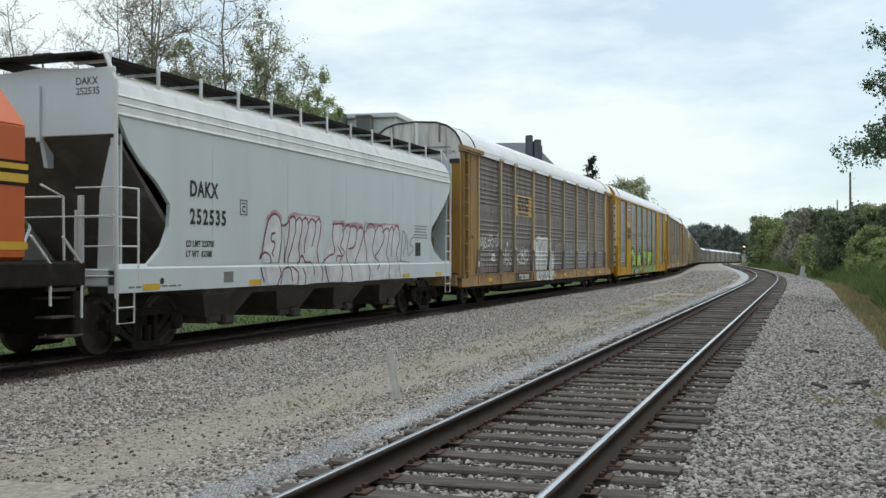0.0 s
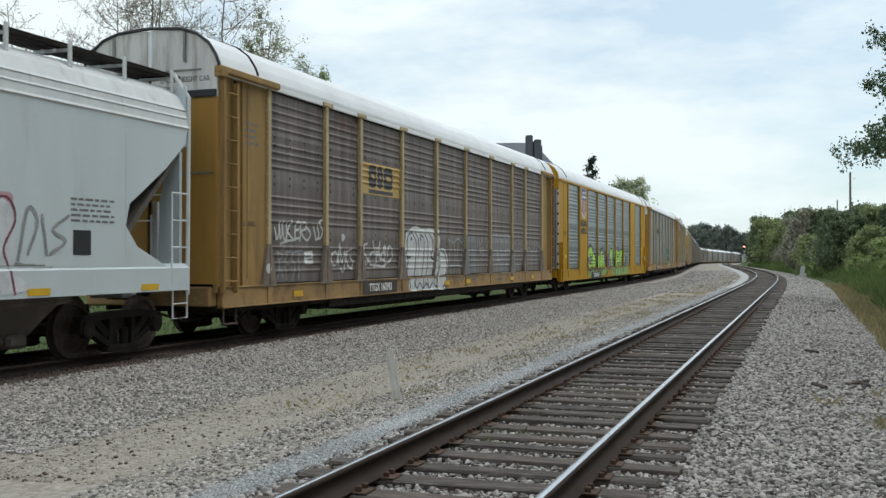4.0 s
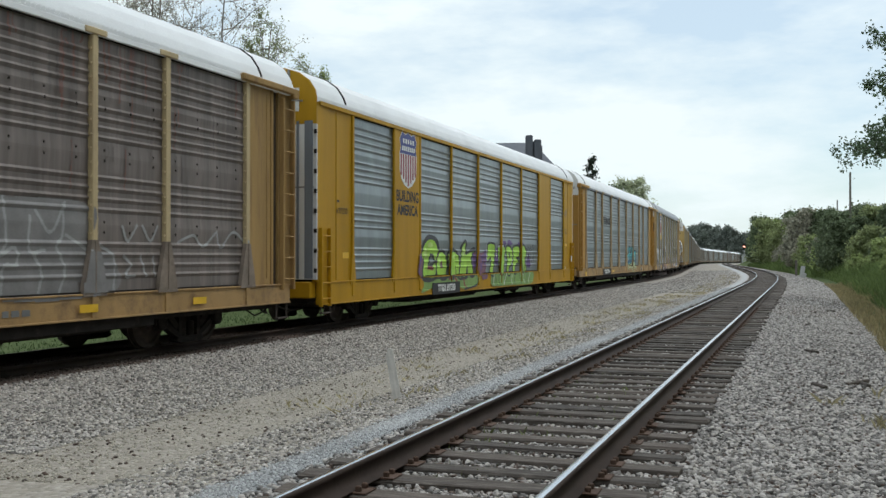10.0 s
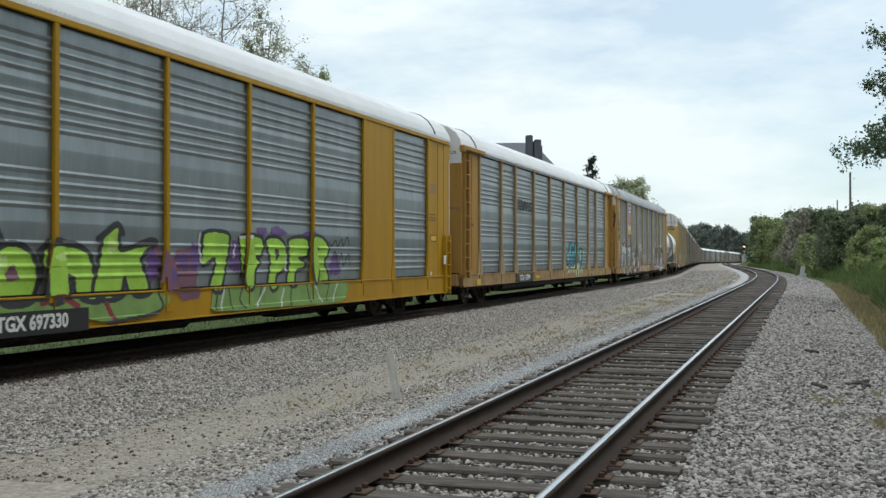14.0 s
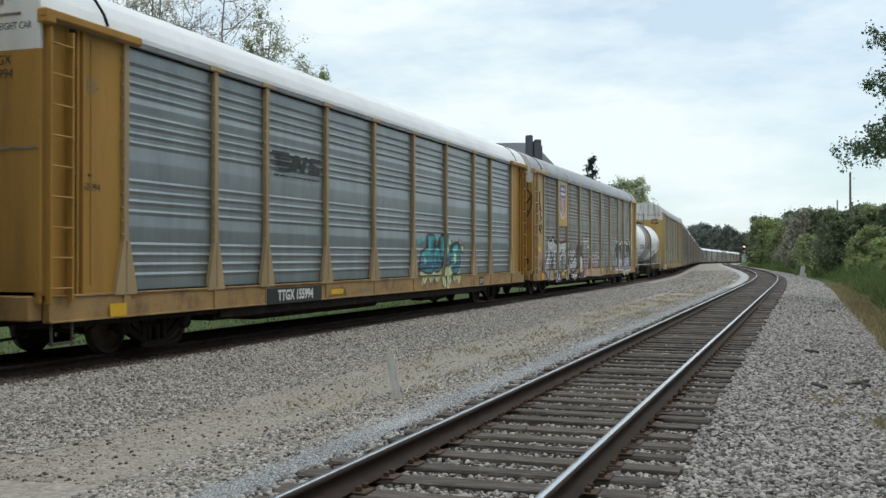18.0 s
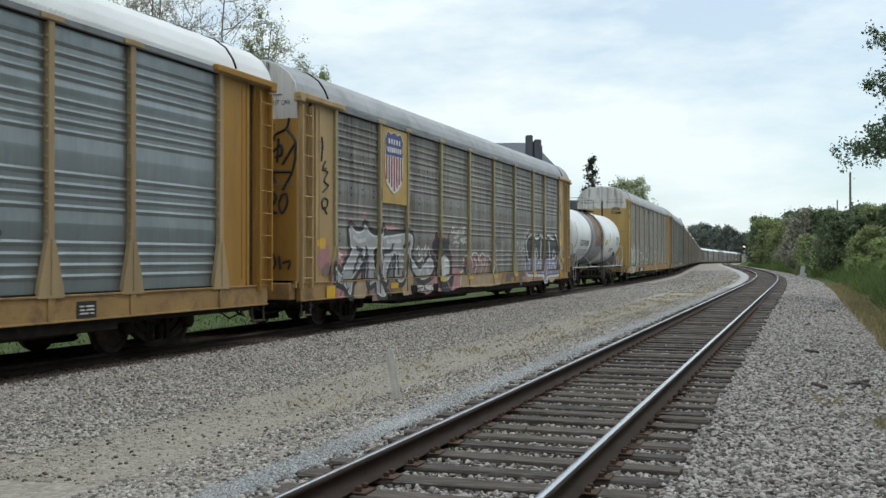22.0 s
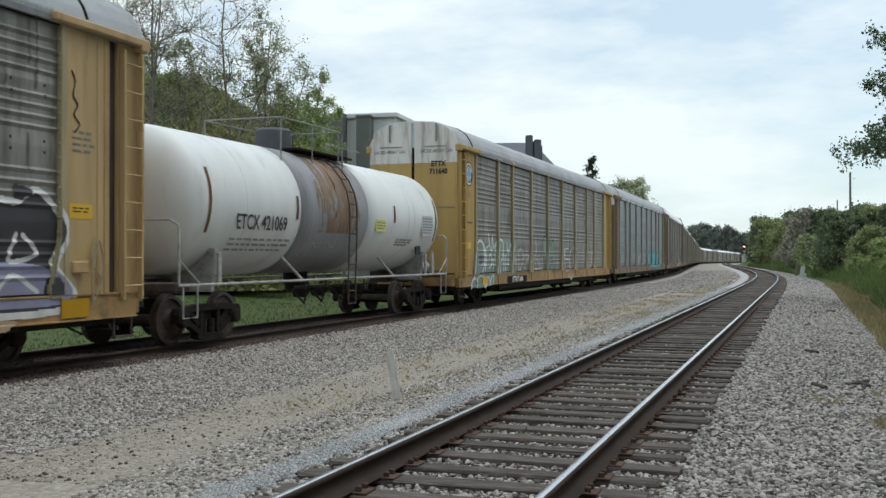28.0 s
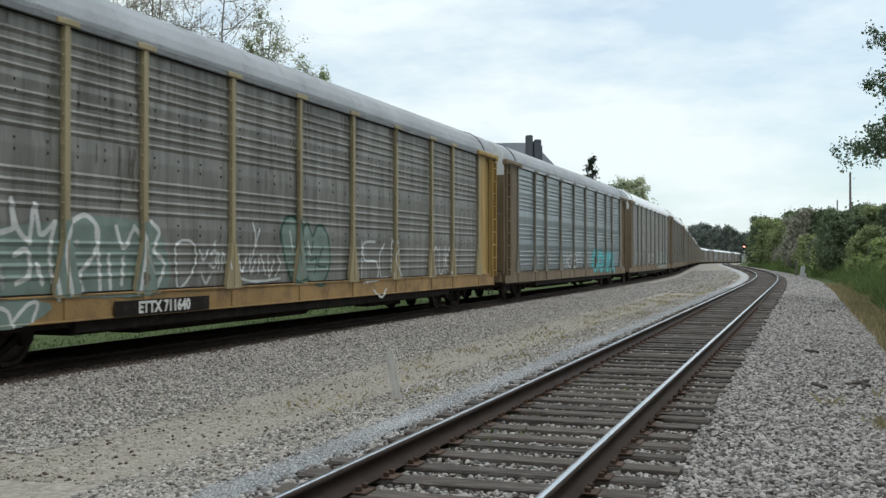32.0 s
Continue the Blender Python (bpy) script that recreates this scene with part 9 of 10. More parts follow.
# ---- tank car ----
def tank_car():
    car = root("tank_car", "white tank car with a grey rust-streaked middle band", "rail car", "cars of the freight train")
    R, ZC, H = 1.42, 2.50, 6.75

    def shell(y0, y1, mat, name, cap0=False, cap1=False, grow=0.0):
        prof = []
        if cap0:
            for a in range(0, 91, 10):
                prof.append((y0 - 0.55 * math.cos(radians(a)) + 0.55, max(0.02, R * math.sin(radians(a)) ** 0.75)))
        else:
            prof.append((y0, R + grow))
        for k in range(1, 6):
            prof.append((y0 + (0.55 if cap0 else 0) + (y1 - y0 - (0.55 if cap0 else 0) - (0.55 if cap1 else 0)) * k / 6, R + grow))
        if cap1:
            for a in range(90, -1, -10):
                prof.append((y1 + 0.55 * math.cos(radians(a)) - 0.55, max(0.02, R * math.sin(radians(a)) ** 0.75)))
        else:
            prof.append((y1, R + grow))
        s = Solid()
        s.disc((0, 0, ZC), "y", prof, 48)
        return part(name, s, mat, car, smooth=True)
    shell(-H, -2.45, M["tank"], "tank_shell", True)
    shell(-2.45, 1.15, M["tank_band"], "tank_band", grow=0.006)
    shell(1.15, H, M["tank"], "tank_shell", False, True)
    for y in (-4.7, 4.0):
        s = Solid()
        s.disc((0, y, ZC), "y", [(-0.015, R + 0.004), (0.015, R + 0.004)], 48)
        part("weld_seam", s, M["tank"], car)
    for y, z0, z1 in ((-6.05, 1.9, 3.1), (-2.62, 2.25, 2.75), (6.1, 1.9, 3.1), (2.9, 2.35, 2.8)):
        s = Solid()
        n = 6
        for i in range(n):
            za, zb = z0 + (z1 - z0) * i / n, z0 + (z1 - z0) * (i + 1) / n
            xa, xb = math.sqrt((R + 0.012) ** 2 - (za - ZC) ** 2), math.sqrt((R + 0.012) ** 2 - (zb - ZC) ** 2)
            s.face([(xa, y - 0.045, za), (xa, y + 0.045, za), (xb, y + 0.045, zb), (xb, y - 0.045, zb)], (0, y, ZC))
        part("rust_stripe", s, M["rust"], car, "rust-red vertical stripe")
    # rust runs and grime with ragged outlines, a thin skin on the shell
    def shell_stain(name, mat, y0, y1, z0, z1, cut, seed, label):
        v, f = [], []
        dy, dz = 0.03, 0.05
        for i in range(int((y1 - y0) / dy)):
            for j in range(int((z1 - z0) / dz)):
                y, z = y0 + i * dy, z0 + j * dz
                a, b = (y - y0) / (y1 - y0), (z - z0) / (z1 - z0)
                edge = 4 * a * (1 - a) - 0.35 + 0.35 * b
                if noise.noise((y * 6.0, z * 0.9, seed)) + 0.5 * noise.noise((y * 19.0, z * 4.0, seed)) + 0.8 * edge < cut:
                    continue
                n = len(v)
                for yy, zz in ((y, z), (y + dy, z), (y + dy, z + dz), (y, z + dz)):
                    r = R + 0.011
                    if abs(yy) > H - 0.55:
                        q = (abs(yy) - (H - 0.55)) / 0.55
                        r = R * max(0.02, 1 - q * q) ** 0.375 + 0.011
                    v.append((math.sqrt(max(0.0, r * r - (zz - ZC) ** 2)), yy, zz))
                f.append((n, n + 1, n + 2, n + 3))
        if f:
            part(name, quads_mesh(name, v, f, mat), mat, car, label)
    shell_stain("rust_run", M["rust_pale"], -1.70, 0.85, 2.0, 3.88, 0.22, 3, "orange brown rust runs")
    shell_stain("rust_run", M["rust"], -0.95, 0.10, 2.35, 3.88, 0.95, 8, "dark rust runs")
    # underframe: side rails, saddles, grab rails
    for sx in (1, -1):
        s = Solid()
        s.tube([(sx * 1.40, -7.0, 0.95), (sx * 1.40, 7.0, 0.95)], 0.028, 8)
        for y in (-2.6, 2.6):
            s.tube([(sx * 1.40, y + 0.25, 0.95), (sx * 1.20, y - 0.35, 1.45)], 0.03, 6)
        part("side_rail", s, M["rail_light"], car)
        for ey in (-1, 1):
            s = Solid()
            s.tube([(sx * 1.42, ey * 7.05, 0.95), (sx * 1.42, ey * 7.05, 2.0), (sx * 1.30, ey * 7.15, 2.1), (sx * 0.3, ey * 7.3, 2.1), (0, ey * 7.3, 2.1)], 0.024, 6)
            s.tube([(sx * 1.42, ey * 7.05, 0.95), (sx * 1.42, ey * 6.1, 0.95)], 0.03, 6)
            s.tube([(sx * 1.42, ey * 6.35, 0.95), (sx * 1.42, ey * 7.05, 1.40)], 0.018, 5)
            s.tube([(sx * 1.44, ey * 6.95, 0.95), (sx * 1.44, ey * 6.95, 0.38), (sx * 1.44, ey * 6.5, 0.38), (sx * 1.44, ey * 6.5, 0.95)], 0.018, 6)
            part("end_handrail", s, M["rail_light"], car)
    for ey in (-1, 1):
        s = Solid()
        s.prism([(-1.15, 0.80), (1.15, 0.80), (1.24, 1.60), (1.14, 1.62), (0.95, 1.48), (0.45, 1.15), (-0.45, 1.15), (-0.95, 1.48), (-1.14, 1.62), (-1.24, 1.60)], "y", ey * 5.55 - 0.06, ey * 5.55 + 0.06)
        s.box((1.30, ey * 5.55, 1.22), (0.05, 0.12, 0.62), 0.01)
        s.box((-1.30, ey * 5.55, 1.22), (0.05, 0.12, 0.62), 0.01)
        part("saddle", s, M["rail_light"], car)
        s = Solid()
        s.box((0, ey * 6.3, 0.88), (0.6, 2.2, 0.32), 0.03)
        s.box((0, ey * 6.9, 0.92), (2.8, 0.45, 0.16), 0.02)
        part("stub_sill", s, M["brown_steel"], car)
        coupler(car, ey * 7.05, ey)
        truck(car, ey * 5.5, True)
    s = Solid()
    s.disc((0.8, 6.55, 1.15), "y", [(-0.3, 0.17), (0.3, 0.17)], 14)
    s.prism([(6.05, 0.98), (6.25, 0.98), (6.25, 1.35), (6.15, 1.65), (6.05, 1.35)], "x", 1.25, 1.32)
    part("brake_cylinder", s, M["rail_light"], car)
    # bottom fittings
    s = Solid()
    s.disc((0, 0.0, 0.62), "z", [(0, 0.22), (0.2, 0.28), (0.5, 0.30)], 16)
    for y in (-1.5, -0.6, 0.5, 1.6):
        s.tube([(1.1, y, 0.95), (1.1, y, 0.62)], 0.02, 5)
        s.box((0.9, y, 0.66), (0.3, 0.18, 0.22), 0.03)
        s.tube([(0.9, y - 0.4, 0.72), (1.0, y, 0.42), (0.9, y + 0.35, 0.70)], 0.025, 5)
    s.tube([(1.1, -2.2, 0.80), (1.1, 2.4, 0.78)], 0.025, 6)
    part("valve_gear", s, M["black"], car)
    # walkway, dome, rails and side ladder
    s = Solid()
    s.disc((0, -1.1, 3.86), "z", [(0, 0.42), (0.50, 0.42), (0.56, 0.36)], 22)
    part("dome", s, M["chimney"], car)
    s = Solid()
    s.box((0.55, 0.1, 3.92), (0.5, 2.9, 0.05), 0.01)
    s.box((-0.55, 0.1, 3.92), (0.5, 2.9, 0.05), 0.01)
    part("walkway", s, M["black"], car)
    s = Solid()
    for x in (0.95, -0.95):
        s.tube([(x, -2.5, 3.5), (x, -2.5, 4.48), (x, 0.5, 4.48), (x, 0.62, 4.40), (x, 0.62, 3.5)], 0.018, 6)
        s.tube([(x, -0.4, 4.1), (x, 1.62, 4.1)], 0.016, 5)
        for y in (-1.0, 0.4):
            s.tube([(x, y, 3.6), (x, y, 4.48)], 0.014, 5)
    s.tube([(-0.95, -2.5, 4.48), (0.95, -2.5, 4.48)], 0.016, 5)
    s.tube([(-0.95, 0.5, 4.48), (0.95, 0.5, 4.48)], 0.016, 5)
    part("platform_rail", s, M["rail_paint"], car)
    s = Solid()
    arc = [(math.sqrt(max(0, (R + 0.08) ** 2 - (z - ZC) ** 2)), z) for z in (3.85, 3.6, 3.3, 3.0, 2.7, 2.4)] + [(1.48, 1.6), (1.46, 0.95), (1.46, 0.35)]
    for y in (-0.12, 0.30):
        s.tube([(x, y, z) for x, z in arc], 0.02, 6)
    for x, z in arc[1:] + [(1.46, 0.65), (1.47, 1.28), (1.49, 2.0)]:
        s.tube([(x, -0.12, z), (x, 0.30, z)], 0.015, 5)
    part("ladder", s, M["brown_steel"], car)
    s = Solid()
    s.box((1.40, 1.95, 2.25), (0.06, 0.62, 0.30))
    placard = part("placard", s, M["placard"], car, "pale yellow placard")
    bars(placard, 1.70, 2.14, 2.22, 2.36, 3, M["ink_grey"], 1.432, 15)
    lettering("mark", "ETCX 421069", 0.42, M["ink_bold"], car, (R + 0.005, -4.15, 2.12), squeeze=0.84, bold=0.005).matrix_basis = pose(math.sqrt(R * R - 0.38 ** 2) + 0.03, -4.08, 2.12, 0, 5, 0)
    return car


# ---- locomotive at the head of what is seen ----
def locomotive():
    car = root("locomotive", "orange and black diesel locomotive with yellow stripes", "locomotive")
    s = Solid()
    s.box((0, -9.0, 2.35), (2.8, 17.0, 1.9), 0.05)
    part("hood", s, M["orange"], car)
    s = Solid()
    s.prism([(-1.39, 3.28), (1.39, 3.28), (1.0, 3.75), (0.7, 4.05), (-0.7, 4.05), (-1.0, 3.75)], "y", -17.4, -0.52)
    part("hood_roof", s, M["orange"], car)
    for z0, z1 in ((2.66, 2.74), (2.48, 2.60), (1.55, 1.66)):
        s = Solid()
        s.box((0, -9.0, (z0 + z1) / 2), (2.816, 17.016, z1 - z0))
        part("stripe", s, M["loco_yellow"], car)
    for z0, z1 in ((2.74, 2.78), (2.60, 2.66), (2.43, 2.48)):
        s = Solid()
        s.box((0, -9.0, (z0 + z1) / 2), (2.814, 17.014, z1 - z0))
        part("stripe", s, M["black"], car)
    s = Solid()
    s.box((0, -9.6, 1.20), (3.05, 20.4, 0.36), 0.03)
    s.box((0, 0.45, 0.85), (3.0, 0.16, 1.1), 0.03)
    s.box((0, -9.0, 0.75), (2.2, 8.0, 0.75), 0.1)
    part("frame", s, M["black"], car)
    s = Solid()
    s.box((1.44, 0.25, 0.98), (0.12, 0.75, 0.05))
    for k, z in enumerate((0.30, 0.58, 0.86, 1.14)):
        s.box((1.40 - 0.06 * k, 0.20, z), (0.30, 0.62, 0.035), 0.006)
    part("step", s, M["brown_steel"], car)
    s = Solid()
    s.tube([(1.50, 0.52, 0.55), (1.50, 0.52, 1.35), (1.46, 0.15, 1.75)], 0.022, 6)
    s.tube([(1.50, -0.15, 0.75), (1.50, -0.15, 1.35), (1.46, -0.5, 1.75)], 0.022, 6)
    s.tube([(1.2, 0.50, 1.38), (1.2, 0.48, 2.35), (1.2, 0.0, 2.5)], 0.02, 6)
    for x in (-1.2, -0.3, 0.3):
        s.tube([(x, 0.5, 1.38), (x, 0.5, 2.35)], 0.02, 6)
    s.tube([(-1.2, 0.5, 2.35), (1.2, 0.48, 2.35)], 0.02, 6)
    part("handrail", s, M["white"], car)
    coupler(car, 0.5, 1)
    truck(car, -2.6, False)
    truck(car, -16.5, False)
    return car


# ---- the train ----
NAMES = {
    "a": dict(panel="galv_dark", frame="tan_mid", post="post_light", foot="post_foot", roof="roof_white", door="tan", door_top="door_white", spin=True, label="brown weathered auto carrier with yellow posts and white graffiti"),
    "b": dict(panel="galv_bright", frame="yellow", sill="yellow", roof="roof_white", door="white", door_top="yellow", smooth=True, solid=(1, 7), spin=True, label="bright yellow auto carrier with silver side panels and lime green graffiti"),
    "c": dict(panel="galv_bright", frame="tan", post="post_tan", roof="roof_white", eave="eave_grey", door="tan", door_top="white", split=4.40, spin=True, label="silver-sided auto carrier with tan posts and a turquoise graffito"),
    "d": dict(panel="galv_grey", frame="tan_pale", post="post_pale", roof="roof_grey", eave="eave_grey", door="tan", door_top="door_white", spin=True, label="grey weathered auto carrier covered in silver and pink graffiti"),
    "e": dict(panel="galv_grey", frame="tan_straw", post="post_pale", roof="roof_grey", eave="eave_grey", door="tan_straw", door_top="door_white", spin=True, label="grey auto carrier with tan ends and pale green graffiti"),
    "f": dict(panel="galv_bright", frame="end_brown", post="post_grey", sill="end_brown", roof="roof_grey", door="end_brown", door_top="white", spin=True, label="silver auto carrier with tan posts and small turquoise graffiti"),
    "g": dict(panel="galv_grey", frame="end_brown", post="post_grey", sill="end_brown", roof="roof_white", door="end_brown", door_top="white", label="grey auto carrier with tan posts, far down the train"),
    "h": dict(panel="galv_dark", frame="end_brown", post="post_grey", sill="end_brown", roof="roof_grey", door="end_brown", door_top="white", label="brown auto carrier with tan posts, far down the train", detail=False),
    "i": dict(panel="galv_grey", frame="end_brown", post="post_grey", sill="end_brown", roof="roof_white", door="end_brown", door_top="white", label="grey auto carrier with a pale roof, far down the train", detail=False),
    "j": dict(panel="galv_bright", frame="end_brown", post="post_grey", sill="end_brown", roof="roof_white", door="end_brown", door_top="white", label="silver auto carrier with a white roof, far down the train", detail=False),
}
TRAIN = []       # (thing, place along the line at the start, half distance between trucks)


def travelled(t):
    """Metres the train has gone since the start; it gains speed all the while."""
    def p(u):
        return 75.5387 * u + 9.3029 * u ** 2 - 1.5111 * u ** 3 + 1.5747 * u ** 4 + 0.4043 * u ** 5 - 1.165 * u ** 6
    return p(t / 16 - 1) - p(-1)


def build_train():
    cars = {}
    for k, c in (("a", 43.925), ("b", 71.695), ("c", 99.465), ("d", 127.235), ("e", 169.99), ("f", 197.76), ("g", 225.53)):
        cars[k] = auto_carrier(NAMES[k])
        TRAIN.append((cars[k], c, 10.05))
    cars["hopper"] = covered_hopper()
    TRAIN.append((cars["hopper"], 21.6, 6.75))
    cars["tank"] = tank_car()
    TRAIN.append((cars["tank"], 148.72, 5.5))
    cars["loco"] = locomotive()
    TRAIN.append((cars["loco"], 12.15, 6.0))
    far = [auto_carrier(NAMES[k]) for k in "hij"]
    order = "ijhijjhiijjihjiijhjijjiihj"
    for i, k in enumerate(order):
        base = far["hij".index(k)]
        car = base if k in order and order.index(k) == i else copy_thing(base, Matrix.Identity(4))
        TRAIN.append((car, 253.30 + 27.77 * i, 10.05))
    return cars


def car_pose(s, half):
    a, b = on_track(s - half, FAR), on_track(s + half, FAR)
    d = b - a
    m = (a + b) / 2 + Vector((0, 0, DROP))
    return Matrix.Translation(m) @ Matrix.Rotation(math.atan2(-d.x, d.y), 4, "Z") @ Matrix.Rotation(math.atan2(d.z, d.xy.length), 4, "X")


def motions():
    times = [i * 0.8 for i in range(41)]
    for car, s0, half in TRAIN:
        walk(car, [(t, car_pose(s0 - travelled(t), half)) for t in times])
    ticks = [i * 0.1 for i in range(321)]
    turned = [(t, Matrix.Rotation(travelled(t) / WHEEL_R, 4, "X")) for t in ticks]
    for w, y in SPINNING:
        at = Matrix.Translation((0, y, WHEEL_R))
        walk(w, [(t, at @ m) for t, m in turned])


# ---- buildings ----
def window(parent, m, w, h, frame_mat):
    fr = Solid()
    for x in (-w / 2, w / 2):
        fr.box((x, -0.03, 0), (0.10, 0.12, h + 0.1), 0.01)
    for z in (-h / 2, 0, h / 2):
        fr.box((0, -0.03, z), (w + 0.1, 0.12, 0.10), 0.01)
    f = part("window_frame", fr, frame_mat, parent, at=m)
    p = Solid()
    p.box((0, 0.0, 0), (w, 0.04, h))
    part("pane", p, M["glass"], f)


def view_place(px, depth):
    """A plan place at a bearing (as a share of half the view's width) and a distance along the view."""
    l = depth * (px - 784) / 1826.0
    return -depth * math.sin(YAW) + l * math.cos(YAW), depth * math.cos(YAW) + l * math.sin(YAW)


def build_buildings():
    # dark-roofed house with two chimneys
    x, y = view_place(890, 118)
    b = root("house", "dark grey house with a steep blue-grey roof and two chimneys", "house", at=pose(x, y, 0.6, 0, 0, 19.3))
    s = Solid()
    s.box((0, 5, 4.6), (12.4, 10, 9.4), 0.05)
    part("wall", s, M["wall_dark"], b)
    s = Solid()
    rl, rr, ez = (-7.2, 14.35), (3.9, 14.45), 9.2
    for pts in ([(-7.4, -0.4, ez), (7.9, -0.4, ez), (rr[0], 4.6, rr[1]), (rl[0], 4.6, rl[1])], [(7.9, -0.4, ez), (7.9, 10.4, ez), (rr[0], 5.4, rr[1]), (rr[0], 4.6, rr[1])],
                [(7.9, 10.4, ez), (-7.4, 10.4, ez), (rl[0], 5.4, rl[1]), (rr[0], 5.4, rr[1])], [(-7.4, 10.4, ez), (-7.4, -0.4, ez), (rl[0], 4.6, rl[1]), (rl[0], 5.4, rl[1])], [(rl[0], 4.6, rl[1]), (rr[0], 4.6, rr[1]), (rr[0], 5.4, rr[1]), (rl[0], 5.4, rl[1])]):
        s.face(pts, (0, 5, 10))
    part("roof", s, M["roof_slate"], b)
    for cx, top in ((3.05, 14.75), (4.02, 14.25)):
        s = Solid()
        s.box((cx, 0.6, (top + 9) / 2), (0.80, 0.9, top - 9), 0.03)
        s.box((cx, 0.6, top - 0.15), (0.66, 0.75, 0.5), 0.03)
        s.box((cx + 0.46, 0.8, (top + 8.2) / 2), (0.2, 0.5, top - 9.4), 0.02)
        part("chimney", s, M["chimney"], b)
    for cx in (-4, -1, 2, 5):
        w = new("window")
        w.parent = b
        window(w, pose(cx, -0.02, 5.5), 1.1, 1.8, M["concrete"])
    # brick building
    x, y = view_place(792, 112)
    b = root("brick_building", "tall red brick building with narrow windows and a pale corner", "building", at=pose(x, y, 0.4, 0, 0, 40))
    s = Solid()
    s.box((0, 4, 6.9), (4.1, 8, 14.0), 0.05)
    part("wall", s, M["brick_red"], b)
    s = Solid()
    s.box((0, 4, 13.95), (4.3, 8.2, 0.25), 0.03)
    part("parapet", s, M["brick_red"], b)
    s = Solid()
    s.box((-2.3, 3, 6.4), (1.4, 6.5, 12.9), 0.04)
    part("stair_block", s, M["concrete"], b)
    for cx in (-0.6, 0.25, 1.1):
        for cz in (11.2, 7.2):
            w = new("window")
            w.parent = b
            window(w, pose(cx, -0.03, cz), 0.42, 2.1, M["brick_red"])
    # long pale building behind the trees, with two dark piers
    x, y = view_place(380, 66)
    b = root("long_building", "long low light grey building with four dark piers", "building", at=pose(x, y, 0.3, 0, 0, 19.3 - 14))
    s = Solid()
    s.box((-4, 5, 4.9), (32, 10, 9.8), 0.05)
    part("wall", s, M["wall_grey"], b)
    s = Solid()
    s.box((-4, 5, 9.85), (32.4, 10.4, 0.3), 0.04)
    part("parapet", s, M["wall_grey"], b)
    for cx, h in ((4.85, 10.55), (6.75, 10.25), (8.5, 9.85), (10.2, 9.7)):
        s = Solid()
        s.box((cx, -0.35, h / 2), (0.85, 0.8, h), 0.03)
        s.box((cx, -0.35, h + 0.05), (0.95, 0.9, 0.14), 0.02)
        part("pier", s, M["pier"], b)
    # flat grey office building beyond the lamp
    x, y = view_place(40, 62)
    b = root("office_building", "flat-roofed grey building with long window bands", "building", at=pose(x, y, 0.3, 0, 0, 19.3))
    s = Solid()
    s.box((0, 4, 5.9), (9.6, 8, 11.4), 0.04)
    part("wall", s, M["concrete"], b)
    s = Solid()
    s.box((0, 4, 11.62), (9.9, 8.3, 0.3), 0.04)
    part("parapet", s, M["chimney"], b)
    for z in (10.1, 7.4, 4.7):
        s = Solid()
        s.box((0, -0.02, z), (9.0, 0.08, 0.95), 0.01)
        part("window_band", s, M["glass"], b)
    # parking lot lamp post
    x, y = view_place(75, 60)
    b = root("street_lamp", "dark street lamp with two flat heads", "street lamp", at=pose(x, y, 0.3))
    s = Solid()
    s.tube([(0, 0, 0), (0, 0, 12.9)], [0.09, 0.06], 8)
    part("pole", s, M["chimney"], b)
    for k in (-1, 1):
        s = Solid()
        s.box((k * 0.35, 0, 12.95), (0.6, 0.3, 0.12), 0.03)
        part("lamp_head", s, M["chimney"], b)


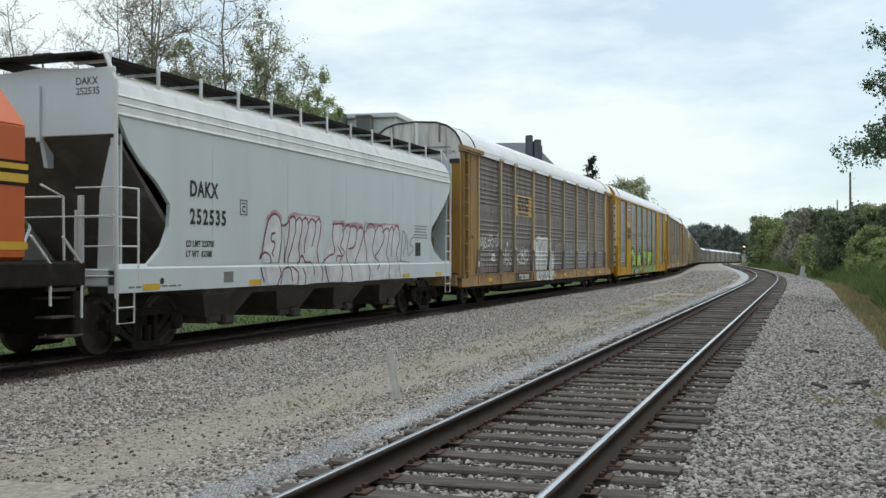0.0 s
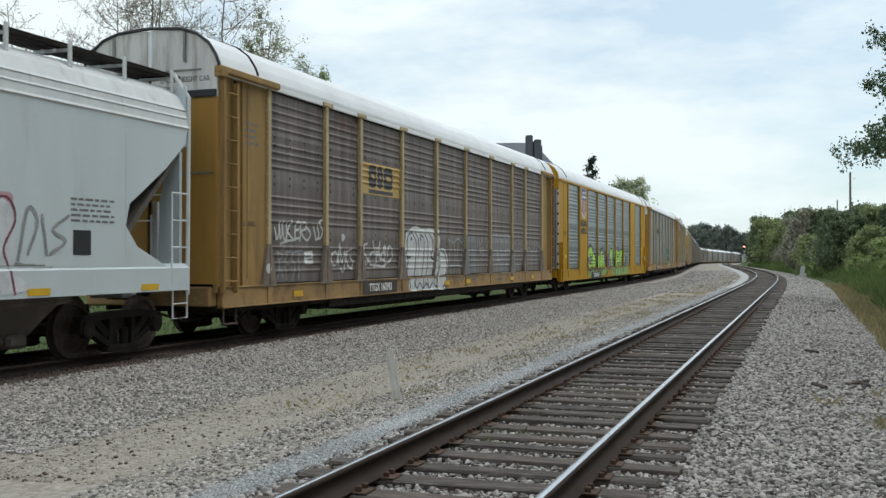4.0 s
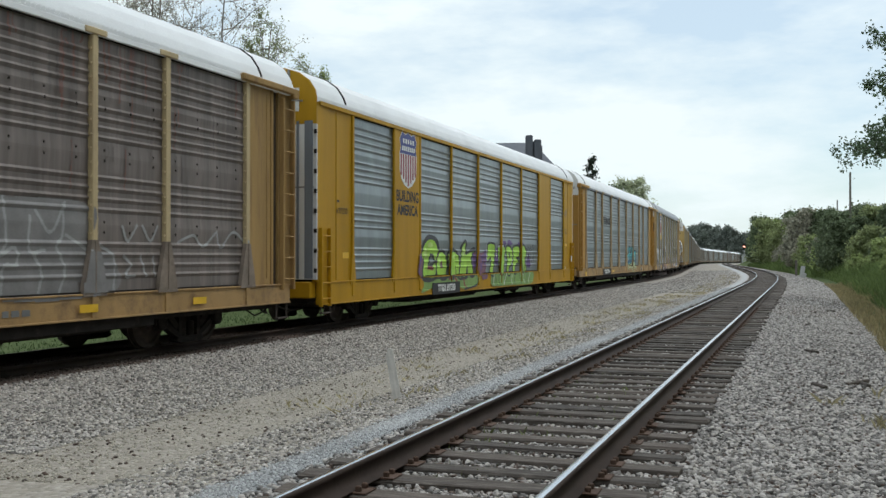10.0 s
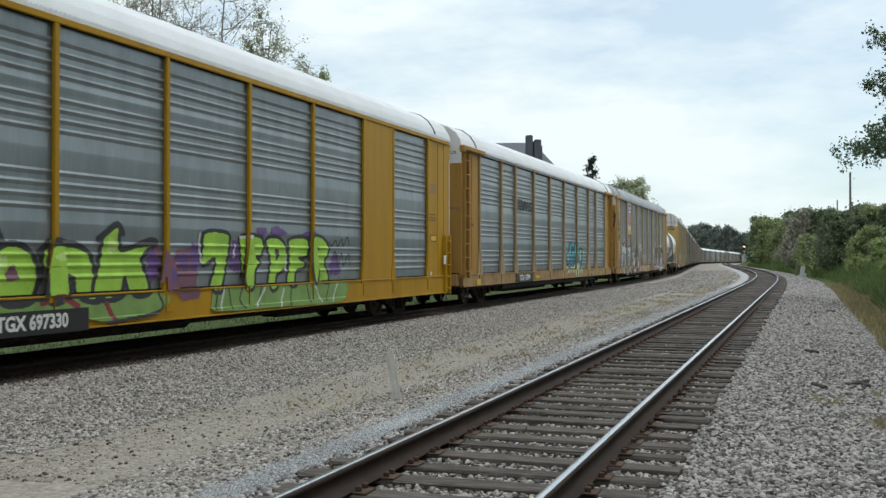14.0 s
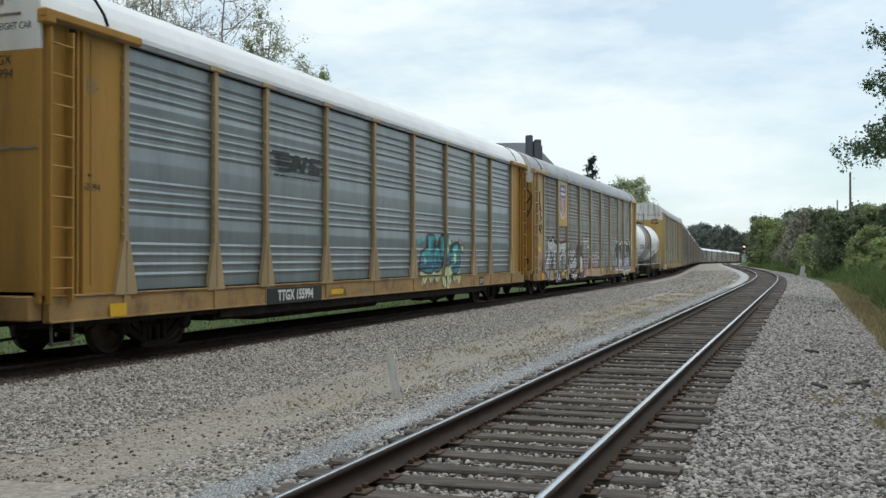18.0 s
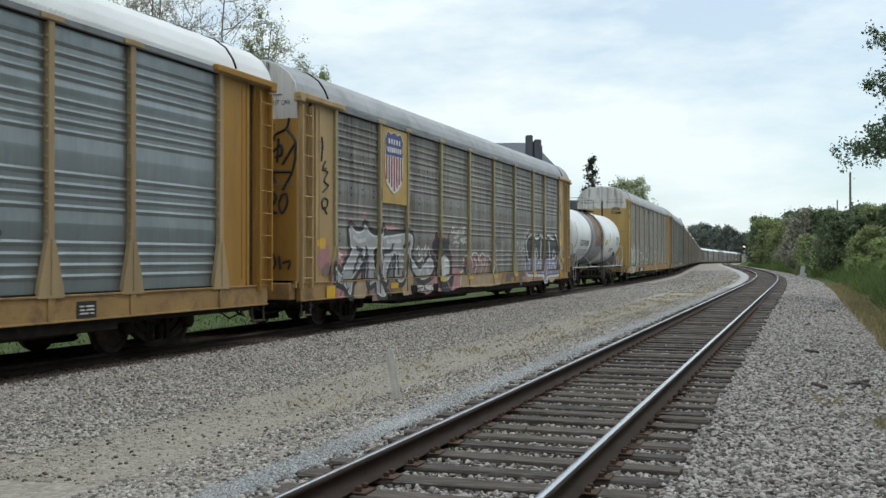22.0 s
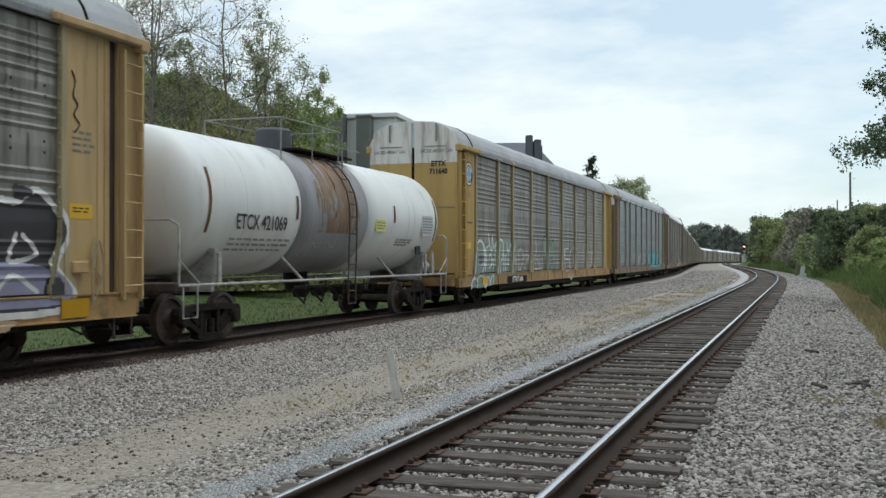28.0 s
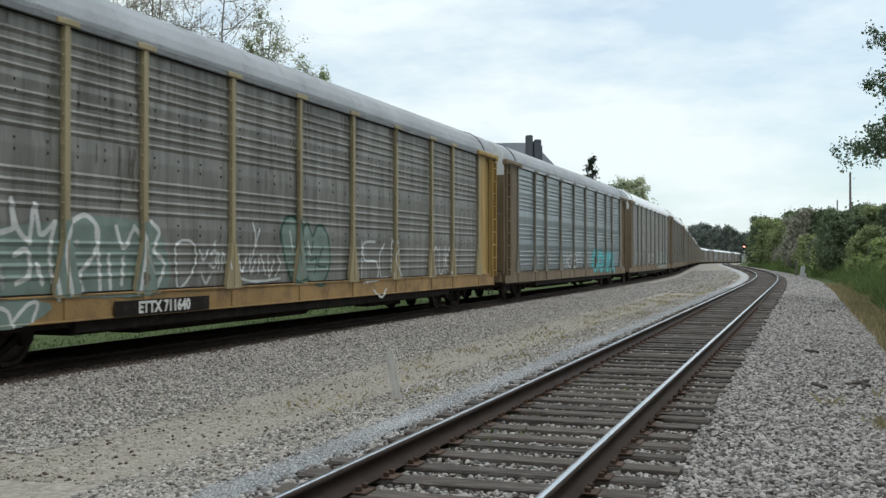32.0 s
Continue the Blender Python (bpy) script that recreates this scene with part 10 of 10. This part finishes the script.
def build_lineside():
    # signal
    x, y = view_place(1317, 345)
    z = -1.0
    b = root("signal", "railway signal showing red on a pale mast", "signal", at=pose(x, y, z))
    s = Solid()
    s.tube([(0, 0, -0.2), (0, 0, 6.2)], 0.14, 8)
    part("mast", s, M["concrete"], b)
    s = Solid()
    s.box((0, 0.4, 1.6), (1.6, 1.2, 3.4), 0.05)
    part("equipment_case", s, M["concrete"], b)
    s = Solid()
    s.box((0.0, -0.1, 5.9), (1.0, 0.2, 2.2), 0.2)
    part("target", s, M["black"], b)
    s = Solid()
    s.disc((-0.02, -0.22, 5.9), "y", [(-0.04, 0.28), (0.02, 0.28)], 16)
    part("lens", s, M["signal_red"], b, "glowing red lens")
    # stake between the tracks
    b = root("stake", "bleached wooden survey stake leaning in the dirt", "stake", at=pose(-4.93, 12.33, -0.45, -2, -10, 19))
    s = Solid()
    s.prism([(-0.060, 0), (0.060, 0), (0.052, 0.70), (0.0, 0.74), (-0.045, 0.66)], "y", -0.012, 0.012)
    part("stake_board", s, M["wood_pale"], b)
    # line marker on the bank
    x, y = view_place(1418, 92)
    b = root("marker_post", "pale concrete line marker on the grass bank", "post", at=pose(x, y, -0.45, 4, 8, 10))
    s = Solid()
    s.box((0, 0, 0.5), (0.35, 0.25, 1.2), 0.03)
    s.box((0.12, 0, 0.25), (0.5, 0.4, 0.5), 0.05)
    part("marker_block", s, M["concrete"], b)
    x, y = view_place(1409, 96)
    b = root("wooden_post", "grey wooden post beside the line", "post", at=pose(x, y, -0.4))
    s = Solid()
    s.box((0, 0, 0.7), (0.22, 0.22, 1.7), 0.02)
    part("post_shaft", s, M["wood_pole"], b)
    for px, d, top in ((1505, 95, 305), (1482, 150, 354), (1474.5, 190, 370)):
        x, y = view_place(px, d)
        h = 1.45 + (455 - top) * d / 1826
        b = root("utility_pole", "weathered wooden utility pole above the hedge", "utility pole", "poles along the hedge", at=pose(x, y, 0))
        s = Solid()
        s.tube([(0, 0, 0), (0, 0, h)], [0.12, 0.09], 8)
        part("shaft", s, M["wood_pole"], b)
    g = random.Random(3)
    for i in range(9):
        u, y = g.uniform(-0.3, 1.3), g.uniform(14, 40)
        b = root("wood_scrap", "dark splintered scrap of sleeper wood on the gravel", "debris", "scraps on the gravel", at=stand(u, y, g.uniform(60, 120), 1, 0.0))
        s = Solid()
        s.box((0, 0, 0.03), (g.uniform(0.2, 0.7), 0.06, 0.05), 0.012)
        part("splinter", s, M["tie"], b)


def build_bank():
    """Tall overgrown bank behind the trees, its top smooth, sloping down beyond."""
    tops = ((-260, 200), (60, 175), (160, 125), (250, 118), (330, 122), (400, 150), (470, 205), (540, 262), (620, 300))
    v, f = [], []
    rows = 26
    cols = [(-260 + 8 * i) for i in range(111)]
    for px in cols:
        top = float(np.interp(px, [q[0] for q in tops], [q[1] for q in tops]))
        zt = 1.45 + (455 - top) * 64 / 1826.0
        for j in range(rows):
            q = j / (rows - 1)
            d = 52 + 14 * q + 10 * max(0.0, q - 0.8) * 5
            x, y = view_place(px, d)
            z = zt * min(1.0, (q / 0.8)) ** 0.8 if q < 0.8 else zt * (1 - 0.25 * (q - 0.8) * 5)
            v.append((x, y, z - 0.6 + 0.35 * noise.noise((x * 0.6, y * 0.6, z * 0.6))))
    for i in range(len(cols) - 1):
        for j in range(rows - 1):
            f.append((i * rows + j, (i + 1) * rows + j, (i + 1) * rows + j + 1, i * rows + j + 1))
    tagged(new("embankment", quads_mesh("embankment", v, f, M["ground_bank"], True)), "tall bank covered in olive green undergrowth", "embankment", kind="structure")
    g = np.random.default_rng(77)
    n = 90000
    k = g.integers(0, len(f), n)
    V, F = np.array(v), np.array(f)
    a, b = g.uniform(0, 1, (n, 1)), g.uniform(0, 1, (n, 1))
    c = V[F[k, 0]] * (1 - a) * (1 - b) + V[F[k, 1]] * a * (1 - b) + V[F[k, 2]] * a * b + V[F[k, 3]] * (1 - a) * b
    c[:, 2] += g.uniform(0.0, 0.22, n)
    tagged(new("undergrowth", leaves_mesh("undergrowth", c, g.uniform(0.04, 0.10, n), M["bank"], g)), "low olive green undergrowth on the bank", "undergrowth", kind="stuff")


def build_plants():
    T = {}
    # bare spring trees behind the train
    bare = "slender spring tree with thin opening leaves"
    green = "young tree in fresh olive green leaf"
    spots = ((262, 47, 17.0, 7000, 0.045, "leaf_dull", 2, 0.24, bare), (228, 50, 15.5, 5000, 0.045, "leaf_dull", 2, 0.24, bare), (292, 53, 16.0, 5000, 0.05, "leaf_dull", 1, 0.22, bare),
             (345, 50, 12.2, 15000, 0.062, "leaf_mid", 2, 0.20, green), (382, 52, 11.4, 15000, 0.062, "leaf_mid", 2, 0.22, green), (404, 46, 17.0, 6500, 0.045, "leaf_dull", 1, 0.26, bare),
             (452, 52, 13.6, 9000, 0.055, "leaf_mid", 2, 0.18, bare), (486, 54, 12.8, 9000, 0.055, "leaf_mid", 2, 0.17, bare), (520, 56, 11.6, 15000, 0.062, "leaf_bright", 2, 0.17, green), (548, 58, 10.2, 9000, 0.062, "leaf_bright", 1, 0.15, green))
    for i, (px, d, h, n, leaf, mat, stems, wide, label) in enumerate(spots):
        x, y = view_place(px, d)
        t = tree("tree", label, h, h * wide, n, leaf, M[mat], 20 + i, 0.085, 0.16, stems, limbs=20, loose=0.5 if n > 8000 else 0.35)
        t.matrix_basis = pose(x, y, 0.2, 0, 0, i * 67)
    for i, (px, d, h) in enumerate(((52, 68, 17.5), (92, 66, 20.0), (8, 64, 15.5), (122, 70, 16.5))):
        x, y = view_place(px, d)
        t = tree("tree", "bare grey tree with a few buds", h, h * 0.22, 900, 0.06, M["leaf_dull"], 50 + i, 0.12, 0.35, 1, limbs=16)
        t.matrix_basis = pose(x, y, 0.5, 0, 0, i * 50)
    for i, (px, d, w, h, mat) in enumerate(((215, 47, 8, 7.5, "leaf_hedge"), (290, 45, 8, 7.2, "leaf_hedge"), (365, 46, 8, 8.0, "leaf_hedge"), (430, 49, 7, 9.0, "leaf_hedge"), (545, 54, 5, 10.6, "leaf_bright"), (490, 52, 6, 9.2, "leaf_hedge"),
                                                   (600, 60, 6, 8.2, "leaf_hedge"), (130, 46, 8, 9.4, "leaf_hedge"), (40, 45, 8, 8.8, "leaf_hedge"), (-60, 44, 8, 9, "leaf_hedge"), (660, 66, 6, 8, "leaf_hedge"), (720, 75, 7, 8, "leaf_hedge"))):
        x, y = view_place(px, d)
        b = bush("bush", "tall olive green hedge bush behind the train", w, 4.5, h, 26000, 0.085, M[mat], 70 + i)
        b.matrix_basis = pose(x, y, 0.0, 0, 0, 19 + i * 11)
    # distant single trees beyond the houses
    x, y = view_place(1045, 205)
    t = tree("pine_tree", "dark slim pine top above the train", 22.4, 2.5, 900, 0.27, M["leaf_pine"], 91, 0.2, 0.62, 1, twigs=False, limbs=9)
    t.matrix_basis = pose(x, y, 0)
    for i, (px, d, h, mat) in enumerate(((1105, 215, 18.2, "leaf_hazy"), (1172, 300, 15.0, "leaf_dull"), (1130, 230, 14.5, "leaf_hazy"), (1060, 190, 14.2, "leaf_dark"), (1187, 330, 13.0, "leaf_mid"), (690, 95, 13.2, "leaf_dull"))):
        x, y = view_place(px, d)
        t = tree("tree", "distant tree showing above the train roofs", h, h * 0.28, 5200, 0.30, M[mat], 100 + i, 0.25, 0.35, 1, twigs=False)
        t.matrix_basis = pose(x, y, 0)
    # woods: a few patterns, copied along both sides
    pat = [tree("tree", "full leafed woodland tree beside the line", 12, 4.2, 8500, 0.32, M[m], 130 + i, 0.2, 0.06, 1, twigs=False, limbs=20) for i, m in enumerate(("leaf_dark", "leaf_mid", "leaf_dull", "leaf_bright", "leaf_dark"))]
    bpat = [bush("bush", "dense leafy bush beside the line", 5.5, 5, 4.5, 4200, 0.20, M[m], 150 + i) for i, m in enumerate(("leaf_dark", "leaf_mid", "leaf_bright", "leaf_dull"))]
    used = set()

    def put(src, m, group):
        if src.name in used:
            t = copy_thing(src, m @ Matrix.Scale(1 / src.scale[0], 4))
        else:
            used.add(src.name)
            t = src
            t.matrix_basis = m
        t["group"] = group
    g = random.Random(8)
    fpat = [tree("tree", "hazy far woodland tree in leaf", 12, 4.2, 5200, 0.36, M["leaf_far"], 140 + i, 0.2, 0.15, 1, twigs=False) for i in range(2)]
    # far woods above the far train
    for i in range(30):
        px, d = 1207 + i * 4.3 + g.uniform(-3, 3), g.uniform(620, 800)
        x, y = view_place(px, d)
        top = 401 + 7 * math.sin(i * 0.9) + max(0, px - 1285) * 0.45
        h = (455 - top) * d / 1826 + 5.0
        put(fpat[g.randrange(2)], pose(x, y, -3.0, 0, 0, g.uniform(0, 360)) @ Matrix.Scale(h / 13.6, 4), "far woods")
    # woods on the bank side, from the bend up to the camera
    for i in range(44):
        px = 1349 + i * 5.6
        d = g.uniform(240, 275) if px < 1356 else g.uniform(190, 235) if px < 1400 else (g.uniform(130, 190) if px < 1470 else g.uniform(80, 130))
        x, y = view_place(px, d)
        top = float(np.interp(px, (1328, 1340, 1360, 1378, 1395, 1430, 1470, 1500, 1530, 1560), (388, 380, 377, 388, 375, 380, 380, 394, 380, 365))) + g.uniform(-9, 20)
        h = (455 - top) * d / 1826 + 1.45
        put(pat[g.choice((0, 1, 2, 4, 0)) if px > 1395 else g.choice((1, 3, 0))], pose(x, y, 0, 0, 0, g.uniform(0, 360)) @ Matrix.Scale(h / 11.6, 4), "woods beside the line")
    for i in range(64):
        y = 34 + 3.6 * i + g.uniform(-1, 1)
        u = 5.6 + g.uniform(0, 3.0) + 0.006 * y
        h = g.uniform(2.0, 3.3) if y < 120 else g.uniform(3.0, 5.5)
        put(bpat[g.choice((3, 3, 1, 3, 0) if y > 110 else (1, 2, 0, 1, 1))], pose(u + bend(y), y, height_at(u) + grade(y) - 0.3, 0, 0, g.uniform(0, 360)) @ Matrix.Scale(h / 4.4, 4), "bushes beside the line")
    for i in range(46):
        y = 105 + 4.2 * i + g.uniform(-1, 1)
        u = 3.3 + g.uniform(0, 2.0) + 0.006 * y
        h = g.uniform(2.4, 4.2)
        put(bpat[g.choice((1, 3, 3, 2, 1))], pose(u + bend(y), y, height_at(u) + grade(y) - 0.3, 0, 0, g.uniform(0, 360)) @ Matrix.Scale(h / 4.4, 4), "bushes beside the line")
    for i in range(26):
        y = 30 + 3.4 * i + g.uniform(-1, 1)
        u = 4.3 + g.uniform(0, 1.2)
        put(bpat[g.choice((2, 1, 2, 2))], pose(u + bend(y), y, height_at(u) + grade(y) - 0.3, 0, 0, g.uniform(0, 360)) @ Matrix.Scale(g.uniform(0.7, 1.5) / 4.4, 4), "bushes beside the line")
    # unseen woods added along the bank past the camera, to darken car side reflections
    for i in range(16):
        y = 26 - 5.0 * i + g.uniform(-1, 1)
        u = g.uniform(15, 21)
        put(pat[g.choice((0, 1, 4, 2))], pose(u, y, 1.8, 0, 0, g.uniform(0, 360)) @ Matrix.Scale(g.uniform(0.85, 1.15), 4), "woods beside the line")
    for i in range(34):
        y = 40 - 4.0 * i + g.uniform(-1, 1)
        u = g.uniform(8.5, 11.0) + (3.0 if y > 25 else 0.0)
        put(bpat[g.choice((0, 1, 0, 2))], pose(u, y, 1.3, 0, 0, g.uniform(0, 360)) @ Matrix.Scale(g.uniform(0.9, 1.3), 4), "bushes beside the line")
    # taller unseen trees, so the car sides mirror less sky
    for i in range(30):
        y = 30 - 4.4 * i + g.uniform(-1.5, 1.5)
        u = g.uniform(14, 24)
        put(pat[g.choice((0, 1, 4, 2))], pose(u, y, 1.6, 0, 0, g.uniform(0, 360)) @ Matrix.Scale(g.uniform(1.3, 1.7), 4), "woods beside the line")
    # the big tree that leans in over the bank
    x, y = view_place(1782, 40)
    t = tree("oak_tree", "large spreading tree with dark green leaf clusters", 11.2, 5.2, 21000, 0.085, M["leaf_oak"], 212, 0.30, 0.38, 1, droop=0.30, limbs=14, loose=0.17)
    t.matrix_basis = pose(x, y, 0.6, 0, 0, 30)


build_ground()
TRACKS = (build_track("near_track", NEAR, 4.0, 120.0, "single railway track of polished rails on old wooden sleepers"),
          build_track("train_track", FAR, 6.0, 60.0, "railway track under the train, oily brown sleepers and ballast"))
CARS = build_train()
mark_cars(CARS)
build_buildings()
build_lineside()
build_bank()
build_plants()
stones("ballast_stones", 52000, -0.95, 1.8, 6.0, 32, 0.040, M["stones"], "grey crushed stone beside the track", 1, 0.0, 1.5)
stones("ballast_stones", 34000, -0.95, 1.7, 24, 80, 0.046, M["stones"], "grey crushed stone beside the track", 6, -0.01, 1.3)
stones("ballast_stones", 44000, -3.75, -0.85, 5.5, 38, 0.036, M["stones"], "grey crushed stone between the sleepers", 2, 0.012, 1.4, True)
stones("oily_stones", 9000, -3.6, -0.95, 5.5, 40, 0.04, M["stones_dark"], "dark stained stone between the sleepers", 7, 0.01, 1.4, True)
stones("pale_gravel", 32000, -4.35, -3.62, 5.5, 60, 0.017, M["stones_pale"], "pale blue-grey fine gravel along the rail", 3, 0.0, 1.5)
stones("ballast_stones", 16000, -5.35, -4.25, 5.5, 50, 0.032, M["stones_lit"], "loose grey stone beside the pale gravel", 9, 0.0, 1.4)
stones("ballast_stones", 60000, -10.2, -7.0, 8, 70, 0.034, M["stones_lit"], "grey crushed stone on the shoulder of the train track", 4, 0.0, 1.5)
stones("dirt_stones", 34000, -8.6, -4.3, 7, 45, 0.020, M["stones_tan"], "small tan stones in the dirt", 5, 0.0, 1.3)
stones("oily_stones", 16000, -13.3, -10.1, 8, 50, 0.032, M["stones_dark"], "oily stone around the train track", 8, 0.0, 1.3)
grass_patch("dry_grass", 9000, ((1.5, 2.9, 12, 75),), 0.22, M["grass_dry"], "dry straw grass along the gravel edge", 11)
grass_patch("dry_grass", 15000, ((-6.6, -4.5, 11, 60), (-6.4, -4.5, 40, 110)), 0.075, M["grass_straw"], "short dry grass scattered in the gravel", 16, 0.8, 0.12)
grass_patch("dry_grass", 1500, ((0.15, 1.0, 9.0, 12.5), (-0.1, 0.9, 12.5, 15)), 0.13, M["grass_straw"], "thin straw grass growing through the gravel", 17, 0.5, 0.15)
grass_patch("rough_grass", 16000, ((2.0, 6.0, 100, 270),), 0.7, M["grass_green"], "rough green grass on the far bank", 18)
grass_patch("green_grass", 26000, ((2.5, 7.0, 18, 100),), 0.35, M["grass_green"], "green grass on the bank", 12)
grass_patch("lawn_grass", 22000, ((-24, -15.0, 5, 45),), 0.09, M["grass_lawn_shade"], "green grass behind the train", 13)
grass_patch("track_weeds", 900, ((-3.0, -2.25, 7.5, 9.0), (-2.4, -1.8, 8.6, 9.4), (-3.2, -1.4, 9, 16), (-3.05, -2.2, 7.4, 9.6)), 0.08, M["grass_weed"], "small green weeds between the sleepers", 14)
stones("far_stones", 14000, -9.6, -4.4, 55, 150, 0.075, M["stones_lit"], "grey stone in the dirt farther down the line", 41, 0.0, 1.4)
stones("far_stones", 6000, -0.95, 1.7, 70, 150, 0.075, M["stones"], "grey crushed stone farther down the track", 42, 0.0, 1.3)
stones("dark_stones", 2200, -9.8, -4.3, 7, 50, 0.028, M["stones_dark"], "scattered dark stones on the gravel", 31, 0.004, 1.4)
stones("dark_stones", 4000, -0.95, 1.8, 6, 50, 0.032, M["stones_dark"], "scattered dark stones beside the track", 32, 0.006, 1.4)
motions()
